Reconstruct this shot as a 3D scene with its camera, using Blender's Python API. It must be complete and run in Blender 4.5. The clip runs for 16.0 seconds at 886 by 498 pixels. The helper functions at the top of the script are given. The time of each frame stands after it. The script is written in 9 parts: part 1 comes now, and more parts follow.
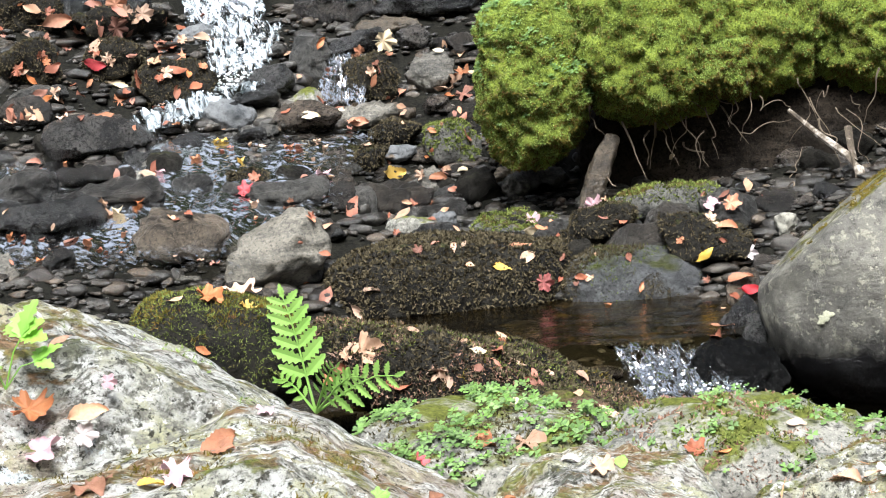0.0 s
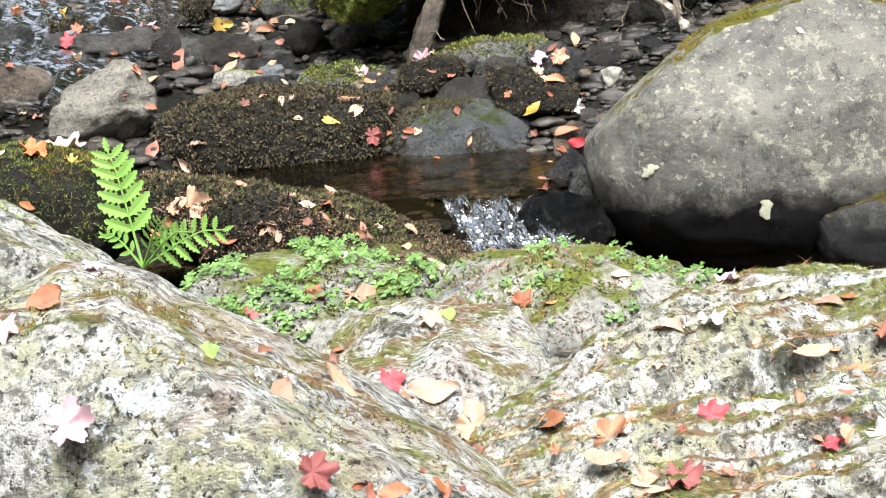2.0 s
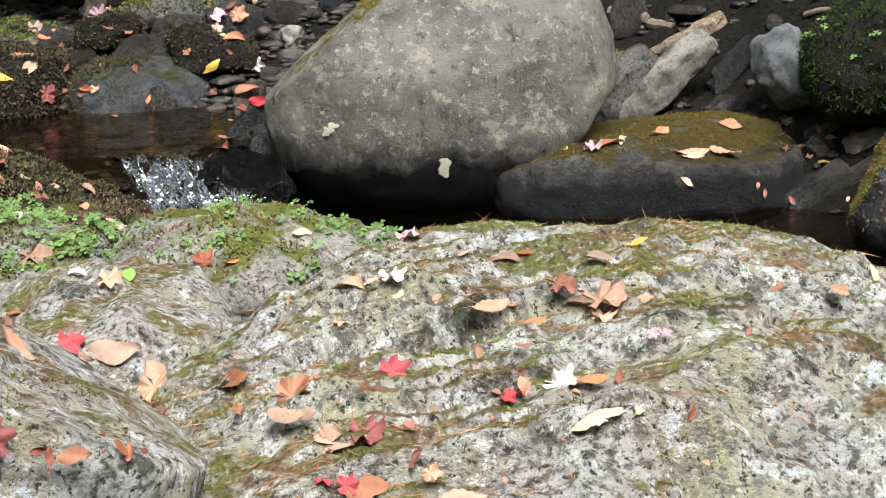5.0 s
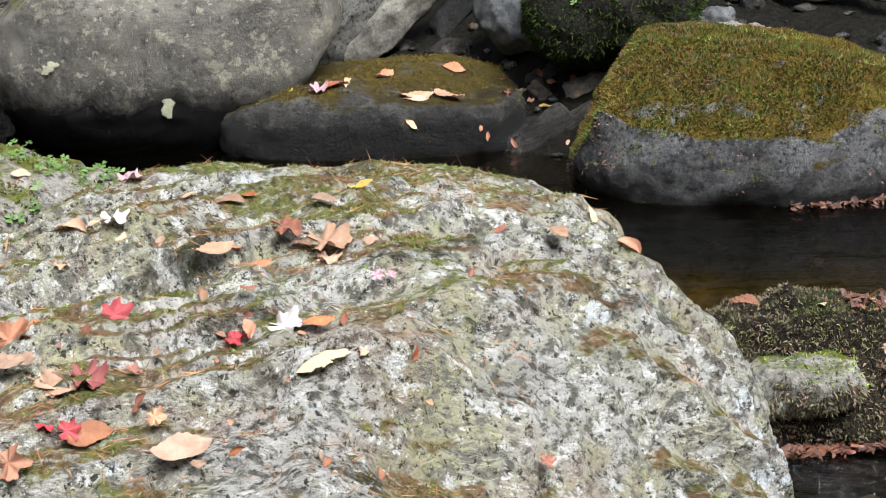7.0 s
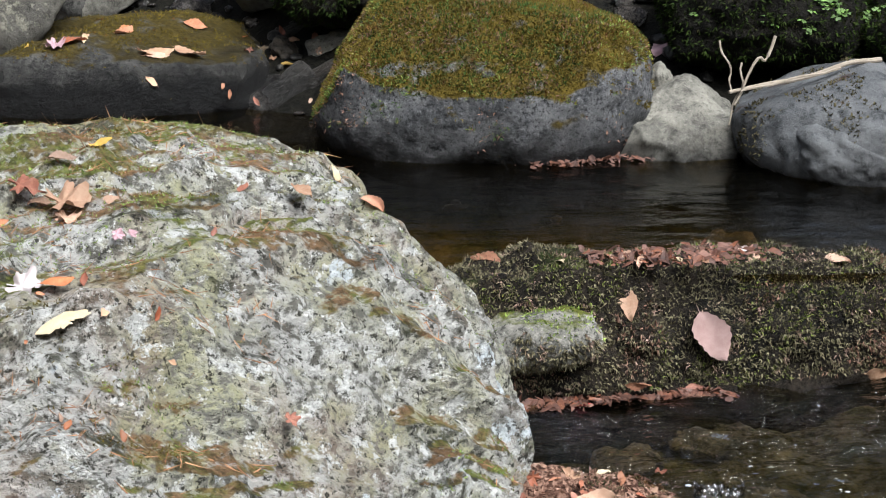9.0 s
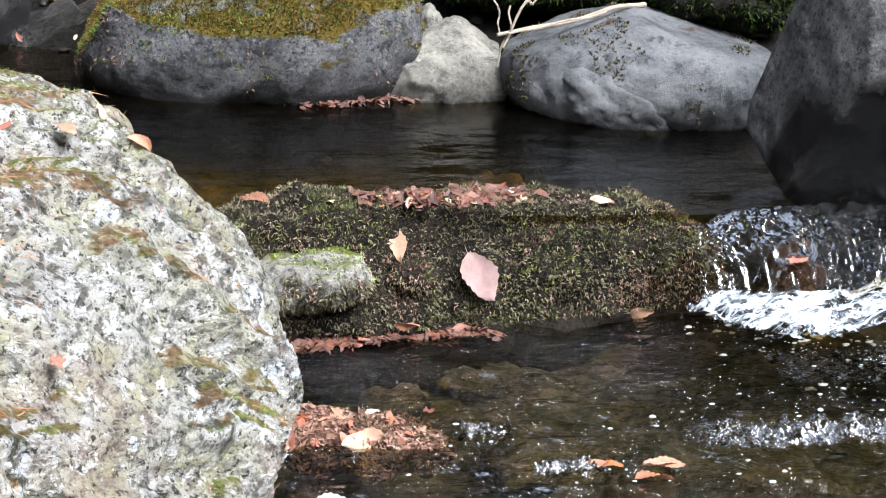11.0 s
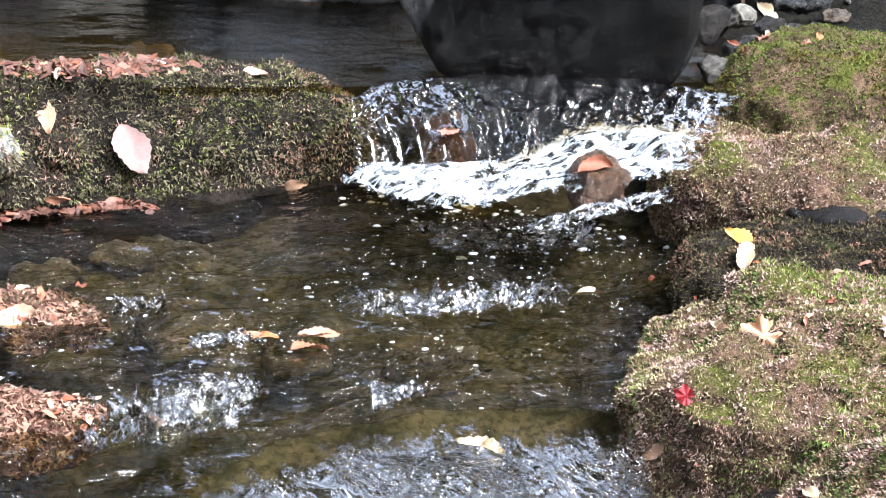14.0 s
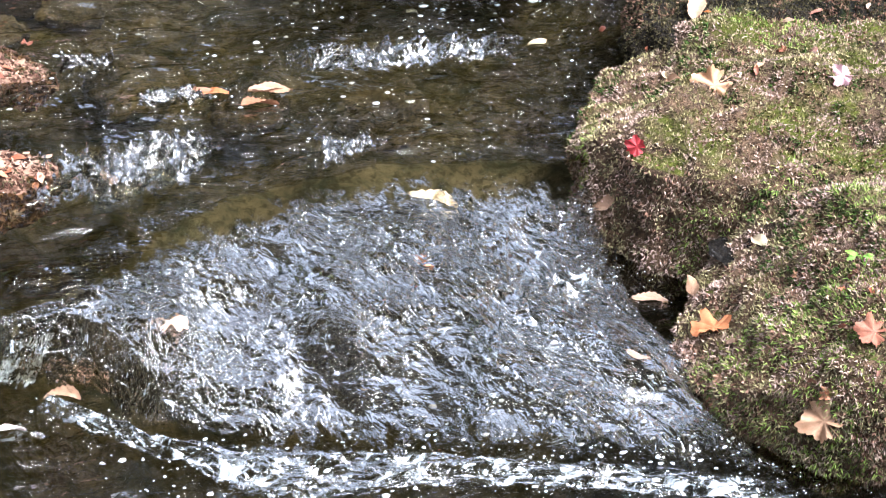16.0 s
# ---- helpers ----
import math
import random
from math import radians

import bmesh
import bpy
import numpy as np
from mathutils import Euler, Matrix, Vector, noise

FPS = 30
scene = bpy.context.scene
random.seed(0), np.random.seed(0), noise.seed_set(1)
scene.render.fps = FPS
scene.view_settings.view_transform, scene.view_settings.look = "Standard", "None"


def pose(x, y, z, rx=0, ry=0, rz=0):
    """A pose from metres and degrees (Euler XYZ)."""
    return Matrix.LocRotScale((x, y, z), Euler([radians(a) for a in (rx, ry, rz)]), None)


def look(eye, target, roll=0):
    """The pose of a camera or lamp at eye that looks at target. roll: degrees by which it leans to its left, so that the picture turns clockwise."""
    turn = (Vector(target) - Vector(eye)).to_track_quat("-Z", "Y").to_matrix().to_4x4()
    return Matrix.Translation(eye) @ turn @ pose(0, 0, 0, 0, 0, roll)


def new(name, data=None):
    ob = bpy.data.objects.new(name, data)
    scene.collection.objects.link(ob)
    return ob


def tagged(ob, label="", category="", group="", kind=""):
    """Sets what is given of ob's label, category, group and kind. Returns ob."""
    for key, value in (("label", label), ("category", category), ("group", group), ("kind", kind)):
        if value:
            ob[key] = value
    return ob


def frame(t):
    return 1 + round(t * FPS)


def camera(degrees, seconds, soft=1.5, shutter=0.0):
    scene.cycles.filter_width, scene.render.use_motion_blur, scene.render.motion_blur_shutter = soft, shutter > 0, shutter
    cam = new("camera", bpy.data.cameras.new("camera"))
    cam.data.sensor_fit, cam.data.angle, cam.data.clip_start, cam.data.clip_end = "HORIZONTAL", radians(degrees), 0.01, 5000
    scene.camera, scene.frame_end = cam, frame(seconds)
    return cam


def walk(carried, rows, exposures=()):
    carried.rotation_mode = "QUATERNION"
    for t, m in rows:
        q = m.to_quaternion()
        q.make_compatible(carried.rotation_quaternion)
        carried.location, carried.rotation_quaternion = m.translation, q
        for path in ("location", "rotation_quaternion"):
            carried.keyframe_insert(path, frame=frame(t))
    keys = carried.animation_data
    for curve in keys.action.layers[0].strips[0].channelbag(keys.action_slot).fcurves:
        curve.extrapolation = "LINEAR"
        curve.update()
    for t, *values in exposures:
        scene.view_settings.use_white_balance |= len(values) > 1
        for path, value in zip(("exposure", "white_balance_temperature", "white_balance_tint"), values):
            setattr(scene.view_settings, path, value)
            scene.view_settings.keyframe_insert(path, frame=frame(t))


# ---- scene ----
cam = camera(26.73, 16.0, soft=1.0)
walk(cam, [
    (0, pose(0, 0, 1.4, 84.055, 5.168, 24.568)),
    (0.5, pose(0, 0, 1.4, 83.605, 4.923, 22.848)),
    (1, pose(0, 0, 1.4, 81.837, 4.903, 21.721)),
    (1.5, pose(0, 0, 1.4, 80.881, 4.745, 20.155)),
    (2, pose(0, 0, 1.4, 79.121, 4.531, 19.326)),
    (2.5, pose(0, 0, 1.4, 78.799, 4.229, 17.807)),
    (3, pose(0, 0, 1.4, 78.598, 3.855, 16.497)),
    (3.5, pose(0, 0, 1.4, 78.047, 3.624, 14.611)),
    (3.7, pose(0, 0, 1.4, 77.874, 3.277, 13.637)),
    (5.8, pose(0, 0, 1.4, 76.591, 2.137, 6.394)),
    (6, pose(0, 0, 1.4, 76.363, 1.607, 5.170)),
    (6.5, pose(0, 0, 1.4, 75.690, 1.334, 2.591)),
    (7, pose(0, 0, 1.4, 75.147, 1.020, 1.448)),
    (7.5, pose(0, 0, 1.4, 75.005, 0.593, -0.159)),
    (8, pose(0, 0, 1.4, 74.132, -0.652, -3.701)),
    (8.5, pose(0, 0, 1.4, 73.962, -0.897, -5.178)),
    (8.7, pose(0, 0, 1.4, 73.946, -0.840, -5.559)),
    (10.8, pose(0, 0, 1.4, 72.391, -2.562, -12.073)),
    (11, pose(0, 0, 1.4, 72.258, -2.981, -12.955)),
    (11.5, pose(0, 0, 1.4, 72.105, -3.863, -15.950)),
    (12, pose(0, 0, 1.4, 71.556, -4.400, -17.499)),
    (12.5, pose(0, 0, 1.4, 71.356, -4.983, -19.458)),
    (13, pose(0, 0, 1.4, 70.992, -5.505, -21.323)),
    (13.5, pose(0, 0, 1.4, 69.766, -5.608, -21.854)),
    (14, pose(0, 0, 1.4, 69.135, -6.128, -23.100)),
    (14.5, pose(0, 0, 1.4, 67.326, -6.287, -24.372)),
    (15, pose(0, 0, 1.4, 66.248, -6.322, -24.106)),
    (15.5, pose(0, 0, 1.4, 63.860, -5.826, -23.792)),
    (16, pose(0, 0, 1.4, 61.753, -6.082, -24.766)),
], exposures=[(0, 1.72, 6250, 8), (2, 1.85, 6300, 8), (3, 1.5, 6450, 10), (3.7, 1.36, 6500, 10), (5.8, 1.2, 6350, 9), (7.5, 1.12, 6300, 10), (8.7, 1.0, 6200, 9), (10.8, 1.55, 6050, 12), (12.5, 2.08, 6000, 13), (13.5, 2.14, 6000, 13), (16, 2.08, 6050, 12)])

# ---- world and sun: a bright overcast day under trees ----
world = bpy.data.worlds.new("overcast")
scene.world = world
world.use_nodes = True
wn = world.node_tree
sky = wn.nodes.new("ShaderNodeTexSky")
sky.sky_type = "NISHITA"
sky.sun_disc = False
sky.sun_elevation, sky.sun_rotation = radians(55), radians(153)
sky.air_density, sky.dust_density = 1.0, 4.0
cloud = wn.nodes.new("ShaderNodeHueSaturation")
cloud.inputs["Saturation"].default_value = 0.45
wn.links.new(sky.outputs["Color"], cloud.inputs["Color"])
wn.links.new(cloud.outputs["Color"], wn.nodes["Background"].inputs["Color"])
wn.nodes["Background"].inputs["Strength"].default_value = 0.115
sun = new("sun", bpy.data.lights.new("sun", "SUN"))
sun.data.energy, sun.data.angle, sun.data.color = 3.0, radians(28), (1.0, 0.995, 0.985)
sun.matrix_world = look((0, 0, 8), (-2.6, 5.0, 0.0))

# ---- materials ----
def shader(name, rough=0.8):
    m = bpy.data.materials.new(name)
    m.use_nodes = True
    b = m.node_tree.nodes["Principled BSDF"]
    b.inputs["Roughness"].default_value = rough
    b.inputs["Specular IOR Level"].default_value = 0.12 if rough > 0.6 else 0.35
    return m, m.node_tree, b


def node(nt, kind, **ins):
    n = nt.nodes.new("ShaderNode" + kind)
    for k, v in ins.items():
        n.inputs[k.replace("_", " ")].default_value = v
    return n


def noise_tex(nt, co, scale, detail=6, rough=0.6, distort=0.0):
    n = node(nt, "TexNoise", Scale=scale, Detail=detail, Roughness=rough, Distortion=distort)
    nt.links.new(co, n.inputs["Vector"])
    return n.outputs["Fac"]


def ramp(nt, fac, stops):
    n = nt.nodes.new("ShaderNodeValToRGB")
    el = n.color_ramp.elements
    while len(el) < len(stops):
        el.new(0.5)
    for e, (p, c) in zip(el, stops):
        e.position = p
        e.color = (c, c, c, 1) if isinstance(c, (int, float)) else (*c, 1)
    nt.links.new(fac, n.inputs["Fac"])
    return n.outputs["Color"]


def mix(nt, fac, a, b, mode="MIX"):
    n = nt.nodes.new("ShaderNodeMix")
    n.data_type, n.blend_type = "RGBA", mode
    for sock, v in ((n.inputs[0], fac), (n.inputs[6], a), (n.inputs[7], b)):
        if isinstance(v, (int, float)):
            sock.default_value = v
        elif isinstance(v, tuple):
            sock.default_value = (*v, 1)
        else:
            nt.links.new(v, sock)
    return n.outputs[2]


def math_node(nt, op, a, b=0.0, clamp=True):
    n = nt.nodes.new("ShaderNodeMath")
    n.operation, n.use_clamp = op, clamp
    for sock, v in zip(n.inputs, (a, b)):
        if isinstance(v, (int, float)):
            sock.default_value = v
        else:
            nt.links.new(v, sock)
    return n.outputs[0]


def bump(nt, b, height, strength=0.5, dist=0.01):
    n = node(nt, "Bump", Strength=strength, Distance=dist)
    nt.links.new(height, n.inputs["Height"])
    nt.links.new(n.outputs["Normal"], b.inputs["Normal"])
    nt.links.new(n.outputs["Normal"], b.inputs["Coat Normal"])


def world_xyz(nt):
    g = nt.nodes.new("ShaderNodeNewGeometry")
    s = nt.nodes.new("ShaderNodeSeparateXYZ")
    nt.links.new(g.outputs["Position"], s.inputs[0])
    s2 = nt.nodes.new("ShaderNodeSeparateXYZ")
    nt.links.new(g.outputs["Normal"], s2.inputs[0])
    return g.outputs["Position"], s.outputs["Z"], s2.outputs["Z"]


def stone(name, dark, light, spots=None, spot_amount=0.6, moss=None, moss_amount=0.0, wet_z=None, wet_to=(0.012, 0.012, 0.012),
          rough=0.75, relief=0.6, scale=1.0, spot_scale=14.0, moss_up=0.5, deep=0.012, stretch=(1, 1, 1), pepper=1.0, lit_x=None, vary="", gloss=0.0):
    """Stone with two tones, lichen spots, moss on what faces up, and a wet dark foot below wet_z, left off a facet
    painted as lit.
    """
    m, nt, b = shader(name, rough)
    pos, z, nz = world_xyz(nt)
    mp = nt.nodes.new("ShaderNodeMapping")
    mp.inputs["Scale"].default_value = stretch
    mp.inputs["Rotation"].default_value = (0.5, 0.3, 0.4) if stretch != (1, 1, 1) else (0, 0, 0)
    nt.links.new(pos, mp.inputs["Vector"])
    co = mp.outputs["Vector"]
    big = noise_tex(nt, co, 4 * scale, 5, 0.6, 0.6)
    mid = noise_tex(nt, co, 17 * scale, 8, 0.74, 0.0)
    fine = noise_tex(nt, pos, 70 * scale, 8, 0.75, 0.0)
    grain = noise_tex(nt, pos, 300 * scale, 4, 0.7)
    col = mix(nt, ramp(nt, big, [(0.4, 0.0), (0.6, 1.0)]), dark, light)
    col = mix(nt, ramp(nt, mid, [(0.44, 0.0), (0.58, 0.75)]), col, mix(nt, 0.5, col, light))
    col = mix(nt, ramp(nt, mid, [(0.36, 0.85), (0.46, 0.0)]), col, tuple(c * 0.5 for c in dark))
    col = mix(nt, ramp(nt, fine, [(0.41, 0.9 * pepper), (0.47, 0.0)]), col, tuple(c * 0.35 for c in dark))
    col = mix(nt, ramp(nt, fine, [(0.56, 0.0), (0.61, 0.6 * pepper)]), col, tuple(min(0.85, c * 1.5) for c in light))
    col = mix(nt, ramp(nt, grain, [(0.5, 0.0), (0.7, 0.4)]), col, tuple(min(0.85, c * 1.6) for c in light))
    if spots:
        sp = noise_tex(nt, pos, spot_scale * scale, 10, 0.74, 0.1)
        lo = 0.72 - 0.3 * spot_amount
        col = mix(nt, ramp(nt, sp, [(lo, 0.0), (lo + 0.05, 0.9)]), col, spots)
        sp2 = noise_tex(nt, pos, spot_scale * 3.7 * scale, 8, 0.7, 0.0)
        col = mix(nt, ramp(nt, sp2, [(lo + 0.04, 0.0), (lo + 0.08, 0.8)]), col, tuple(min(0.9, c * 1.15) for c in spots))
    if vary:
        if vary == "object":
            r = nt.nodes.new("ShaderNodeObjectInfo").outputs["Random"]
        else:
            r = nt.nodes.new("ShaderNodeNewGeometry").outputs["Random Per Island"]
        col = mix(nt, ramp(nt, r, [(0.0, 0.75), (0.35, 0.0), (0.7, 0.0), (1.0, 0.7)]), col, mix(nt, 1.0, col, (1.5, 1.15, 0.85), "MULTIPLY"))
        col = mix(nt, ramp(nt, r, [(0.15, 0.75), (0.5, 0.0)]), col, mix(nt, 0.65, col, (0.004, 0.004, 0.004)))
        col = mix(nt, ramp(nt, r, [(0.55, 0.0), (0.95, 0.7)]), col, mix(nt, 1.0, col, (1.9, 1.85, 1.75), "MULTIPLY"))
    if gloss:
        b.inputs["Specular IOR Level"].default_value = gloss
        b.inputs["Coat Weight"].default_value, b.inputs["Coat Roughness"].default_value = 0.3 * gloss, 0.12
    if moss:
        mn = noise_tex(nt, pos, 5 * scale, 8, 0.65, 0.5)
        tilt = math_node(nt, "MULTIPLY", math_node(nt, "SUBTRACT", nz, 1.0, clamp=False), moss_up, clamp=False)
        msum = math_node(nt, "ADD", mn, tilt)
        edge = 0.72 - 0.44 * moss_amount
        mfac = ramp(nt, msum, [(max(0, edge - 0.04), 0.0), (min(1, edge + 0.06), 1.0)])
        mc = mix(nt, ramp(nt, noise_tex(nt, pos, 60, 6, 0.7), [(0.35, 0.0), (0.65, 1.0)]), tuple(c * 0.45 for c in moss), tuple(min(1, c * 1.35) for c in moss))
        col = mix(nt, mfac, col, mc)
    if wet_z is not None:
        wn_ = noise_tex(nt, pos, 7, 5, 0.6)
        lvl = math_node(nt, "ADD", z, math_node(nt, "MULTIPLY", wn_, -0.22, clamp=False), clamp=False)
        # left of this x the colour stays light, as the lit facet
        if lit_x is not None:
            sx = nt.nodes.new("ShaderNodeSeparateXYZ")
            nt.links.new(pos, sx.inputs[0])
            side = math_node(nt, "SUBTRACT", math_node(nt, "ADD", lit_x, math_node(nt, "MULTIPLY", wn_, 0.1, clamp=False), clamp=False), sx.outputs["X"], clamp=False)
            lvl = math_node(nt, "ADD", lvl, math_node(nt, "MULTIPLY", math_node(nt, "SUBTRACT", lit_x + 0.17, sx.outputs["X"], clamp=False), 0.5, clamp=False), clamp=False)
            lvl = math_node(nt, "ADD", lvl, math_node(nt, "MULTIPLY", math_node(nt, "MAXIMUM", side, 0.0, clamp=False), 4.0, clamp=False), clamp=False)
        wfac = math_node(nt, "SUBTRACT", 1.0, math_node(nt, "MULTIPLY", math_node(nt, "SUBTRACT", lvl, wet_z - 0.14, clamp=False), 7.0 if lit_x is None else 11.0))
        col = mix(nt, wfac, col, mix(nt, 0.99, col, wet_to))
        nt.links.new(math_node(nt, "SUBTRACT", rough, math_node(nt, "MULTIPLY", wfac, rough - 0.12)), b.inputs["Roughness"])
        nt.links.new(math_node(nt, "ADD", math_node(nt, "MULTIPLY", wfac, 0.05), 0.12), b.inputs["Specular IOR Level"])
    nt.links.new(col, b.inputs["Base Color"])
    h = math_node(nt, "ADD", math_node(nt, "ADD", fine, math_node(nt, "MULTIPLY", mid, 1.6, clamp=False), clamp=False), math_node(nt, "MULTIPLY", grain, 0.35), clamp=False)
    bump(nt, b, h, relief, deep)
    return m


def schist(name):
    """Pale foliated schist: folded grey layers with dark partings, gritty crusts of white and blue-grey lichen, olive moss on top."""
    m, nt, b = shader(name, 0.85)
    pos, z, nz = world_xyz(nt)
    warp = node(nt, "TexNoise", Scale=2.6, Detail=1.0)
    nt.links.new(pos, warp.inputs["Vector"])
    bend = nt.nodes.new("ShaderNodeVectorMath")
    bend.operation = "MULTIPLY_ADD"
    nt.links.new(warp.outputs["Color"], bend.inputs[0])
    bend.inputs[1].default_value = (0.12, 0.12, 0.12)
    nt.links.new(pos, bend.inputs[2])

    def layered(across, scale, detail=6, rough=0.6):
        comb = nt.nodes.new("ShaderNodeCombineXYZ")
        for k, (axis, f) in enumerate(((FOLIATION[1], 1.0), (FOLIATION[2], 1.0), (FOLIATION[0], across))):
            d = nt.nodes.new("ShaderNodeVectorMath")
            d.operation = "DOT_PRODUCT"
            nt.links.new(bend.outputs[0], d.inputs[0])
            d.inputs[1].default_value = tuple(a * f for a in axis)
            nt.links.new(d.outputs["Value"], comb.inputs[k])
        return noise_tex(nt, comb.outputs[0], scale, detail, rough)

    bands = layered(3.2, 6.5, 9, 0.66)
    blob = layered(1.4, 46.0, 6, 0.68)
    blotch = noise_tex(nt, pos, 6.5, 10, 0.68, 0.3)
    speck = noise_tex(nt, pos, 85, 6, 0.75)
    pit = noise_tex(nt, pos, 180, 5, 0.75)
    crust = layered(1.2, 22.0, 10, 0.78)
    dark = mix(nt, ramp(nt, blotch, [(0.42, 0.0), (0.58, 1.0)]), (0.13, 0.125, 0.107), (0.24, 0.235, 0.2))
    light = mix(nt, ramp(nt, blotch, [(0.46, 0.0), (0.6, 1.0)]), (0.55, 0.545, 0.51), (0.45, 0.44, 0.28))
    col = mix(nt, ramp(nt, blob, [(0.42, 0.0), (0.47, 0.5), (0.53, 1.0)]), dark, light)
    col = mix(nt, ramp(nt, bands, [(0.36, 0.6), (0.5, 0.0)]), col, mix(nt, 0.5, col, (0.1, 0.097, 0.08)))
    col = mix(nt, ramp(nt, noise_tex(nt, pos, 4.3, 9, 0.68, 0.5), [(0.5, 0.0), (0.62, 0.7)]), col, mix(nt, 0.5, col, (0.4, 0.27, 0.2)))
    rift = layered(3.6, 5.0, 10, 0.7)
    crack = ramp(nt, rift, [(0.37, 1.0), (0.42, 0.0)])
    col = mix(nt, math_node(nt, "MULTIPLY", crack, 0.8), col, (0.045, 0.05, 0.022))
    lichen = math_node(nt, "MULTIPLY", ramp(nt, crust, [(0.545, 0.0), (0.565, 1.0)]), ramp(nt, blotch, [(0.38, 0.4), (0.52, 1.0)]))
    col = mix(nt, lichen, col, mix(nt, ramp(nt, speck, [(0.42, 0.0), (0.55, 1.0)]), (0.55, 0.56, 0.52), (0.8, 0.8, 0.77)))
    blue = math_node(nt, "MULTIPLY", ramp(nt, layered(0.7, 6.0, 11, 0.74), [(0.595, 0.0), (0.61, 0.95)]), ramp(nt, nz, [(0.55, 1.0), (0.75, 0.0)]))
    col = mix(nt, blue, col, mix(nt, ramp(nt, speck, [(0.42, 0.0), (0.55, 1.0)]), (0.55, 0.6, 0.62), (0.76, 0.81, 0.83)))
    col = mix(nt, ramp(nt, speck, [(0.4, 0.95), (0.44, 0.0)]), col, (0.045, 0.043, 0.034))
    col = mix(nt, ramp(nt, pit, [(0.36, 0.7), (0.42, 0.0)]), col, (0.07, 0.068, 0.055))
    tilt = math_node(nt, "MULTIPLY", math_node(nt, "SUBTRACT", nz, 1.0, clamp=False), 0.5, clamp=False)
    low = math_node(nt, "MULTIPLY", math_node(nt, "SUBTRACT", 0.5, bands, clamp=False), 0.4, clamp=False)
    msum = math_node(nt, "ADD", math_node(nt, "ADD", noise_tex(nt, pos, 3.6, 11, 0.7, 0.3), tilt, clamp=False), low, clamp=False)
    mossy = math_node(nt, "MULTIPLY", ramp(nt, msum, [(0.41, 0.0), (0.47, 0.95)]), ramp(nt, blob, [(0.52, 1.0), (0.6, 0.25)]))
    mc = mix(nt, ramp(nt, noise_tex(nt, pos, 8, 8, 0.7), [(0.42, 0.0), (0.56, 1.0)]), (0.19, 0.22, 0.045), (0.28, 0.165, 0.085))
    mc = mix(nt, ramp(nt, speck, [(0.4, 0.0), (0.58, 1.0)]), mix(nt, 0.7, mc, (0.04, 0.036, 0.015)), mc)
    col = mix(nt, mossy, col, mc)
    nt.links.new(col, b.inputs["Base Color"])
    h = math_node(nt, "ADD", math_node(nt, "MULTIPLY", bands, 2.2, clamp=False), math_node(nt, "MULTIPLY", blob, 1.2, clamp=False), clamp=False)
    h = math_node(nt, "ADD", h, math_node(nt, "MULTIPLY", speck, 0.6, clamp=False), clamp=False)
    h = math_node(nt, "SUBTRACT", h, math_node(nt, "MULTIPLY", crack, 0.5, clamp=False), clamp=False)
    bump(nt, b, h, 1.0, 0.024)
    return m


def bed_stone():
    """Ground: dark soil and gravel above, olive-brown silt and stones on the beds of the lower pools."""
    m, nt, b = shader("stream_ground", 0.75)
    pos, z, nz = world_xyz(nt)
    n1, n2 = noise_tex(nt, pos, 9, 8, 0.7, 0.6), noise_tex(nt, pos, 45, 8, 0.7, 0.4)
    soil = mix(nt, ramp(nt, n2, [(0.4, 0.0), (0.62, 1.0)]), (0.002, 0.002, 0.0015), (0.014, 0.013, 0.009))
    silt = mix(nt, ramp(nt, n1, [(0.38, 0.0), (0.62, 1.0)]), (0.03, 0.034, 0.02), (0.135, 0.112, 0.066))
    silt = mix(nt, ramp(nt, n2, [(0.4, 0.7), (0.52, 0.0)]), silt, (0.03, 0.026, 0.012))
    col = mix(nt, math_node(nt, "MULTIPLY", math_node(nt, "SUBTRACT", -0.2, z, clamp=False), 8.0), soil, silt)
    nt.links.new(col, b.inputs["Base Color"])
    bump(nt, b, math_node(nt, "ADD", n1, n2, clamp=False), 0.9, 0.02)
    return m


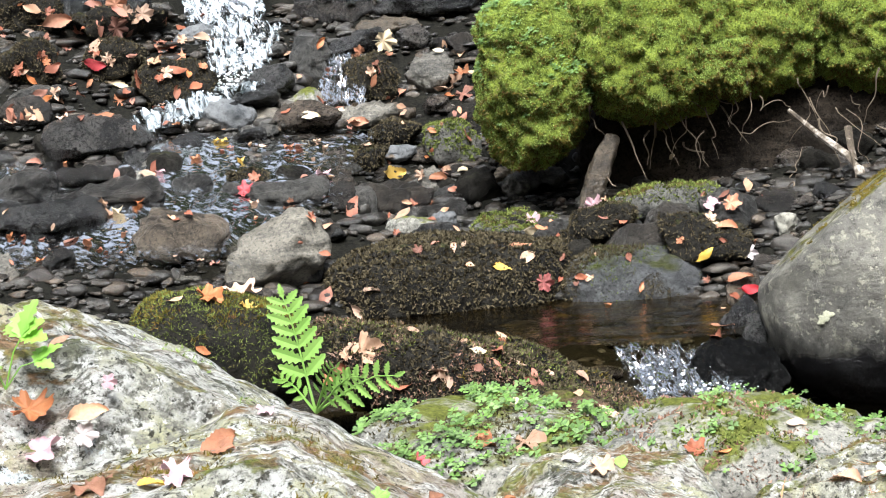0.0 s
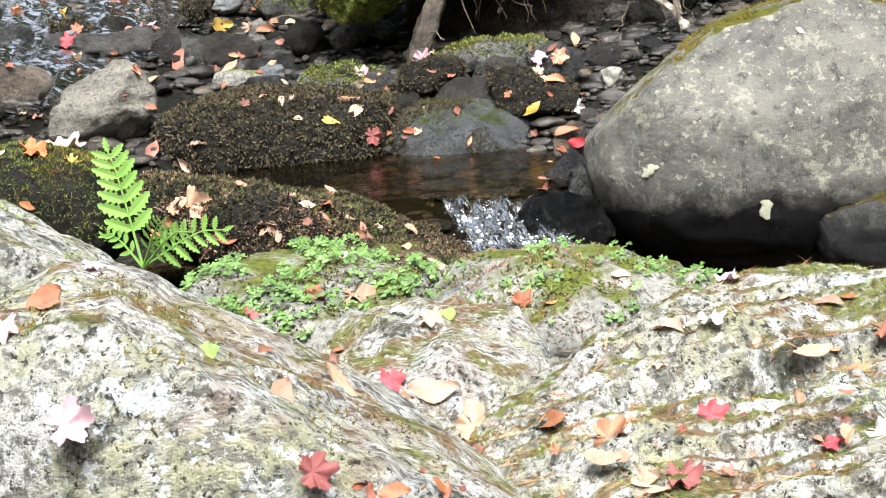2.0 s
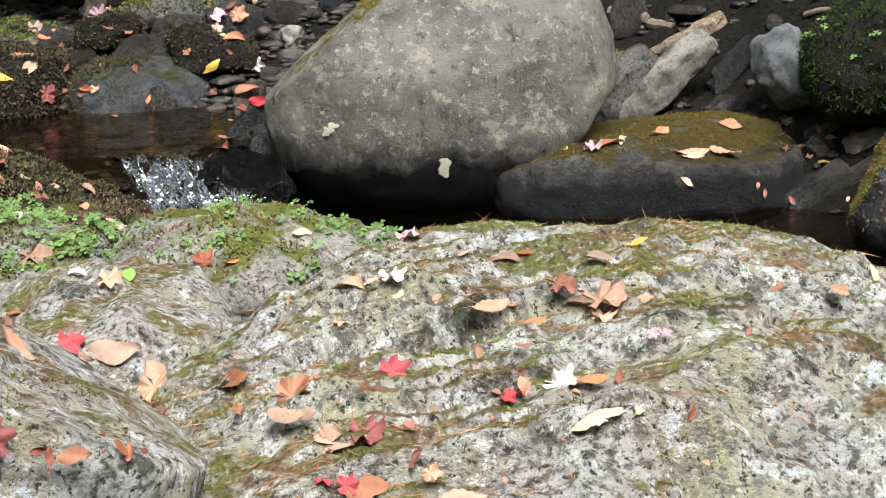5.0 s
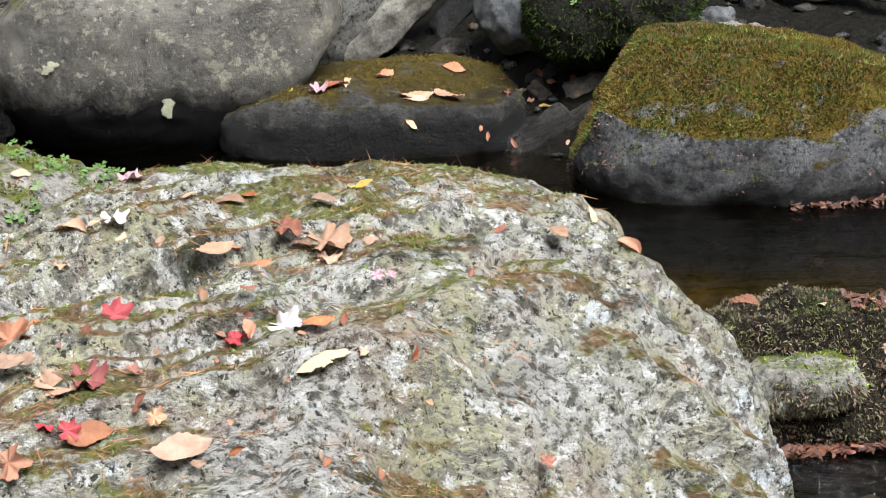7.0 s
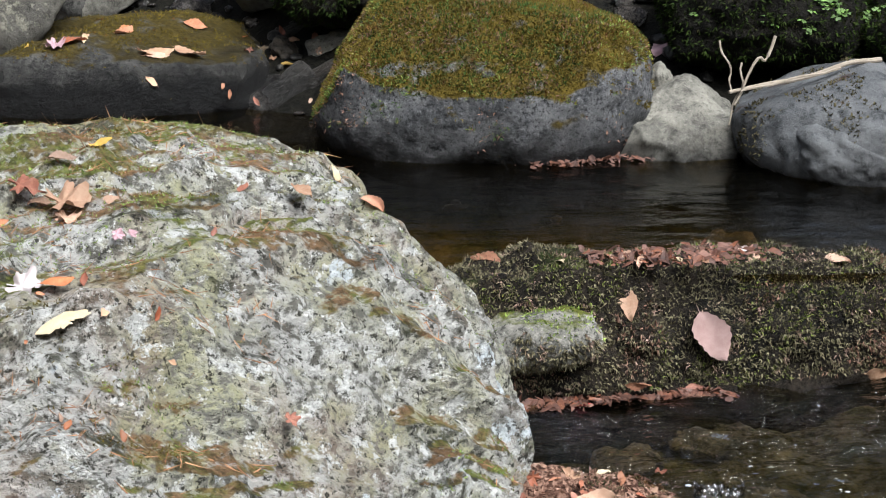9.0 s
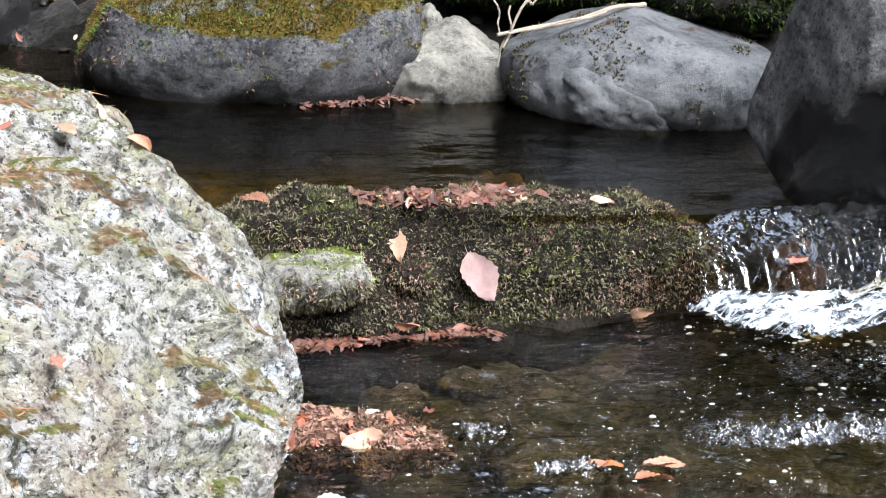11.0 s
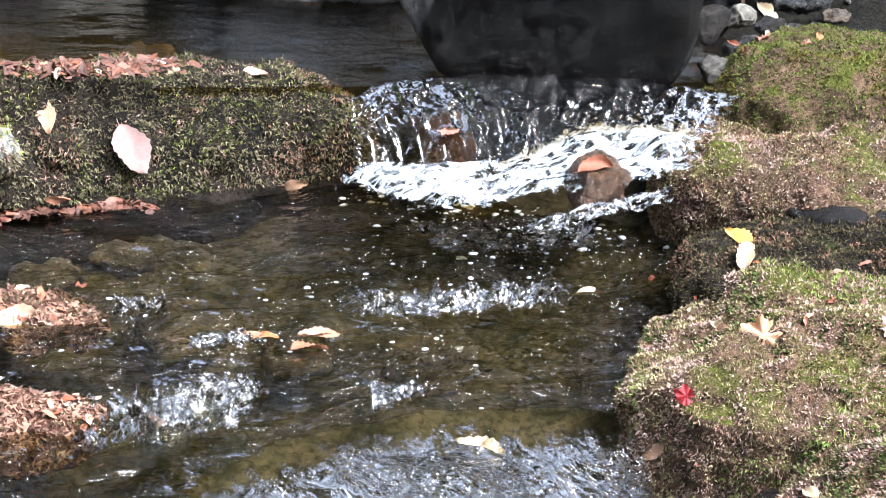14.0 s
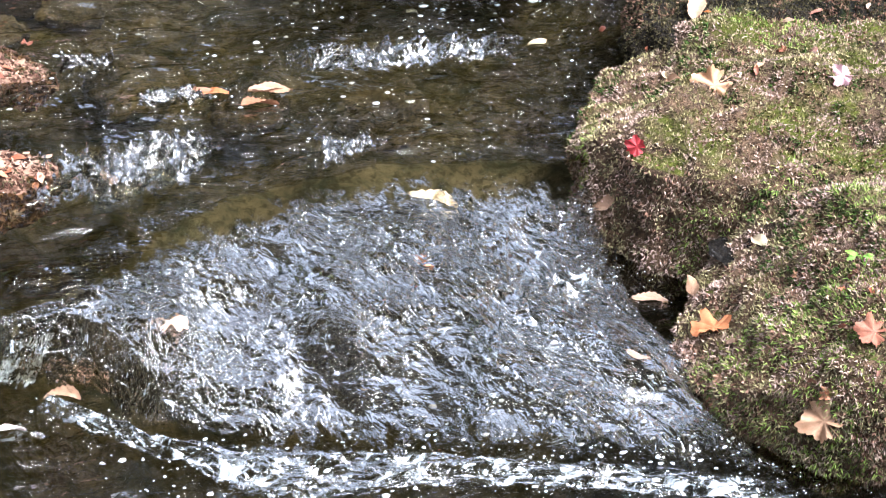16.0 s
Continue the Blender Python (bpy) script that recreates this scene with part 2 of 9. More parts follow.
def plain(name, colors, rough=0.7, scale=20.0, relief=0.3, per_object=0.0, translucent=0.0):
    """A small thing's material: up to three tones by noise, shifted a little from piece to piece."""
    m, nt, b = shader(name, rough)
    tc = nt.nodes.new("ShaderNodeTexCoord")
    co = tc.outputs["Object"]
    n = noise_tex(nt, co, scale, 6, 0.65, 0.4)
    k = len(colors)
    col = ramp(nt, n, [(0.3 + 0.4 * i / max(1, k - 1), c) for i, c in enumerate(colors)]) if k > 1 else mix(nt, 0.0, colors[0], colors[0])
    if per_object:
        oi = nt.nodes.new("ShaderNodeObjectInfo")
        gi = nt.nodes.new("ShaderNodeNewGeometry")
        r = math_node(nt, "FRACT", math_node(nt, "ADD", math_node(nt, "MULTIPLY", gi.outputs["Random Per Island"], 7.0, clamp=False), oi.outputs["Random"], clamp=False))
        hs = node(nt, "HueSaturation")
        nt.links.new(math_node(nt, "ADD", math_node(nt, "MULTIPLY", r, per_object * 1.3), 1 - per_object * 0.95, clamp=False), hs.inputs["Value"])
        nt.links.new(math_node(nt, "ADD", 1 - per_object * 0.35, math_node(nt, "MULTIPLY", math_node(nt, "FRACT", math_node(nt, "MULTIPLY", r, 5.3, clamp=False)), per_object * 0.5), clamp=False), hs.inputs["Saturation"])
        nt.links.new(col, hs.inputs["Color"])
        col = hs.outputs["Color"]
    nt.links.new(col, b.inputs["Base Color"])
    bump(nt, b, noise_tex(nt, co, scale * 4, 5, 0.7), relief, 0.004)
    if translucent:
        t = nt.nodes.new("ShaderNodeBsdfTranslucent")
        nt.links.new(col, t.inputs["Color"])
        ms = node(nt, "MixShader", Fac=translucent)
        nt.links.new(b.outputs[0], ms.inputs[1])
        nt.links.new(t.outputs[0], ms.inputs[2])
        nt.links.new(ms.outputs[0], nt.nodes["Material Output"].inputs["Surface"])
    return m


def frayed(nt, surface, co, scale, hold=0.75):
    """Broken water ends in ragged edges: see-through where the sheet's edge value runs out."""
    at = nt.nodes.new("ShaderNodeAttribute")
    at.attribute_name = "edge"
    n = noise_tex(nt, co, scale, 6, 0.65, 0.8)
    k = ramp(nt, math_node(nt, "ADD", math_node(nt, "MULTIPLY", at.outputs["Fac"], hold), math_node(nt, "SUBTRACT", n, 0.32, clamp=False)), [(0.3, 0.0), (0.42, 1.0)])
    t = nt.nodes.new("ShaderNodeBsdfTransparent")
    ms = nt.nodes.new("ShaderNodeMixShader")
    nt.links.new(k, ms.inputs[0])
    nt.links.new(t.outputs[0], ms.inputs[1])
    nt.links.new(surface, ms.inputs[2])
    return ms.outputs[0]


def water_mat(name, tint, ripple=14.0, strength=0.12, stretch=(1, 2.5, 1), clear=0.75, white=0.0, fray=False, white_scale=0.0, white_stretch=None, deep=0.03, gloss=0.05, hold=0.75):
    """Peat-brown stream water: tinted see-through body under a rippled mirror."""
    m, nt, b = shader(name, 0.04)
    pos, z, nz = world_xyz(nt)
    mp = nt.nodes.new("ShaderNodeMapping")
    mp.inputs["Scale"].default_value = stretch
    nt.links.new(pos, mp.inputs["Vector"])
    n1 = noise_tex(nt, mp.outputs["Vector"], ripple, 4, 0.55, 0.8)
    n2 = noise_tex(nt, mp.outputs["Vector"], ripple * 4.3, 3, 0.5, 0.4)
    bp = node(nt, "Bump", Strength=strength, Distance=deep)
    calm = ramp(nt, noise_tex(nt, pos, 4.5, 3, 0.5, 0.5), [(0.4, 0.25), (0.62, 1.0)])
    nt.links.new(math_node(nt, "MULTIPLY", math_node(nt, "ADD", n1, math_node(nt, "MULTIPLY", n2, 0.3), clamp=False), calm, clamp=False), bp.inputs["Height"])
    tr = nt.nodes.new("ShaderNodeBsdfTransparent")
    tr.inputs["Color"].default_value = (*tint, 1)
    df = nt.nodes.new("ShaderNodeBsdfDiffuse")
    df.inputs["Color"].default_value = (0.012, 0.011, 0.007, 1)
    body = node(nt, "MixShader", Fac=1 - clear)
    nt.links.new(tr.outputs[0], body.inputs[1])
    nt.links.new(df.outputs[0], body.inputs[2])
    gl = node(nt, "BsdfGlossy", Roughness=gloss)
    nt.links.new(bp.outputs["Normal"], gl.inputs["Normal"])
    fr = node(nt, "Fresnel", IOR=1.33)
    nt.links.new(bp.outputs["Normal"], fr.inputs["Normal"])
    ms = nt.nodes.new("ShaderNodeMixShader")
    nt.links.new(fr.outputs[0], ms.inputs[0])
    nt.links.new(body.outputs[0], ms.inputs[1])
    nt.links.new(gl.outputs[0], ms.inputs[2])
    last = ms.outputs[0]
    if white:
        fo = nt.nodes.new("ShaderNodeBsdfDiffuse")
        fo.inputs["Color"].default_value = (0.5, 0.56, 0.6, 1)
        wm = nt.nodes.new("ShaderNodeMapping")
        wm.inputs["Scale"].default_value = white_stretch or stretch
        nt.links.new(pos, wm.inputs["Vector"])
        w = noise_tex(nt, wm.outputs["Vector"], white_scale or ripple * 1.6, 8, 0.65, 1.0)
        mw = nt.nodes.new("ShaderNodeMixShader")
        nt.links.new(ramp(nt, w, [(0.66 - 0.3 * white, 0.0), (0.8 - 0.3 * white, 1.0)]), mw.inputs[0])
        nt.links.new(last, mw.inputs[1])
        nt.links.new(fo.outputs[0], mw.inputs[2])
        last = mw.outputs[0]
    if fray:
        last = frayed(nt, last, mp.outputs["Vector"], ripple * 1.2, hold)
    nt.links.new(last, nt.nodes["Material Output"].inputs["Surface"])
    return m


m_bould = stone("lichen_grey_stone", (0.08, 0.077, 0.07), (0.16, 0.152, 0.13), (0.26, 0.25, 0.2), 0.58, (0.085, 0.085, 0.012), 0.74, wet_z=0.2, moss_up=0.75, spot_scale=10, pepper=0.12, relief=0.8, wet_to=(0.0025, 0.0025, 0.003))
# the schist's layers: their normal and two directions along them
FOLIATION = ((0.403, -0.906, 0.131), (0.91, 0.414, 0.0), (-0.054, 0.119, 0.991))
m_near = schist("pale_lichen_schist")
m_flat = stone("flat_mossy_stone", (0.03, 0.03, 0.029), (0.13, 0.126, 0.115), (0.26, 0.26, 0.22), 0.2, (0.07, 0.052, 0.012), 0.8, wet_z=0.14, moss_up=0.8, relief=1.0)
m_shelf = stone("lichen_shelf_stone", (0.1, 0.1, 0.09), (0.24, 0.23, 0.2), (0.5, 0.52, 0.44), 0.35, (0.09, 0.1, 0.02), 0.55, moss_up=0.4)
m_mossy = stone("moss_capped_stone", (0.05, 0.053, 0.057), (0.19, 0.19, 0.193), None, 0, (0.1, 0.072, 0.012), 1.0, wet_z=0.07, moss_up=0.42, relief=0.9)
m_grey = stone("smooth_grey_stone", (0.05, 0.054, 0.058), (0.135, 0.138, 0.14), (0.24, 0.25, 0.235), 0.22, (0.05, 0.03, 0.022), 0.25, wet_z=0.0, moss_up=0.1, pepper=0.3)
# wet face blackened with its shade; the lit left facet painted light
m_tall = stone("tall_grey_stone", (0.07, 0.07, 0.07), (0.22, 0.22, 0.215), (0.34, 0.35, 0.33), 0.25, wet_z=0.4, wet_to=(0.001, 0.001, 0.0012), pepper=0.8, relief=1.0, deep=0.015, lit_x=1.98)
m_pale = stone("pale_stone", (0.09, 0.086, 0.075), (0.24, 0.23, 0.195), (0.38, 0.38, 0.33), 0.3, wet_z=0.0, pepper=0.6)
m_wet = stone("wet_dark_stone", (0.004, 0.004, 0.0045), (0.042, 0.041, 0.04), (0.12, 0.12, 0.115), 0.1, rough=0.22, relief=1.0, deep=0.02, vary="object", gloss=0.5)
m_black = stone("black_wet_stone", (0.0015, 0.0015, 0.0015), (0.008, 0.008, 0.008), None, 0, rough=0.18, relief=1.0, deep=0.03, gloss=0.2)
m_damp = stone("damp_grey_stone", (0.008, 0.008, 0.008), (0.075, 0.072, 0.066), (0.22, 0.22, 0.2), 0.16, rough=0.35, relief=1.0, deep=0.02, vary="object", gloss=0.4)
m_pebble = stone("damp_pebbles", (0.005, 0.005, 0.0045), (0.045, 0.041, 0.036), None, 0, rough=0.3, vary="island", gloss=0.5)
m_wetgrey = stone("wet_grey_stone", (0.022, 0.023, 0.024), (0.1, 0.102, 0.105), (0.2, 0.2, 0.19), 0.2, (0.045, 0.05, 0.012), 0.5, rough=0.3, relief=1.0, deep=0.02, moss_up=0.4, gloss=0.5)
m_slate = stone("brown_grey_slate", (0.04, 0.038, 0.032), (0.13, 0.12, 0.1), None, 0, rough=0.45, stretch=(1, 1, 4), vary="object", gloss=0.35)
m_ledge = stone("moss_ledge", (0.006, 0.006, 0.005), (0.03, 0.024, 0.018), None, 0, (0.03, 0.042, 0.01), 0.35, rough=0.65, relief=1.0, moss_up=0.2)
m_brownmoss = stone("brown_moss", (0.05, 0.034, 0.024), (0.17, 0.11, 0.07), None, 0, (0.09, 0.1, 0.018), 0.55, rough=0.75, relief=1.0, moss_up=0.3)
m_litter = stone("leaf_litter", (0.03, 0.015, 0.012), (0.13, 0.065, 0.045), (0.36, 0.22, 0.17), 0.25, rough=0.65, relief=1.0, spot_scale=25)
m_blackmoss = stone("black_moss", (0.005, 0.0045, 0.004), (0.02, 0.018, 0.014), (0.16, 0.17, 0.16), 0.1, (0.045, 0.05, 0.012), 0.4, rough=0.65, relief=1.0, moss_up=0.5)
m_moss = stone("green_moss", (0.06, 0.085, 0.012), (0.2, 0.25, 0.04), None, 0, rough=0.9, relief=1.0, scale=1.3)
m_tanrock = stone("tan_wet_stone", (0.03, 0.018, 0.01), (0.17, 0.095, 0.055), (0.34, 0.2, 0.13), 0.3, rough=0.3, relief=1.0, gloss=0.5)
m_sunken = stone("sunken_brown_stone", (0.03, 0.028, 0.018), (0.115, 0.092, 0.058), None, 0, rough=0.6, scale=1.4)
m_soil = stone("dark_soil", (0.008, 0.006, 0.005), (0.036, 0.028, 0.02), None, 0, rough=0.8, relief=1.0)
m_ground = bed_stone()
m_pool = water_mat("pool_water", (0.58, 0.47, 0.24), 7, 0.2, (1, 2.8, 1), 0.95)
m_lower = water_mat("rippled_water", (0.68, 0.64, 0.47), 5.5, 1.0, (1, 2.4, 1), 0.95, deep=0.09, gloss=0.05)
m_fast = water_mat("running_water", (0.5, 0.42, 0.3), 9, 0.2, (3.0, 3.0, 0.6), 0.88, 0.0, True, gloss=0.07)
m_shallow = water_mat("shallow_water", (0.55, 0.5, 0.4), 22, 0.16, (1.2, 2.0, 1), 0.92, 0.02, True, gloss=0.1, hold=0.45)
m_white = water_mat("white_water", (0.7, 0.72, 0.72), 22, 0.3, (1.3, 1.3, 1), 0.8, 0.8, True, 13, (1.0, 2.2, 1.3), hold=0.6)
m_foamline = water_mat("foam_line", (0.7, 0.72, 0.7), 16, 1.0, (1.3, 1.3, 1), 0.8, 0.42, True, 14, (1.2, 1.8, 1.3))
m_plunge = water_mat("falling_water", (0.5, 0.52, 0.52), 10, 0.35, (2.5, 2.5, 0.8), 0.85, 0.68, True, 6, (2.4, 2.4, 1.1), gloss=0.15, hold=0.6)
m_foam = plain("foam", [(0.8, 0.83, 0.85), (0.9, 0.92, 0.93)], 0.5, 60, 0.8)
m_riffle = water_mat("riffle_water", (0.58, 0.54, 0.44), 17, 1.0, (1.4, 1.4, 0.8), 0.7, 0.05, True, 40, deep=0.06, gloss=0.04, hold=0.4)
# white share: broken water, plus diffuse flecks painted as glints in the chute
m_film = water_mat("broken_water", (0.58, 0.54, 0.44), 17, 1.0, (1.4, 1.0, 0.8), 0.7, 0.16, True, 40, deep=0.06, gloss=0.04)
LEAF = {
    "lichen": plain("crust_lichen", [(0.24, 0.24, 0.17), (0.36, 0.36, 0.26)], 0.9, 8, 0.6, 0.1),
    "tan": plain("tan_leaf", [(0.4, 0.22, 0.13), (0.56, 0.36, 0.24)], 0.6, 5, 0.4, 0.5, 0.12),
    "orange": plain("orange_leaf", [(0.36, 0.12, 0.05), (0.52, 0.22, 0.1)], 0.55, 5, 0.4, 0.5, 0.12),
    "rust": plain("rust_leaf", [(0.2, 0.06, 0.035), (0.36, 0.14, 0.08)], 0.6, 5, 0.4, 0.5, 0.1),
    "red": plain("red_leaf", [(0.42, 0.03, 0.04), (0.55, 0.07, 0.08)], 0.55, 5, 0.4, 0.3, 0.15),
    "maroon": plain("maroon_leaf", [(0.22, 0.05, 0.045), (0.33, 0.09, 0.08)], 0.6, 5, 0.4, 0.3, 0.1),
    "pink": plain("pink_leaf", [(0.48, 0.27, 0.31), (0.58, 0.38, 0.41)], 0.6, 5, 0.3, 0.2, 0.15),
    "blush": plain("blush_leaf", [(0.33, 0.215, 0.2), (0.43, 0.3, 0.275)], 0.65, 6, 0.4, 0.1, 0.1),
    "white": plain("pale_leaf", [(0.52, 0.44, 0.43), (0.64, 0.57, 0.56)], 0.6, 5, 0.3, 0.15, 0.1),
    "cream": plain("cream_leaf", [(0.65, 0.5, 0.3), (0.75, 0.62, 0.42)], 0.6, 5, 0.3, 0.2, 0.15),
    "yellow": plain("yellow_leaf", [(0.6, 0.36, 0.05), (0.68, 0.46, 0.1)], 0.55, 5, 0.3, 0.2, 0.2),
    "green": plain("green_leaf", [(0.2, 0.42, 0.06), (0.3, 0.55, 0.1)], 0.5, 5, 0.3, 0.2, 0.3),
}
m_debris = plain("torn_leaf_bits", [(0.07, 0.025, 0.016), (0.2, 0.085, 0.05)], 0.6, 30, 0.4, 0.6)
m_fern = plain("fern_green", [(0.2, 0.38, 0.07), (0.31, 0.5, 0.13)], 0.5, 12, 0.3, 0.0, 0.35)
m_clover = plain("sorrel_green", [(0.08, 0.16, 0.032), (0.18, 0.3, 0.08)], 0.5, 10, 0.2, 0.5, 0.2)
m_root = plain("root_bark", [(0.09, 0.07, 0.05), (0.2, 0.16, 0.12)], 0.85, 30, 0.6)
m_birch = plain("birch_bark", [(0.03, 0.025, 0.02), (0.1, 0.08, 0.06), (0.5, 0.46, 0.4)], 0.7, 14, 0.5)
m_twig = plain("bare_twig", [(0.2, 0.17, 0.13), (0.36, 0.31, 0.25)], 0.8, 30, 0.4)


def tuft_mat(name, a, b, c, share=0.5, vary=0.7, patch=6):
    """Moss blades: dark a to light b from blade to blade, with patches of c."""
    m, nt, bs = shader(name, 0.8)
    bs.inputs["Specular IOR Level"].default_value = 0.05
    g = nt.nodes.new("ShaderNodeNewGeometry")
    big = noise_tex(nt, g.outputs["Position"], patch, 5, 0.65)
    small = noise_tex(nt, g.outputs["Position"], patch * 3, 5, 0.65)
    k = math_node(nt, "ADD", math_node(nt, "MULTIPLY", g.outputs["Random Per Island"], vary), math_node(nt, "SUBTRACT", big, 0.7 - 0.5 * vary, clamp=False))
    col = mix(nt, k, a, b)
    col = mix(nt, ramp(nt, small, [(0.66 - 0.25 * share, 0.0), (0.74 - 0.25 * share, 0.85)]), col, mix(nt, g.outputs["Random Per Island"], tuple(v * (1 - 0.86 * vary) for v in c), c))
    nt.links.new(col, bs.inputs["Base Color"])
    return m


t_green = tuft_mat("green_moss_tufts", (0.03, 0.055, 0.01), (0.42, 0.56, 0.15), (0.33, 0.28, 0.12), 0.45, 0.65, 4)
t_black = tuft_mat("black_moss_tufts", (0.002, 0.002, 0.0015), (0.085, 0.07, 0.042), (0.2, 0.14, 0.1), 0.12, 1.0)
# darker copy of the green tufts: the far bank's shade as colour
t_shade = tuft_mat("shaded_moss_tufts", (0.008, 0.015, 0.004), (0.05, 0.08, 0.018), (0.05, 0.04, 0.02), 0.4)
t_brown = tuft_mat("brown_moss_tufts", (0.045, 0.035, 0.01), (0.2, 0.155, 0.03), (0.22, 0.1, 0.045), 0.35)
t_dark = tuft_mat("dark_moss_tufts", (0.004, 0.004, 0.003), (0.15, 0.13, 0.07), (0.22, 0.15, 0.11), 0.2)
t_ledge = tuft_mat("ledge_moss_tufts", (0.003, 0.003, 0.002), (0.2, 0.18, 0.11), (0.5, 0.33, 0.28), 0.4, 0.9)
t_olive = tuft_mat("olive_moss_tufts", (0.012, 0.02, 0.004), (0.22, 0.26, 0.07), (0.14, 0.11, 0.05), 0.4)
t_mixed = tuft_mat("mixed_moss_tufts", (0.02, 0.02, 0.012), (0.47, 0.41, 0.22), (0.7, 0.5, 0.45), 0.75, 0.8, 4)
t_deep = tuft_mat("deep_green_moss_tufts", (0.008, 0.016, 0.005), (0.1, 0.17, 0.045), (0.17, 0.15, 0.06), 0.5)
t_rust = tuft_mat("rusty_moss_tufts", (0.08, 0.04, 0.03), (0.36, 0.22, 0.16), (0.45, 0.33, 0.26), 0.4)
t_needle = tuft_mat("dry_needles", (0.2, 0.09, 0.045), (0.5, 0.28, 0.15), (0.3, 0.2, 0.1), 0.3)

# ---- shapes ----
def lattice_noise(p, seed):
    """Smooth value noise of points p (n x 3), in 0..1."""
    i = np.floor(p).astype(np.int64)
    f = p - i
    f = f * f * f * (f * (f * 6 - 15) + 10)
    out = np.zeros(len(p))
    for dx in (0, 1):
        for dy in (0, 1):
            for dz in (0, 1):
                h = (i[:, 0] + dx) * 374761393 + (i[:, 1] + dy) * 668265263 + (i[:, 2] + dz) * 2147483647 + seed * 1274126177
                h = (h ^ (h >> 13)) * 1274126177
                h = ((h ^ (h >> 16)) & 0xFFFF) / 65535.0
                out += h * np.where(dx, f[:, 0], 1 - f[:, 0]) * np.where(dy, f[:, 1], 1 - f[:, 1]) * np.where(dz, f[:, 2], 1 - f[:, 2])
    return out


def fbm(p, scale, octaves=4, seed=0, gain=0.5):
    a, s, tot = 0.0, 1.0, 0.0
    for o in range(octaves):
        a = a + s * (lattice_noise(p * scale + 17.3 * o, seed + o) - 0.5)
        tot += s
        s *= gain
        scale *= 2.03
    return a / tot * 2


BALLS = {}


def ball(level):
    if level not in BALLS:
        bm = bmesh.new()
        bmesh.ops.create_icosphere(bm, subdivisions=level, radius=1.0)
        BALLS[level] = (np.array([v.co[:] for v in bm.verts]), [tuple(v.index for v in fc.verts) for fc in bm.faces])
        bm.free()
    return BALLS[level]


def mesh_object(name, verts, faces, material, smooth=True):
    me = bpy.data.meshes.new(name)
    me.from_pydata([tuple(v) for v in verts], [], faces)
    if smooth:
        me.polygons.foreach_set("use_smooth", [True] * len(me.polygons))
    me.materials.append(material)
    me.update()
    return new(name, me)


def bake(ob):
    """World-space vertices and triangles of an object's mesh, kept for laying leaves on it."""
    m = np.array(ob.matrix_basis)
    n = len(ob.data.vertices)
    co = np.empty(n * 3)
    ob.data.vertices.foreach_get("co", co)
    return co.reshape(-1, 3) @ m[:3, :3].T + m[:3, 3]


SOLID = []


def rock(name, c, wh, yaw, depth, material, label, power=2.4, lean=0.0, pitch=0.0, cuts=(), rough=0.08, level=4, seed=1, grain=0.02, category="rock", group="", layers=0.0):
    """A stone: a rounded box of half sizes (wh[0], depth, wh[1]) cut by soft planes, roughened at three scales. lean: degrees, clockwise seen from the front."""
    v, faces = ball(level)
    q = v / (np.abs(v) ** power).sum(1, keepdims=True) ** (1 / power)
    for nx, ny, nz, o in cuts:
        n = np.array((nx, ny, nz), float)
        n /= np.linalg.norm(n)
        over = np.maximum(0, q @ n - o)
        q = q - np.outer(over * 0.9, n)
    size = np.array((wh[0], depth, wh[1]))
    p = q * size
    mean = float(np.mean(size))
    w = p + seed * 7.7
    k = 1 / mean
    n_dir = v / np.linalg.norm(v / size, axis=1, keepdims=True) / size
    n_dir /= np.linalg.norm(n_dir, axis=1, keepdims=True)
    bulge = rough * mean * fbm(w, 1.3 * k, 3, seed) + rough * 0.45 * mean * fbm(w, 5 * k, 3, seed + 9) + grain * fbm(w, 22, 3, seed + 20)
    if layers:
        s = w @ np.array(FOLIATION[0]) + 0.16 * fbm(w, 1.7, 4, seed + 33)
        for freq, amp in ((7.5, 1.0), (19.0, 0.42)):
            step = s * freq + 0.22 * fbm(w, 4.0, 2, seed + 35)
            step = step - np.floor(step)
            bulge = bulge + layers * amp * (step ** 1.5 * np.clip((1 - step) * 6, 0, 1) - 0.3) * np.clip(2.2 * lattice_noise(w * 3.5, seed + 36) - 0.5, 0.05, 1.3)
        bulge = bulge + 0.4 * layers * fbm(w, 9.0, 4, seed + 31)
    p = p + n_dir * bulge[:, None]
    ob = mesh_object(name, p, faces, material)
    ob.matrix_basis = pose(*c, 0, 0, yaw) @ pose(0, 0, 0, pitch, lean, 0)
    tagged(ob, label, category, group)
    SOLID.append(ob)
    return ob


def sheet(name, nx, ny, place, material, label="", category="", kind="", solid=False):
    """A grid surface: place(u, v) gives x, y, z arrays for u, v in 0..1."""
    u, v = np.meshgrid(np.linspace(0, 1, nx), np.linspace(0, 1, ny))
    x, y, z = place(u.ravel(), v.ravel())
    idx = np.arange(nx * ny).reshape(ny, nx)
    faces = np.stack([idx[:-1, :-1], idx[:-1, 1:], idx[1:, 1:], idx[1:, :-1]], -1).reshape(-1, 4).tolist()
    ob = mesh_object(name, np.stack([x, y, z], 1), faces, material)
    tagged(ob, label, category, "", kind)
    if solid:
        SOLID.append(ob)
    return ob


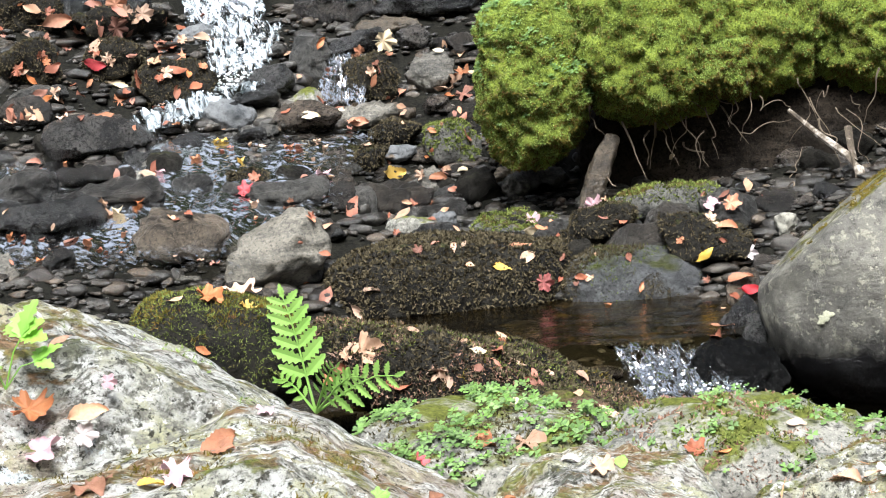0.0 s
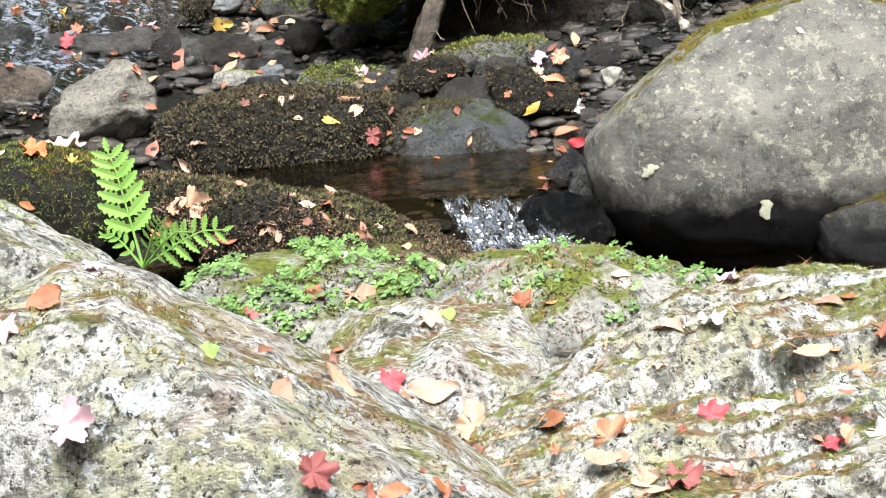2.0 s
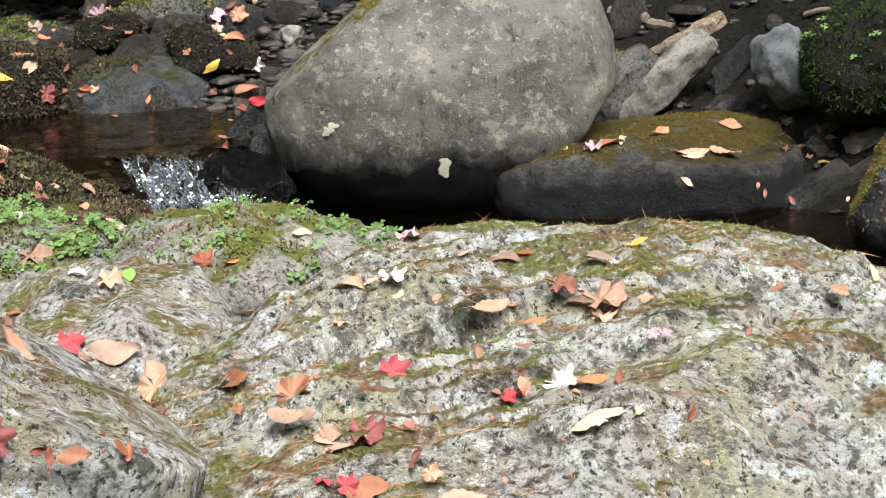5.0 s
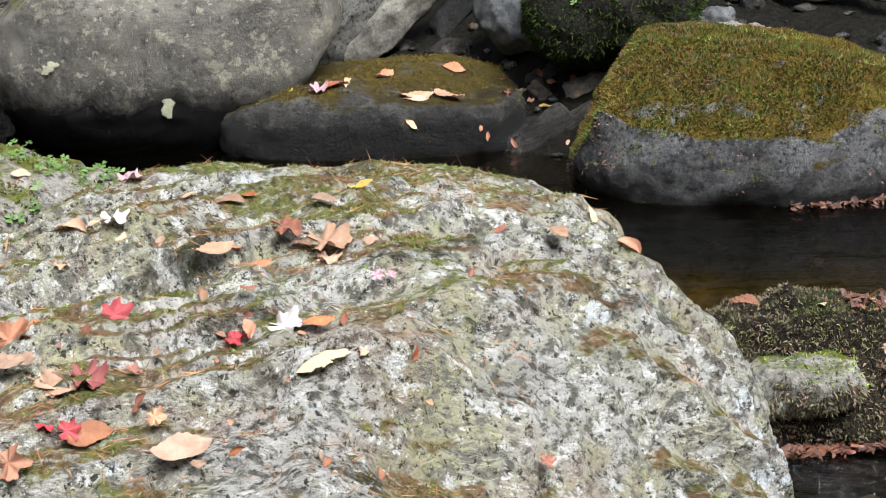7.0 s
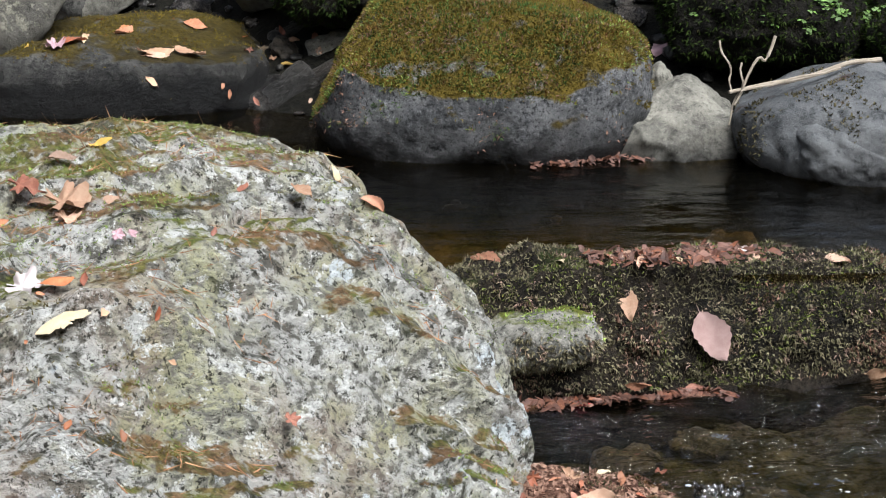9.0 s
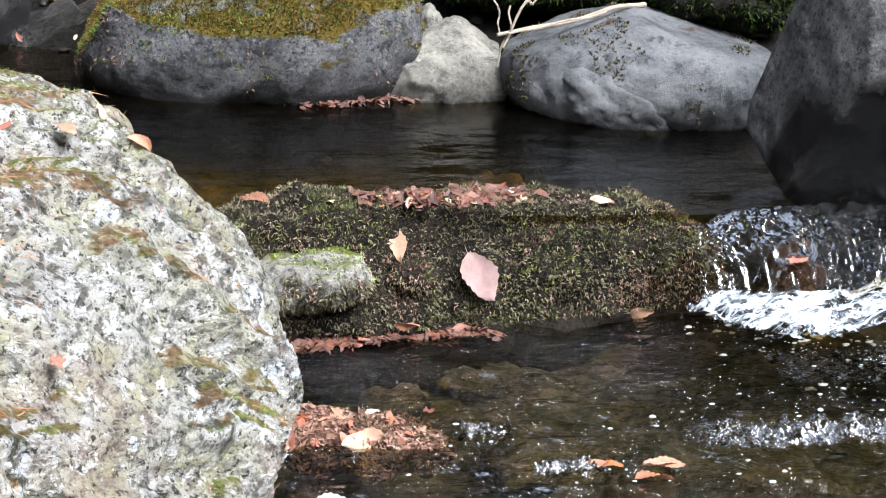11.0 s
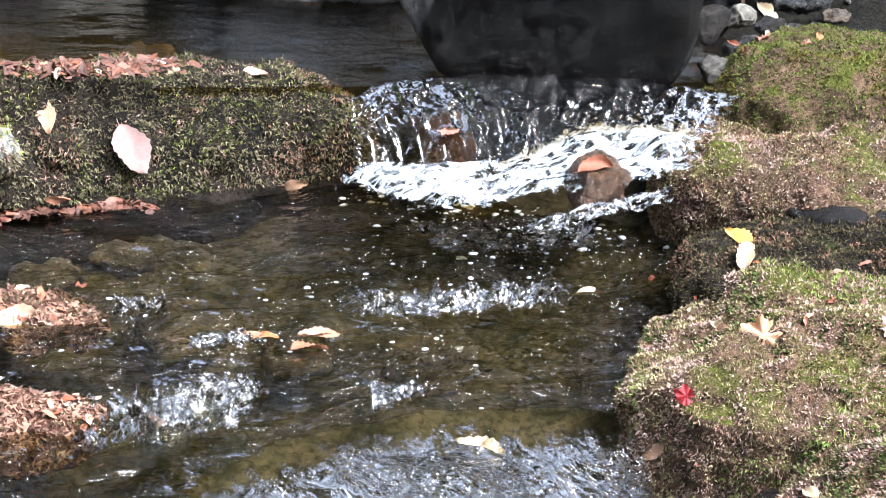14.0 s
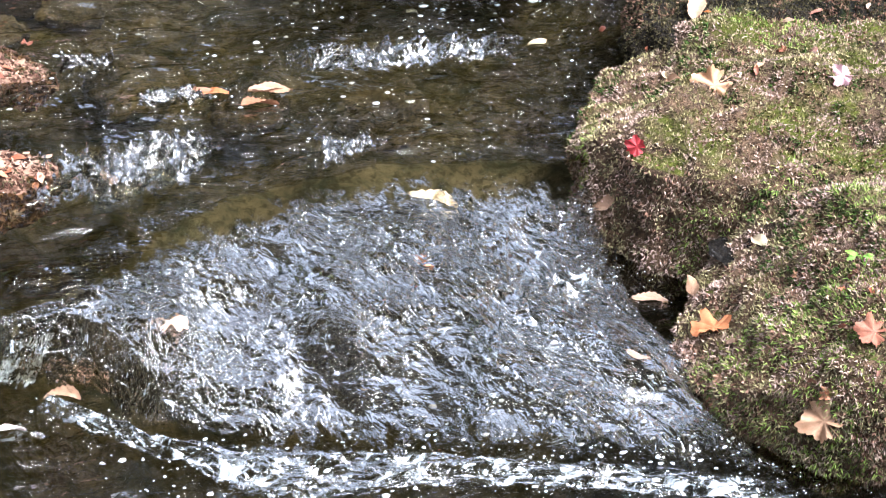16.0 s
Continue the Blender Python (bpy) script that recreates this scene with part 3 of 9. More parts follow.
# ---- ground: the stream's bed and banks, heights by bearing and distance ----
BEARINGS = [-180, -60, -38, -31, -25, -20, -13, -5, 6, 16, 24, 33, 45, 70, 180]
# beyond 12 m unseen slopes stay low at bearings 16-45 to admit sky light
PROFILES = [
    [(0, 0.0), (3, 0.0), (8, 0.3), (30, 4), (400, 30)],
    [(0, 0.0), (3, 0.5), (8, 0.7), (12, 2.5), (30, 9), (400, 60)],
    [(0, 0.0), (2.2, 0.5), (4, 0.35), (6, 0.3), (8, 0.45), (9.2, 0.8), (10.2, 1.25), (11.5, 2.0), (30, 10), (400, 60)],
    [(0, 0.0), (2.2, 0.5), (4, 0.3), (5.6, 0.1), (8, 0.12), (9.0, 0.55), (10.0, 0.98), (11.0, 1.55), (13, 2.2), (30, 10), (400, 60)],
    [(0, 0.0), (2.2, 0.4), (4, 0.3), (5.6, 0.05), (8.3, 0.1), (9.0, 0.42), (9.8, 0.72), (10.6, 1.1), (13, 2.4), (30, 10), (400, 60)],
    [(0, 0.0), (2.2, 0.3), (4, 0.3), (5.6, 0.0), (8.0, 0.1), (8.7, 0.42), (9.6, 0.6), (10.2, 1.2), (13, 2.6), (30, 10), (400, 60)],
    [(0, 0.0), (2.5, 0.1), (4.6, 0.15), (5.6, -0.3), (6.8, -0.3), (7.6, 0.2), (8.4, 0.45), (9.4, 0.7), (9.8, 1.3), (13, 2.9), (30, 10), (400, 60)],
    [(0, 0.0), (2.5, -0.1), (4.2, -0.2), (4.8, -0.4), (6.5, -0.35), (7.2, 0.05), (8.2, 0.45), (9.0, 1.1), (12, 2.8), (30, 10), (400, 60)],
    [(0, 0.0), (2.5, -0.3), (4.2, -0.45), (5.8, -0.35), (6.4, 0.05), (7.3, 0.5), (8.0, 1.1), (12, 3.0), (30, 10), (400, 60)],
    [(0, 0.0), (1.3, -0.12), (2.0, -0.85), (3.1, -0.85), (3.5, -0.6), (4.2, -0.5), (4.8, -0.35), (5.7, -0.3), (6.3, 0.05), (7.2, 0.5), (8.0, 1.2), (12, 2.4), (30, 6), (400, 60)],
    [(0, 0.0), (1.3, -0.12), (2.0, -0.9), (3.1, -0.9), (3.6, -0.55), (4.2, -0.47), (4.9, -0.25), (5.6, -0.25), (6.2, 0.1), (7.2, 0.6), (12, 2.2), (30, 3.5), (400, 40)],
    [(0, 0.0), (1.3, -0.12), (2.0, -0.9), (3.2, -0.9), (3.8, -0.55), (4.2, -0.42), (5.2, -0.15), (6.0, 0.05), (7.0, 0.4), (12, 1.9), (30, 2.8), (400, 30)],
    [(0, 0.0), (1.3, -0.12), (2.0, -0.85), (2.8, -0.8), (3.4, -0.3), (4.2, -0.2), (5.2, 0.0), (7.0, 0.5), (12, 1.8), (30, 2.8), (400, 30)],
    [(0, 0.0), (3, 0.2), (6, 0.6), (12, 2.5), (30, 9), (400, 50)],
    [(0, 0.0), (3, 0.0), (8, 0.3), (30, 4), (400, 30)],
]


def ground_z(x, y):
    b, d = np.degrees(np.arctan2(x, y)), np.hypot(x, y)
    zs = np.stack([np.interp(d, *zip(*p)) for p in PROFILES])
    k = np.clip(np.searchsorted(BEARINGS, b) - 1, 0, len(BEARINGS) - 2)
    B0 = np.array(BEARINGS)
    s = (b - B0[k]) / (B0[k + 1] - B0[k])
    s = s * s * (3 - 2 * s)
    cols = np.arange(len(b))
    return zs[k, cols] * (1 - s) + zs[k + 1, cols] * s


def ground_place(u, v):
    ang = radians(-180) + u * 2 * math.pi
    ang = np.where(np.abs(u - 0.5) < 0.4, (u - 0.5) / 0.4 * radians(60), np.sign(u - 0.5) * (radians(60) + (np.abs(u - 0.5) - 0.4) / 0.1 * radians(120)))
    d = 0.002 + 13.5 * v ** 1.0 * 0.95 + 380 * np.maximum(0, v - 0.93) ** 2 * 200
    x, y = np.sin(ang) * d, np.cos(ang) * d - 0.3
    p = np.stack([x, y, 0 * x], 1)
    near = np.clip((16 - d) / 8, 0.15, 1)
    z = ground_z(x, y) + near * (0.09 * fbm(p, 2.2, 4, 3) + 0.03 * fbm(p, 9, 3, 8))
    return x, y, z


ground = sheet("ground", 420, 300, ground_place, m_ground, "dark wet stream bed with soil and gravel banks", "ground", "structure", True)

# ---- unseen dark ring added all round to block low sky light ----
m_sky_block = stone("sky_block_green", (0.004, 0.005, 0.003), (0.02, 0.025, 0.011), (0.05, 0.06, 0.025), 0.2, rough=0.95, scale=0.12)


def sky_block_place(u, v):
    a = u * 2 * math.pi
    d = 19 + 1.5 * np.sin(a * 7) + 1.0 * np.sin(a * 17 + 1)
    # gap near 0.6 rad lets sky light onto the lower pool
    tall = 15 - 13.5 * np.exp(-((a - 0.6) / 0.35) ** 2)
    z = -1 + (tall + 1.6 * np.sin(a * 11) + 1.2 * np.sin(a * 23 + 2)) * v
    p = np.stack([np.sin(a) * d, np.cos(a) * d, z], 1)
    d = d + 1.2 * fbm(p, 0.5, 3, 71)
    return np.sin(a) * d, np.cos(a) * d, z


sheet("backdrop", 240, 40, sky_block_place, m_sky_block, "unseen dark green ring added to block low sky light", "backdrop", "structure")

# ---- water ----
def pool(name, x0, y0, x1, y1, z, label, material=None, ripple=0.004, n=160, keep=None):
    """A level water surface over a rectangle, less what keep(x, y) rules out."""
    def place(u, v):
        x, y = x0 + (x1 - x0) * u, y0 + (y1 - y0) * v
        p = np.stack([x, y, 0 * x], 1)
        q = p * np.array((0.8, 2.2, 1.0))
        return x, y, z + ripple * (fbm(q, 4, 3, 5) + 0.5 * fbm(q, 11, 2, 6))
    ob = sheet(name, n, n, place, material or m_pool, label, "water", "structure")
    if keep:
        bm = bmesh.new()
        bm.from_mesh(ob.data)
        bmesh.ops.delete(bm, geom=[v for v in bm.verts if not keep(v.co.x, v.co.y)], context="VERTS")
        bm.to_mesh(ob.data)
        bm.free()
    return ob


pool("water_upper_pool", -5.8, 5.4, -1.5, 9.0, 0.25, "clear brown water of the upper pool", keep=lambda x, y: y > 6.62 + (x + 2.5) * 0.33 if x > -2.6 else True)
pool("water_middle_pool", -2.5, 4.4, 3.9, 7.6, 0.0, "dark still water of the middle pool", keep=lambda x, y: y < 6.8 if x < -1.7 else (x < 0.4 or y > 4.5))
pool("water_lower_pool", 0.0, 2.7, 2.8, 4.8, -0.28, "brown rippled water below the ledge", m_lower, 0.026, 230, keep=lambda x, y: y > float(np.interp(x, [0.0, 0.56, 0.757, 1.038, 1.355, 1.694, 1.922, 2.8], [2.4, 2.714, 2.801, 2.995, 3.125, 3.139, 3.081, 2.7])))
pool("water_bottom_pool", 0.1, 0.8, 3.6, 3.25, -0.47, "churning water at the foot of the cascade", m_lower, 0.014, 200)


def along(points, u):
    p = np.array(points)
    s = np.r_[0, np.cumsum(np.linalg.norm(np.diff(p, axis=0), axis=1))]
    s /= s[-1]
    return np.stack([np.interp(u, s, p[:, k]) for k in range(3)], 1)


def fall(name, top, foot, material, label, shape=1.5, rough=0.02, nu=200, nv=110, seed=3, streak=22, kind="structure", swell=0.0):
    """Running water from the line top down to the line foot; shape above 1 curls over the lip."""
    def place(u, v):
        a, b = along(top, u), along(foot, u)
        p = a + (b - a) * v[:, None]
        k = shape(u) if callable(shape) else shape
        p[:, 2] = a[:, 2] + (b[:, 2] - a[:, 2]) * v ** k
        q = np.stack([u * streak, v * 5, 0 * u], 1)
        e = np.clip(np.minimum(v * 8, 1), 0, 1)
        n = fbm(q, 1.0, 4, seed) * e + 0.25 * fbm(p, 34, 3, seed + 5) * e + swell * fbm(p, 5.5, 2, seed + 7) * e
        p[:, 2] += rough * n
        p[:, 1] -= rough * 0.6 * n
        return p[:, 0], p[:, 1], p[:, 2]
    ob = sheet(name, nu, nv, place, material, label, "water", kind)
    u, v = np.meshgrid(np.linspace(0, 1, nu), np.linspace(0, 1, nv))
    e = np.minimum(np.minimum(u, 1 - u) * 6, np.minimum(v, 1 - v) * 3)
    ob.data.attributes.new("edge", "FLOAT", "POINT").data.foreach_set("value", np.clip(e, 0, 1).ravel())
    return ob


fall("water_ledge_fall",
     [(1.709, 4.292, 0.023), (1.842, 4.378, 0.053), (2.126, 4.359, 0.081), (2.443, 4.248, 0.103), (2.763, 4.047, 0.104)],
     [(1.7, 4.166, -0.126), (1.801, 4.146, -0.13), (2.051, 4.006, -0.081), (2.308, 4.002, 0.026), (2.602, 3.854, 0.053)],
     m_fast, "thin sheet of water pouring over the ledge", 1.9, 0.02, 260, 120, 4, 40)
fall("water_foam_tail", [(1.712, 4.183, -0.102), (2.092, 4.097, -0.076), (2.359, 4.123, 0.056), (2.635, 3.952, 0.058)],
     [(1.633, 4.107, -0.126), (1.755, 3.816, -0.098), (2.004, 3.748, -0.061), (2.433, 3.726, 0.012)],
     m_white, "white foam below the ledge fall", 0.8, 0.035, 220, 110, 9, 9)
fall("water_foam_tail_outer", [(1.882, 3.586, -0.059), (2.096, 3.64, -0.025), (2.323, 3.619, 0.017)],
     [(1.905, 3.517, -0.047), (2.073, 3.538, -0.028), (2.263, 3.538, 0.006)], m_foamline, "white foam in the current", 1.0, 0.03, 120, 40, 12, 9)
fall("water_cascade", [(0.56, 2.714, -0.287), (0.757, 2.801, -0.287), (1.038, 2.995, -0.287), (1.355, 3.125, -0.287), (1.694, 3.139, -0.287), (1.922, 3.081, -0.287), (2.005, 3.079, -0.290)],
     [(0.546, 2.746, -0.436), (0.777, 2.752, -0.48), (0.877, 2.537, -0.46), (1.232, 2.397, -0.46), (1.51, 2.284, -0.46), (1.912, 2.097, -0.46), (1.905, 2.724, -0.450)],
     m_film, "thin broken water sliding down a rock slab", lambda u: np.interp(u, [0, 0.6, 0.8, 1], [1.7, 1.4, 0.5, 0.4]), 0.02, 280, 190, 14, 17, swell=1.6)
fall("water_cascade_foam", [(0.679, 2.729, -0.43), (0.869, 2.544, -0.445), (1.012, 2.485, -0.445), (1.288, 2.38, -0.445), (1.559, 2.275, -0.445), (1.897, 2.115, -0.445)],
     [(0.655, 2.711, -0.45), (0.871, 2.455, -0.45), (0.961, 2.313, -0.45), (1.25, 2.294, -0.45), (1.518, 2.198, -0.45), (1.853, 2.048, -0.45)],
     m_foamline, "line of foam at the foot of the cascade", 1.0, 0.025, 260, 60, 17, 30)
fall("water_side_spill", [(0.651, 2.794, -0.360), (0.742, 2.800, -0.360)], [(0.612, 2.779, -0.450), (0.687, 2.758, -0.450)], m_white, "white water spilling beside the slab", 1.2, 0.03, 90, 60, 20, 9)
fall("water_chute_foam", [(1.592, 2.847, -0.38), (1.704, 2.843, -0.38), (1.82, 2.79, -0.38)], [(1.51, 2.721, -0.4), (1.66, 2.75, -0.4), (1.795, 2.715, -0.4)],
     m_foamline, "patch of foam below the chute", 1.0, 0.03, 90, 50, 18, 9)
fall("water_riffle", [(1.456, 3.672, -0.235), (1.64, 3.648, -0.217), (1.835, 3.577, -0.186), (2.007, 3.46, -0.149)],
     [(1.421, 3.438, -0.204), (1.593, 3.406, -0.19), (1.742, 3.377, -0.172), (1.916, 3.339, -0.148)],
     m_riffle, "ripple of broken water over a sunken stone", 1.0, 0.04, 160, 70, 19, 26)
fall("water_islet_riffle", [(0.826, 3.401, -0.298), (1.036, 3.395, -0.282), (1.212, 3.337, -0.264)],
     [(0.747, 3.06, -0.262), (0.935, 3.039, -0.261), (1.123, 3.103, -0.252)], m_riffle, "ripple of broken water beside a small island", 1.2, 0.04, 120, 90, 23, 20)
RIFFLES = [([(0.997, 3.813, -0.274), (1.133, 3.81, -0.274)], [(0.974, 3.722, -0.272), (1.107, 3.718, -0.272)]),
           ([(1.107, 3.603, -0.274), (1.311, 3.592, -0.274)], [(1.09, 3.5, -0.272), (1.274, 3.502, -0.272)]),
           ([(1.404, 3.306, -0.274), (1.562, 3.31, -0.274)], [(1.368, 3.114, -0.272), (1.526, 3.194, -0.272)]),
           ([(1.048, 3.397, -0.274), (1.228, 3.383, -0.274)], [(1.024, 3.251, -0.27), (1.173, 3.234, -0.27)]),
           ([(1.868, 4.196, -0.274), (2.49, 4.224, -0.274)], [(1.853, 3.932, -0.272), (2.335, 3.9, -0.272)])]
for i, (top_, foot_) in enumerate(RIFFLES):
    fall("water_ripple_%d" % (i + 1), top_, foot_, m_riffle, "short ripple of broken water on the brown pool", 1.0, 0.03, 90, 50, 41 + i, 12)
fall("water_small_fall", [(-2.47, 6.656, 0.26), (-2.281, 6.776, 0.253), (-2.059, 6.795, 0.238)],
     [(-2.149, 6.135, 0.107), (-1.996, 6.186, 0.107), (-1.792, 6.352, 0.094)], m_fast, "small spill from the upper pool into the dark pool", 0.8, 0.05, 160, 110, 27, 12)
fall("water_top_fall", [(-6.404, 10.03, 2.105), (-6.158, 10.3, 2.082), (-5.912, 10.442, 2.057)], [(-5.926, 9.386, 1.658), (-5.778, 9.595, 1.69), (-5.576, 9.713, 1.686)],
     m_plunge, "white water tumbling between dark rocks", 1.6, 0.07, 120, 90, 31, 9)
fall("water_main_fall", [(-5.849, 9.492, 1.709), (-5.69, 9.647, 1.704), (-5.462, 9.778, 1.647)], [(-5.639, 9.093, 1.306), (-5.498, 9.179, 1.29), (-5.332, 9.277, 1.289)],
     m_plunge, "small white waterfall between dark rocks", 2.0, 0.09, 160, 120, 33, 14)
fall("water_chute", [(-5.179, 8.961, 1.357), (-5.341, 8.807, 1.346), (-5.473, 8.607, 1.321), (-5.635, 8.261, 1.224)], [(-5.135, 8.929, 1.268), (-5.298, 8.775, 1.246), (-5.434, 8.513, 1.15), (-5.615, 8.215, 1.13)],
     m_plunge, "white water running off below the fall", 1.0, 0.06, 160, 60, 35, 20)
fall("water_side_run", [(-5.147, 9.722, 1.466), (-4.971, 9.813, 1.448)], [(-5.017, 9.11, 1.149), (-4.725, 9.265, 1.15)], m_fast, "thin water running between stones", 1.3, 0.05, 90, 80, 37, 9)
fall("water_stream_upper", [(-6.982, 7.708, 1.377), (-6.209, 8.219, 1.214), (-5.411, 8.764, 1.152), (-4.503, 9.152, 1.064)], [(-5.713, 6.021, 0.534), (-5.154, 6.696, 0.562), (-4.578, 7.043, 0.518), (-4.265, 7.468, 0.498)],
     m_shallow, "shallow water running between stones into the upper pool", 1.0, 0.03, 260, 200, 39, 26)

# ---- boulders and rocks ----
SEEDS = iter(range(2, 400))


def stone_thing(name, place, depth, material, label, **kw):
    return rock(name, *place, depth, material, label, seed=next(SEEDS), **kw)


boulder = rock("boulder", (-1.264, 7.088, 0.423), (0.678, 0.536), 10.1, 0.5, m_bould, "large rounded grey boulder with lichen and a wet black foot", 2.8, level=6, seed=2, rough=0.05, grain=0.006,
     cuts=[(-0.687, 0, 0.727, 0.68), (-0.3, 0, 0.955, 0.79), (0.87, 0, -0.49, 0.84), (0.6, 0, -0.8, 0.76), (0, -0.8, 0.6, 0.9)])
flat_b = rock("flat_boulder", (-0.475, 6.984, 0.069), (0.601, 0.199), 3.9, 0.45, m_flat, "low flat boulder with moss and leaves on top", 3.0, level=6, seed=3, rough=0.07, grain=0.01, cuts=[(-0.5, 0, 0.85, 0.82), (0.3, -0.3, 0.9, 0.9)])
moss_b = rock("moss_boulder", (0.812, 6.197, 0.174), (0.571, 0.321), -7.5, 0.45, m_mossy, "grey boulder with a thick cap of brown-green moss", 2.9, level=6, seed=4, rough=0.06, grain=0.012,
     cuts=[(-0.95, 0, 0.31, 0.83), (0.3, 0, 0.95, 0.9), (0, -0.75, 0.65, 0.85)])
rock("pale_rock", (1.41, 5.986, 0.05), (0.25, 0.17), -13.3, 0.22, m_pale, "pale angular rock at the water's edge", 5.0, level=5, seed=5, rough=0.16, grain=0.012, cuts=[(-0.62, 0, 0.78, 0.62), (0.15, -0.62, 0.77, 0.66), (0.75, 0, 0.66, 0.95), (-0.7, -0.7, 0.1, 0.85), (0.5, -0.8, 0.2, 0.9)])
grey_b = rock("grey_boulder", (2.072, 5.79, 0.096), (0.467, 0.208), -19.7, 0.4, m_grey, "smooth blue-grey boulder at the pool's edge", 2.4, level=6, seed=6, rough=0.06, grain=0.006, cuts=[(-0.6, 0, 0.8, 0.85), (0.5, 0, 0.86, 0.85)])
rock("stone", (1.916, 5.528, 0.06), (0.196, 0.105), -19.1, 0.12, m_grey, "sloping grey stone against a boulder at the pool's edge", 2.6, level=5, seed=61, lean=18)
rock("tall_boulder", (2.379, 4.511, 0.359), (0.413, 0.387), -27.8, 0.4, m_tall, "tall smooth boulder beside the falls, wet black face with shade painted in", 3.2, level=6, seed=7, rough=0.05, grain=0.006,
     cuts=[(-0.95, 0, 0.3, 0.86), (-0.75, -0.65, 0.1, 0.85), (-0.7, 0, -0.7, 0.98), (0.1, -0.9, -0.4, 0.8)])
ledge = rock("moss_ledge", (1.16, 4.57, -0.25), (0.77, 0.28), 4, 0.16, m_ledge, "long low ledge covered with dark wet moss", 4.0, level=6, seed=8, rough=0.17, grain=0.03, cuts=[(0, -0.7, 0.7, 1.02)])
wedge = rock("stone", (0.747, 4.397, -0.123), (0.154, 0.069), -9.6, 0.1, m_shelf, "pale wedge of stone with moss in front of the ledge", 2.8, level=5, seed=62, lean=-5)
near = rock("near_boulder", (-0.373, 2.68, 0.168), (0.775, 0.585), 4, 0.77, m_near, "big pale schist boulder with lichen, moss and fallen leaves", 2.9, level=8, seed=9, rough=0.045, grain=0.014, layers=0.042,
     cuts=[(0.75, 0.1, 0.62, 1.09), (0.55, -0.65, 0.52, 0.99), (-0.5, 0.6, 0.6, 0.93), (0.9, -0.3, -0.3, 0.88), (-0.6, 0.1, 0.8, 1.0)])
rock_r = rock("pale_rock", (-1.11, 1.86, 0.752), (0.47, 0.262), 30.4, 0.3, m_near, "pale lichen-covered rock with leaves and a fern", 2.5, level=6, seed=10, rough=0.07, grain=0.014, layers=0.009, cuts=[(0.756, 0, 0.655, 0.56), (-0.2, 0, 0.97, 0.84)])
rock_l = rock("pale_rock", (-1.568, 2.025, 0.842), (0.379, 0.272), 37.6, 0.3, m_near, "pale humped rock with lichen and a few leaves", 2.4, level=6, seed=11, rough=0.07, grain=0.014, layers=0.009, cuts=[(0.63, 0, 0.777, 0.78)])
shelf = rock("plant_shelf", (-2.023, 4.463, 0.272), (0.366, 0.179), 24.4, 0.45, m_shelf, "low shelf of rock overgrown with small green plants", 2.8, level=5, seed=12, rough=0.12)
rock("brown_stone", (-1.917, 4.726, 0.336), (0.169, 0.092), 22.1, 0.2, m_brownmoss, "brown mossy stone on the shelf", 2.5, level=5, seed=13)
lich = rock("lichen_rock", (-1.356, 4.552, 0.29), (0.391, 0.149), 16.6, 0.4, m_shelf, "rounded rock with moss, lichen and small plants", 2.5, level=5, seed=14, rough=0.14, cuts=[(0.5, 0, 0.86, 0.8)])
rock("pale_rock", (-1.425, 3.738, 0.323), (0.264, 0.144), 20.9, 0.35, m_near, "low pale rock with moss behind the boulder", 2.6, level=5, seed=15, rough=0.15)
dark_r = rock("dark_rock", (-3.204, 5.073, 0.52), (0.289, 0.182), 32.3, 0.35, m_blackmoss, "dark smooth rock with moss along its back", 2.5, level=5, seed=16, lean=12, rough=0.06)
island = rock("island_rock", (-2.556, 5.649, 0.271), (0.62, 0.165), 24.7, 0.3, m_blackmoss, "low mossy rock with leaf litter sloping into the pool", 2.5, level=6, seed=17, lean=19, rough=0.1, cuts=[(0.4, -0.3, 0.8, 0.85)])
mound = rock("moss_mound", (-3.637, 7.903, 0.318), (0.631, 0.25), 24.7, 0.4, m_blackmoss, "mound covered with dark wet moss at the pool's edge", 2.5, level=6, seed=18, rough=0.08, cuts=[(0.35, 0, 0.93, 0.85)])
mound_b = rock("wet_rock", (-2.848, 8.115, 0.238), (0.362, 0.224), 19.3, 0.4, m_wetgrey, "wet grey rock at the pool's edge with moss", 2.8, level=5, seed=19, rough=0.12)

# moss-covered bank with its cushions
bank_parts = []
CUSHIONS = [((-3.469, 8.629, 1.286), (0.27, 0.462), 21.9, 0.4, 101), ((-2.953, 8.924, 1.43), (0.39, 0.45), 18.3, 0.5, 102), ((-2.507, 9.267, 1.45), (0.422, 0.43), 15.1, 0.5, 103),
            ((-1.921, 9.508, 1.37), (0.47, 0.37), 11.4, 0.5, 104), ((-1.252, 9.619, 1.32), (0.559, 0.36), 7.4, 0.5, 105), ((-2.487, 9.892, 1.66), (0.959, 0.356), 14.1, 0.6, 106), ((-2.6, 8.95, 1.24), (0.2, 0.18), 15.5, 0.3, 107)]
for c_, wh_, yaw_, deep, sd in CUSHIONS:
    bank_parts.append(rock("moss_cushion", c_, wh_, yaw_, deep, m_moss, "overhanging bank cushion thick with bright green moss", 2.5, level=6, seed=sd, rough=0.2, grain=0.04, category="moss", group="moss cushions on the bank"))

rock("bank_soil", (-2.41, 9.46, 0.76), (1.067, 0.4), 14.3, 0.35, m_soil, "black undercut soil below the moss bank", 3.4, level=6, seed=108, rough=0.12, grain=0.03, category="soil")

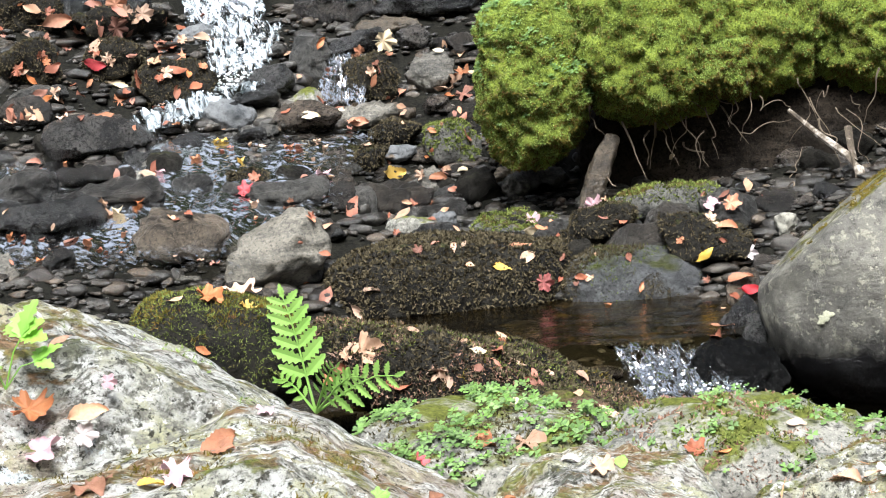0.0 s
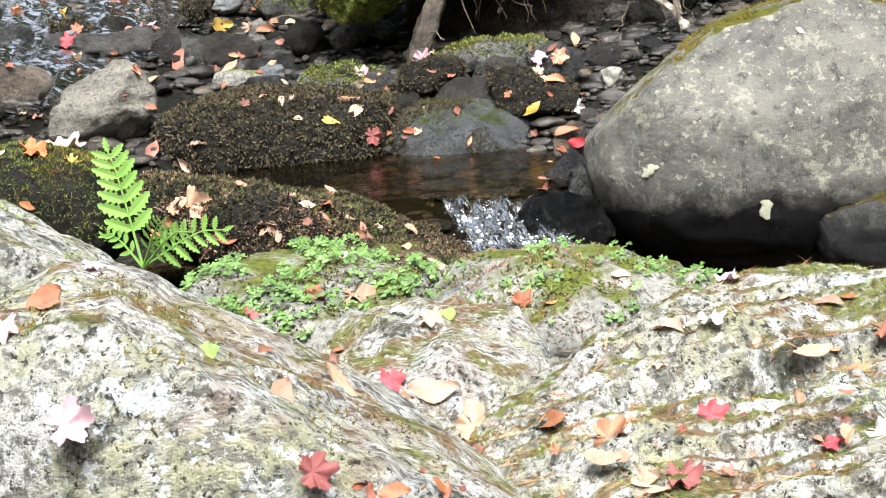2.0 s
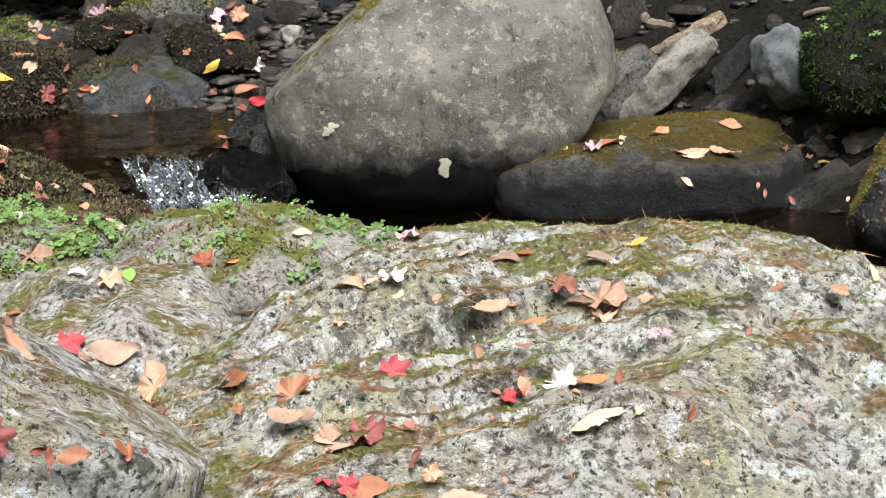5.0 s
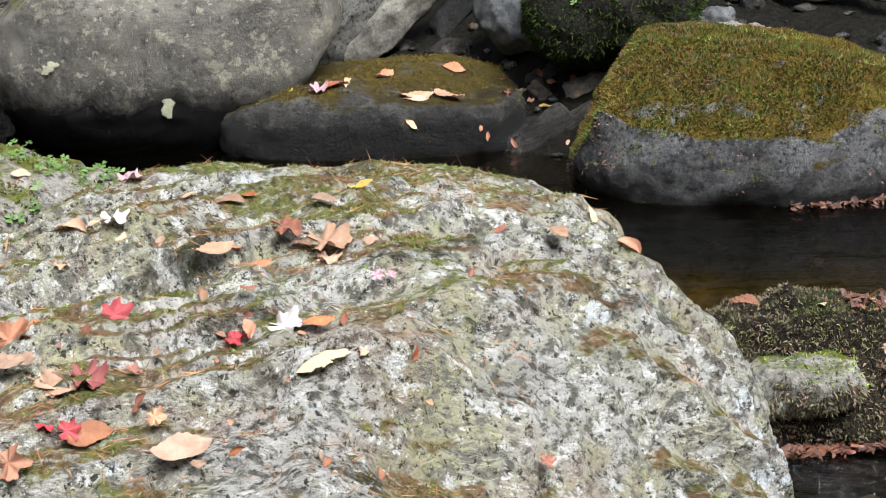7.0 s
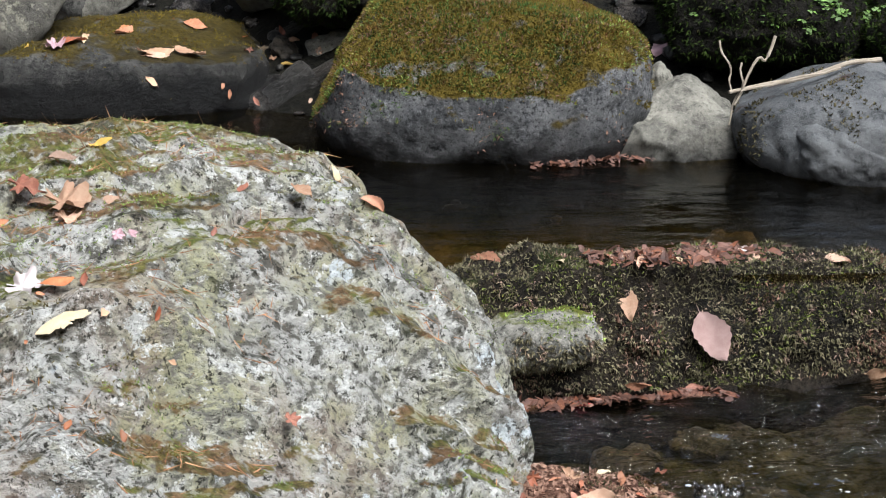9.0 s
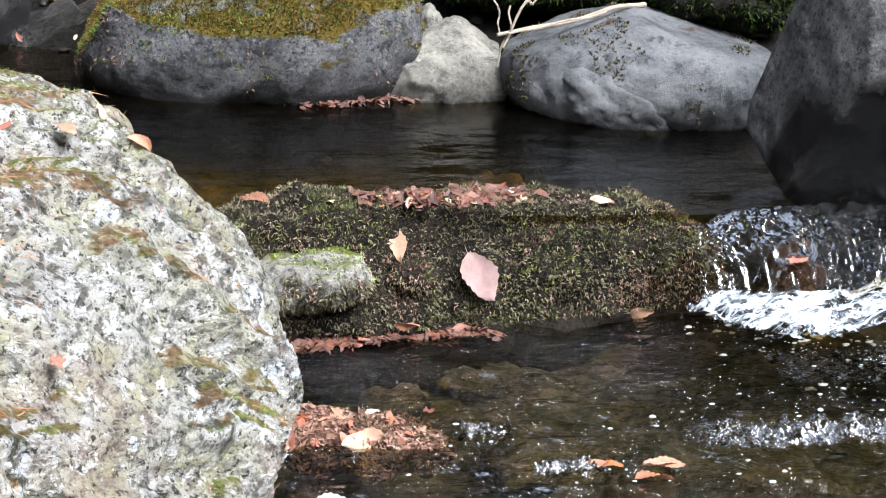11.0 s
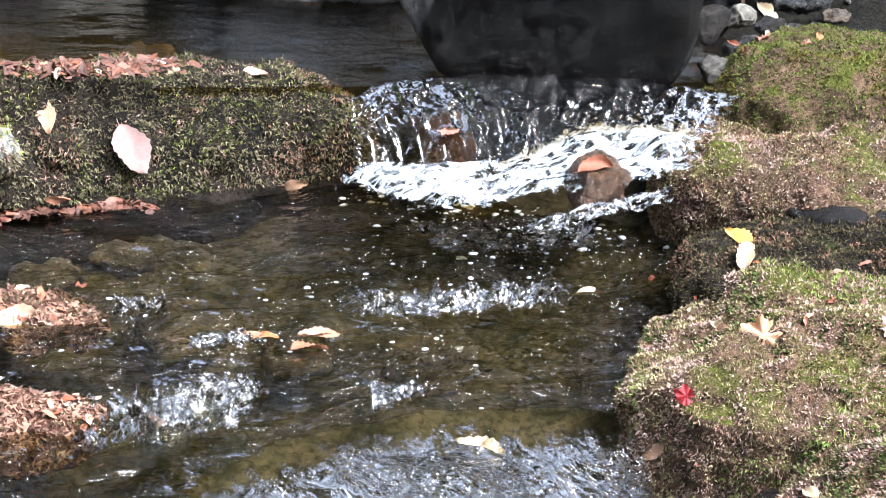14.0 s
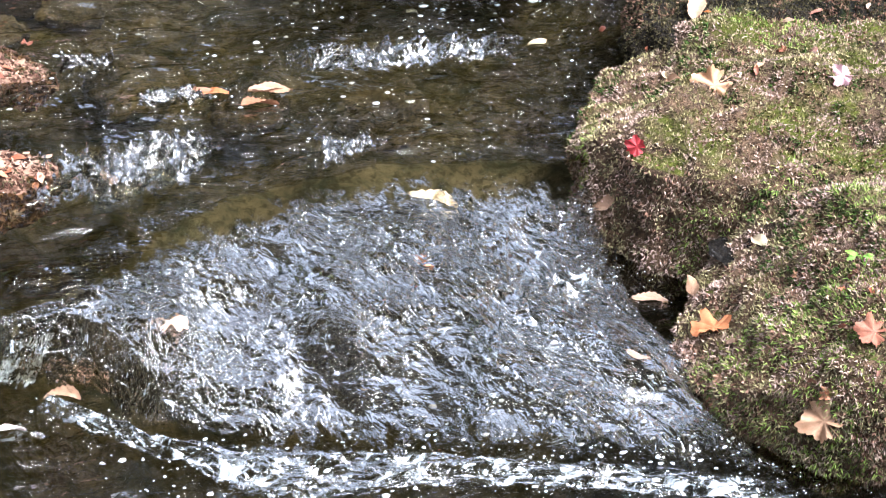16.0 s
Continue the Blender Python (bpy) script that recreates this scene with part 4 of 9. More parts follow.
# right bank: mossy rocks stepping down beside the cascade
bank_a = rock("moss_rock", (3.241, 4.066, 0.045), (0.505, 0.195), -38.6, 0.4, m_brownmoss, "rock covered with bright green moss beside the stream", 2.4, level=6, seed=20, rough=0.12, lean=-8)
bank_b = rock("moss_rock", (3.012, 3.801, -0.126), (0.543, 0.208), -38.4, 0.35, m_brownmoss, "rounded rock with brown and green moss beside the foam", 2.4, level=6, seed=21, rough=0.12, lean=-4)
bank_c = rock("moss_rock", (2.717, 3.333, -0.18), (0.472, 0.153), -39.2, 0.3, m_ledge, "low rock with dark wet moss and leaf litter", 2.6, level=6, seed=22, rough=0.12, lean=-7)
bank_d = rock("moss_rock", (2.5, 2.93, -0.285), (0.56, 0.235), -39.8, 0.36, m_brownmoss, "broad rock with brown and green moss beside the cascade", 5.5, level=6, seed=23, rough=0.13, lean=-10, cuts=[(-0.75, 0, 0.66, 1.02), (0.2, -0.55, 0.8, 0.86), (-0.8, -0.6, 0, 1.1)])
bank_e = rock("moss_rock", (2.227, 2.367, -0.337), (0.383, 0.237), -43.2, 0.35, m_brownmoss, "brown mossy rock sloping into the water", 2.6, level=6, seed=24, rough=0.1, lean=-14, cuts=[(-0.6, -0.3, 0.7, 0.7), (-0.7, 0, -0.7, 0.72)])
rock("blue_slab", (2.848, 3.549, -0.068), (0.199, 0.04), -38.7, 0.12, m_grey, "flat blue-grey slab lying on mossy rock", 2.6, level=4, seed=25, lean=-4)
isle_a = rock("islet", (0.75, 3.8, -0.305), (0.22, 0.05), -6, 0.1, m_litter, "low rust-brown islet strewn with leaves", 3.2, level=5, seed=26, rough=0.2, lean=4)
isle_b = rock("islet", (0.65, 3.29, -0.315), (0.2, 0.06), -8, 0.1, m_litter, "low rust-brown islet with leaf litter", 3.2, level=5, seed=27, rough=0.2)
rock("fall_stone", (1.998, 4.254, -0.084), (0.071, 0.086), -25.2, 0.1, m_tanrock, "orange-brown stone in the ledge fall", 2.3, level=4, seed=30)
rock("fall_stone", (2.209, 3.805, -0.048), (0.063, 0.065), -30.1, 0.1, m_tanrock, "brown stone in the foam", 2.8, level=4, seed=31, rough=0.4, lean=12)
rock("fall_stone", (-1.958, 6.668, 0.1), (0.177, 0.15), 16.4, 0.15, m_black, "black wet stone beside the small spill", 2.6, level=5, seed=32, rough=0.35)

# ---- stones of the upper stream ----
MAT = {"w": m_wet, "d": m_damp, "m": m_blackmoss, "s": m_slate, "g": m_grey, "f": m_flat, "p": m_pale}
WORD = {"w": "dark wet stone in the shallow stream", "d": "damp grey stone among the stream's gravel", "m": "stone under dark wet moss beside the stream",
        "s": "brown-grey slab among the stones", "g": "smooth grey stone on the bank", "f": "stone capped with olive moss", "p": "pale dry stone on the bank"}


MOSSED = []


def lay(kind, place, lean=0, power=2.9, name="stone"):
    (c, wh, yaw) = place
    g = np.random.default_rng(int(abs(c[0]) * 1000 + wh[0] * 7000))
    planes = [(*g.standard_normal(3), g.uniform(0.58, 0.86)) for _ in range(8)]
    ob = stone_thing(name, (c, wh, yaw), max(0.05, 0.75 * wh[0]), MAT[kind], WORD[kind], lean=lean, power=power, level=4, rough=0.26, grain=0.016, group="stones in the stream", cuts=planes)
    if kind in "mf":
        MOSSED.append((ob, kind))
    return ob



lay("w", ((-5.721, 8.102, 1.128), (0.296, 0.114), 35.2), 3)
lay("d", ((-5.193, 9.502, 1.448), (0.136, 0.125), 28.7), 8)
lay("w", ((-5.071, 9.878, 1.492), (0.172, 0.096), 27.2), -25)
lay("w", ((-4.828, 10.177, 1.514), (0.123, 0.089), 25.4), 0)
lay("s", ((-5.041, 10.257, 1.599), (0.194, 0.062), 26.2), -5)
lay("s", ((-4.576, 9.82, 1.296), (0.148, 0.12), 25), -22)
lay("m", ((-4.846, 9.566, 1.313), (0.156, 0.158), 26.9), -12)
lay("w", ((-4.932, 8.99, 1.12), (0.213, 0.093), 28.7), 6)
lay("s", ((-4.735, 9.258, 1.107), (0.181, 0.076), 27.1), -6)
lay("w", ((-5.339, 8.877, 1.233), (0.239, 0.085), 31), -10)
lay("m", ((-6.368, 8.434, 1.536), (0.157, 0.144), 37.1), 0)
lay("m", ((-6.039, 8.807, 1.523), (0.181, 0.133), 34.4), -10)
lay("m", ((-5.697, 8.807, 1.368), (0.235, 0.138), 32.9), 0)
lay("d", ((-6.214, 8.306, 1.377), (0.163, 0.069), 36.8), 0)
lay("w", ((-6.188, 8.088, 1.291), (0.173, 0.093), 37.4), 0)
lay("m", ((-4.494, 9.188, 0.988), (0.161, 0.082), 26.1), -8)
lay("f", ((-4.17, 9.142, 0.919), (0.156, 0.13), 24.5), 0)
lay("m", ((-4.572, 8.79, 0.88), (0.179, 0.078), 27.5), 0)
lay("g", ((-4.437, 9.072, 0.9), (0.107, 0.04), 26.1), -6)
lay("w", ((-5.535, 7.774, 0.939), (0.203, 0.061), 35.4), 0)
lay("d", ((-5.404, 7.689, 0.86), (0.285, 0.058), 35.1), 0)
lay("d", ((-5.733, 7.472, 0.942), (0.16, 0.079), 37.5), 0)
lay("w", ((-5.463, 8.158, 0.998), (0.119, 0.057), 33.8), 0)
lay("d", ((-5.135, 8.008, 0.837), (0.136, 0.072), 32.7), -10)
lay("m", ((-4.938, 8.196, 0.835), (0.163, 0.071), 31.1), 0)
lay("d", ((-4.753, 8.16, 0.778), (0.272, 0.077), 30.2), 0)
lay("d", ((-4.254, 8.565, 0.704), (0.18, 0.084), 26.4), 3)
lay("w", ((-5.483, 7.272, 0.807), (0.279, 0.076), 37), 0)
lay("d", ((-4.87, 7.453, 0.654), (0.236, 0.165), 33.2), 0)
lay("s", ((-4.373, 7.501, 0.513), (0.27, 0.175), 30.2), -28)
lay("d", ((-4.369, 8.026, 0.597), (0.079, 0.061), 28.6), 0)
lay("d", ((-4.26, 7.612, 0.436), (0.073, 0.06), 29.2), 20)
lay("d", ((-4.002, 8.708, 0.673), (0.122, 0.058), 24.7), -20)
lay("d", ((-3.978, 8.537, 0.609), (0.135, 0.057), 25), 0)
lay("w", ((-4.441, 8.328, 0.713), (0.106, 0.08), 28.1), 0)
lay("f", ((-2.84, 8.622, 0.574), (0.28, 0.12), 18.2), 0)
lay("m", ((-2.512, 8.120, 0.474), (0.26, 0.11), 17), 4)
lay("m", ((-3.029, 8.209, 0.538), (0.2, 0.1), 20), -6)
lay("f", ((-3.494, 8.357, 0.517), (0.226, 0.092), 22.7), 0)
lay("m", ((-3.205, 8.247, 0.48), (0.154, 0.08), 21.2), -10)
lay("d", ((-2.778, 8.142, 0.44), (0.228, 0.094), 18.8), -6)
lay("d", ((-2.453, 8.35, 0.542), (0.151, 0.113), 16.4), 0)
lay("p", ((-2.151, 8.247, 0.495), (0.057, 0.057), 14.6), 0)
lay("s", ((-4.795, 7.466, 0.555), (0.154, 0.049), 32.7), -8)
lay("s", ((-4.693, 7.619, 0.563), (0.123, 0.054), 31.6), -14)
lay("w", ((-5.134, 6.884, 0.629), (0.078, 0.05), 36.7), 0)
lay("w", ((-6.435, 9.269, 1.872), (0.291, 0.171), 34.8), 0)
lay("w", ((-5.442, 10.277, 1.818), (0.282, 0.194), 27.9), 0)
lay("w", ((-4.859, 10.593, 1.777), (0.459, 0.177), 24.6), 0)
lay("m", ((-6.654, 8.901, 1.849), (0.185, 0.152), 36.8), 0)
lay("m", ((-6.274, 9.216, 1.751), (0.304, 0.11), 34.2), 0)
lay("w", ((-5.272, 9.148, 1.331), (0.144, 0.088), 30), 0)
lay("d", ((-3.725, 8.927, 0.711), (0.132, 0.066), 22.7), -15)
lay("s", ((-3.584, 9.012, 0.717), (0.118, 0.044), 21.7), 5)
lay("d", ((-3.023, 9.02, 0.638), (0.101, 0.039), 18.5), 0)
lay("p", ((-3.042, 8.998, 0.628), (0.053, 0.04), 18.7), 0)
lay("d", ((-2.834, 8.934, 0.61), (0.086, 0.031), 17.6), 0)
lay("d", ((-5.121, 8.744, 1.081), (0.123, 0.054), 30.4), 0)
lay("w", ((-5.367, 8.501, 1.054), (0.152, 0.053), 32.3), 5)
lay("d", ((-4.626, 8.677, 0.852), (0.119, 0.045), 28.1), 0)
lay("w", ((-4.47, 9.61, 1.126), (0.096, 0.048), 24.9), 0)
lay("d", ((-4.514, 10.178, 1.455), (0.101, 0.059), 23.9), 0)
lay("w", ((-4.638, 10.21, 1.47), (0.102, 0.048), 24.4), 0)
lay("p", ((-4.535, 8.226, 0.696), (0.043, 0.036), 28.9), 0)
lay("s", ((-3.82, 8.931, 0.738), (0.044, 0.074), 23.2), 60)
lay("s", ((-3.72, 8.87, 0.68), (0.073, 0.073), 22.8), -55)
lay("f", ((-0.619, 7.976, 0.291), (0.149, 0.157), 4.4), -20, name="stone")
lay("p", ((-0.594, 7.777, 0.276), (0.054, 0.043), 4.4), -20, name="stone")
lay("w", ((-0.703, 7.567, 0.199), (0.125, 0.047), 5.3), 0, name="stone")
lay("f", ((-0.176, 7.798, 0.185), (0.215, 0.134), 1.3), -6, name="stone")
lay("w", ((-0.266, 8.796, 0.283), (0.202, 0.108), 1.7), 0, name="stone")
lay("d", ((0.049, 7.5, 0.063), (0.046, 0.052), -0.4), 0, name="stone")
lay("d", ((0.267, 7.895, 0.067), (0.109, 0.075), -1.9), -10, name="stone")
lay("w", ((0.129, 6.799, -0.001), (0.097, 0.086), -1.1), -10, name="stone")
lay("p", ((0.885, 6.843, 0.382), (0.126, 0.047), -7.4), 0, name="stone")
lay("w", ((0.122, 8.199, 0.053), (0.088, 0.076), -0.9), 0, name="stone")
lay("p", ((1.414, 6.139, 0.187), (0.05, 0.068), -13), -10, name="stone")
lay("p", ((1.242, 6.074, 0.102), (0.033, 0.028), -11.6), 0, name="stone")
lay("d", ((1.187, 5.983, 0.077), (0.047, 0.036), -11.2), 0, name="stone")
lay("w", ((0.139, 7.299, -0.095), (0.106, 0.102), -1.1), -10, name="stone")
lay("d", ((3.039, 4.704, 0.124), (0.061, 0.065), -32.9), 10, name="stone")
lay("w", ((3.287, 5.019, 0.285), (0.116, 0.028), -33.2), 3, name="slab")
lay("w", ((3.282, 4.903, 0.235), (0.064, 0.032), -33.8), 4, name="slab")
lay("d", ((3.194, 4.96, 0.283), (0.055, 0.032), -32.8), 0, name="stone")
lay("w", ((3.5, 4.996, 0.242), (0.132, 0.033), -35), -3, name="slab")
lay("w", ((3.364, 4.725, 0.185), (0.099, 0.036), -35.5), -6, name="slab")
lay("p", ((3.116, 4.653, 0.156), (0.051, 0.033), -33.8), -8, name="stone")
lay("w", ((3.124, 4.768, 0.2), (0.062, 0.044), -33.2), 6, name="slab")
lay("d", ((3.148, 4.51, 0.163), (0.06, 0.026), -34.9), 0, name="stone")
lay("w", ((3.172, 4.371, 0.171), (0.076, 0.029), -36), 0, name="slab")
lay("w", ((2.971, 4.389, 0.13), (0.083, 0.041), -34.1), 0, name="stone")
lay("s", ((2.873, 4.334, 0.071), (0.081, 0.049), -33.5), 0, name="stone")
lay("d", ((3.261, 4.429, 0.163), (0.051, 0.03), -36.4), 0, name="stone")
lay("w", ((-2.032, 7.011, 0.273), (0.084, 0.084), 16.2), -30, name="stone")
lay("w", ((-1.89, 6.844, 0.26), (0.076, 0.065), 15.4), 10, name="stone")
lay("d", ((-2.091, 7.307, 0.354), (0.081, 0.064), 16), -20, name="stone")
lay("d", ((-2.668, 8.176, 0.566), (0.118, 0.072), 18.1), 0, name="stone")
lay("w", ((2.079, 2.69, -0.316), (0.038, 0.018), -37.7), 0, name="pebble")
lay("p", ((2.13, 2.65, -0.285), (0.022, 0.018), -38.8), -20, name="pebble")

def slab(kind, c, wh, yaw, lean, name="slab"):
    return stone_thing(name, (c, wh, yaw), wh[1] * 0.9, MAT[kind], WORD[kind], lean=lean, power=5.0, level=4, rough=0.2, grain=0.014, group="slabs on the far bank", cuts=[(0.5, -0.6, 0.6, 0.85), (-0.7, -0.5, 0.4, 0.9), (0.3, -0.9, -0.2, 0.8)])


slab("p", (-0.423, 7.526, 0.351), (0.25, 0.072), 3.2, -43.7)
slab("f", (-0.595, 7.589, 0.332), (0.176, 0.087), 4.5, -45)
slab("s", (-0.364, 7.954, 0.461), (0.199, 0.041), 2.6, -28.4)
slab("d", (0.249, 6.687, 0.078), (0.18, 0.041), -2.1, -28.5)
slab("p", (0.37, 6.872, 0.2), (0.115, 0.04), -3.1, -14.4)
slab("w", (0.128, 6.681, 0.029), (0.094, 0.064), -1.1, -39.6)
slab("g", (0.052, 7.217, 0.425), (0.159, 0.105), -0.4, -115.5)
slab("d", (0.227, 7.019, 0.215), (0.108, 0.039), -1.9, -18.6)
slab("w", (-0.149, 7.566, 0.403), (0.139, 0.046), 1.1, -48.4)
slab("d", (0.147, 6.675, 0.049), (0.147, 0.052), -1.3, -39.3)
# leaning slate under the bank
stone_thing("slate", ((-3.134, 8.543, 0.752), (0.053, 0.207), 20.1), 0.05, m_slate, "long dark slate leaning against the bank", lean=24, power=3.5, level=4, rough=0.1)

# ---- stones on the beds of the pools ----
for (x_, y_, z_), r_ in [((1.197, 4.398, -0.37), 0.13), ((0.701, 3.826, -0.4), 0.1), ((1.227, 3.994, -0.42), 0.15), ((1.401, 3.666, -0.35), 0.1), ((1.796, 3.75, -0.42), 0.13), ((0.954, 4.304, -0.4), 0.1),
                         ((1.73, 4.418, -0.45), 0.14), ((2.091, 3.765, -0.43), 0.12), ((1.396, 3.631, -0.34), 0.1), ((1.193, 3.888, -0.38), 0.12), ((1.76, 3.677, -0.42), 0.14), ((2.116, 3.783, -0.42), 0.1),
                         ((1.492, 5.415, -0.16), 0.13), ((2.362, 5.98, -0.18), 0.16)]:
    rock("sunken_stone", (x_, y_, z_ - 0.03), (r_, r_ * 0.3), 400 * r_, r_ * 0.7, m_sunken, "brown stone lying under clear water", 2.2, level=4, seed=next(SEEDS), rough=0.4, group="stones under the water")

# ---- loose stones and gravel ----
rng = np.random.default_rng(5)


def ground_at(x, y):
    p = np.array([[x, y, 0.0]])
    return float(ground_z(np.array([x]), np.array([y]))[0] + 0.09 * fbm(p, 2.2, 4, 3)[0] + 0.03 * fbm(p, 9, 3, 8)[0])


protos = [o for o in SOLID if o.name.startswith("stone")][:14]


def scatter_stones(count, b0, b1, d0, d1, s0, s1):
    for _ in range(count):
        b, d = radians(rng.uniform(b0, b1)), rng.uniform(d0, d1)
        x, y = math.sin(b) * d, math.cos(b) * d
        src = protos[rng.integers(len(protos))]
        size = rng.uniform(s0, s1) / max(src.dimensions[0], 0.05)
        ob = src.copy()
        scene.collection.objects.link(ob)
        ob.matrix_basis = pose(x, y, ground_at(x, y) + 0.008, rng.uniform(-25, 25), rng.uniform(-20, 20), rng.uniform(0, 360)) @ Matrix.Scale(size, 4)
        SOLID.append(ob)


scatter_stones(70, -40, -9, 8.5, 10.4, 0.1, 0.24)
scatter_stones(55, -40, -14, 8.5, 11.2, 0.16, 0.36)
scatter_stones(40, -8, 12, 6.6, 8.4, 0.08, 0.24)
scatter_stones(25, 24, 38, 5.4, 7.5, 0.08, 0.26)


def gravel(name, count, b0, b1, d0, d1, s0, s1, material, label, seed, level=1):
    """Many small pebbles as one mesh."""
    g = np.random.default_rng(seed)
    v, faces = ball(level)
    faces = np.array(faces)
    b, d = np.radians(g.uniform(b0, b1, count)), g.uniform(d0, d1, count)
    d = np.where((b > radians(-20.5)) & (d > 9.2), d - 1.4, d)
    x, y = np.sin(b) * d, np.cos(b) * d
    p = np.stack([x, y, 0 * x], 1)
    z = ground_z(x, y) + 0.09 * fbm(p, 2.2, 4, 3) + 0.03 * fbm(p, 9, 3, 8)
    s = g.uniform(s0, s1, (count, 1, 1)) * g.uniform(0.5, 1.3, (count, 1, 3)) * np.array((1.1, 1, 0.5))
    rnd = 1 + (0.25 if level == 1 else 0.13) * g.standard_normal((count, len(v), 1))
    pts = v[None] * s * rnd + np.stack([x, y, z + 0.004], 1)[:, None]
    idx = faces[None] + (np.arange(count) * len(v))[:, None, None]
    ob = mesh_object(name, pts.reshape(-1, 3), idx.reshape(-1, 3).tolist(), material)
    return tagged(ob, label, "gravel", "", "stuff")


gravel("gravel", 6500, -42, -8, 8.0, 11.6, 0.01, 0.035, m_pebble, "small grey pebbles between the stones", 1)
gravel("cobbles", 1000, -42, -8, 8.2, 11.8, 0.03, 0.085, m_pebble, "fist-sized grey cobbles between the larger stones", 3, 2)
gravel("cobbles_wet", 420, -42, 36, 6.4, 11.2, 0.03, 0.08, m_wet, "dark wet cobbles along the stream", 4, 2)
gravel("gravel_dark", 2600, -42, 38, 6.0, 11.0, 0.01, 0.04, m_pebble, "small dark wet pebbles", 2)


# ---- moss: blades only on faces turned towards a point near the camera ----
NEAR_CAMERA = (0.2, 0.5, 1.7)


def tufts(host, count, length, material, up=-1.0, seed=1, droop=0.4, name="moss", blades=3, patch=0.0, width=0.16, lie=False, below=2.0, coarse=7.0, over=-9.0):
    """Short moss blades over a host's faces that look up more than `up`; one mesh, part of its host."""
    g = np.random.default_rng(seed)
    co = np.empty(len(host.data.vertices) * 3)
    host.data.vertices.foreach_get("co", co)
    co = co.reshape(-1, 3)
    tri = np.array(ball_faces(host))
    a, b, c = co[tri[:, 0]], co[tri[:, 1]], co[tri[:, 2]]
    n = np.cross(b - a, c - a)
    area = np.linalg.norm(n, axis=1)
    n = n / np.maximum(area[:, None], 1e-12)
    m3 = np.array(host.matrix_basis)[:3, :3]
    m3 = m3 / np.linalg.norm(m3[:, 0])
    nw = n @ m3.T
    ragged = 0.3 * fbm((a + b + c) / 3, 6.0, 3, seed + 2)
    w = area * (nw[:, 2] + ragged > up) * (nw[:, 2] < below) * np.where(nw[:, 1] < 0.75, 1, 0.15)
    # drop faces turned away from that point near the camera
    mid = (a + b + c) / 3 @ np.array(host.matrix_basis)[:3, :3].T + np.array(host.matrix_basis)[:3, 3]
    side_ = mid - np.array(NEAR_CAMERA)
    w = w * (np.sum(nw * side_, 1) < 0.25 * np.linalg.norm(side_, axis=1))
    count = int(count * 0.55)
    pick = g.choice(len(tri), count, p=w / w.sum())
    r1, r2 = g.random((2, count))
    r1 = np.sqrt(r1)
    p = a[pick] * (1 - r1)[:, None] + b[pick] * (r1 * (1 - r2))[:, None] + c[pick] * (r1 * r2)[:, None]
    nn = n[pick]
    if patch:
        keep = fbm(p + 3.1, coarse, 3, seed) > patch - 0.5
        p, nn = p[keep], nn[keep]
    dry = p @ np.array(host.matrix_basis)[2, :3] + host.matrix_basis[2][3] > over
    p, nn = p[dry], nn[dry]
    k = len(p)
    down = np.linalg.inv(m3) @ np.array((0, 0, -1.0))
    out = []
    for _ in range(blades):
        dirs = nn + droop * down * (1 - np.abs(nn @ -down))[:, None] + 0.7 * g.standard_normal((k, 3))
        if lie:
            dirs = np.cross(nn, g.standard_normal((k, 3))) + 0.12 * nn
        dirs /= np.linalg.norm(dirs, axis=1, keepdims=True)
        ln = length * g.uniform(0.4, 1.3, (k, 1))
        side = np.cross(dirs, g.standard_normal((k, 3)))
        side /= np.linalg.norm(side, axis=1, keepdims=True)
        base = p - nn * (0.0 if lie else length * 0.15)
        out.append(np.stack([base - side * ln * width, base + side * ln * width, base + dirs * ln], 1))
    pts = np.concatenate(out).reshape(-1, 3)
    ob = mesh_object(name, pts, np.arange(len(pts)).reshape(-1, 3).tolist(), material, smooth=False)
    ob.parent = host
    return tagged(ob, "", "", "", "stuff")


def ball_faces(host):
    f = np.empty(len(host.data.loops), dtype=np.int32)
    host.data.loops.foreach_get("vertex_index", f)
    return f.reshape(-1, 3)


for i, part_ in enumerate(bank_parts):
    tufts(part_, 46000, 0.0085, t_green, -0.9, 40 + i, 0.25, width=0.3)
    tufts(part_, 9000, 0.009, t_brown, -0.9, 140 + i, 0.5, patch=0.52, coarse=3.0, width=0.3)
    tufts(part_, 7000, 0.016, t_brown, -0.95, 170 + i, 1.2, below=-0.05, width=0.22)
tufts(ledge, 45000, 0.013, t_ledge, -0.9, 50, 0.9, width=0.2, over=-0.255)
tufts(wedge, 1500, 0.014, t_ledge, -0.9, 47, 0.9, width=0.24, below=0.35)
tufts(wedge, 500, 0.01, t_green, 0.2, 46, 0.5, patch=0.6, width=0.3)
tufts(ledge, 15000, 0.012, t_olive, -0.7, 51, 0.7, patch=0.6, width=0.2, coarse=7.0, over=-0.255)
tufts(ledge, 22000, 0.013, t_rust, -0.9, 49, 0.9, patch=0.6, width=0.22, coarse=4.0, over=-0.255)
for i, (ob_, kind_) in enumerate(MOSSED):
    tufts(ob_, 1800 if kind_ == "m" else 2600, 0.016, t_black if kind_ == "m" else t_olive, -0.5 if kind_ == "m" else 0.25, 200 + i, 0.8, width=0.3)
tufts(mound, 14000, 0.02, t_black, -0.5, 52, 0.9, width=0.34)
tufts(mound_b, 16000, 0.02, t_black, -0.1, 53, 0.9, patch=0.48, coarse=4.0)
tufts(mound_b, 5000, 0.014, t_olive, 0.3, 63, 0.5, patch=0.55, coarse=4.0)
tufts(island, 11000, 0.017, t_black, -0.3, 54, 0.9, width=0.3)
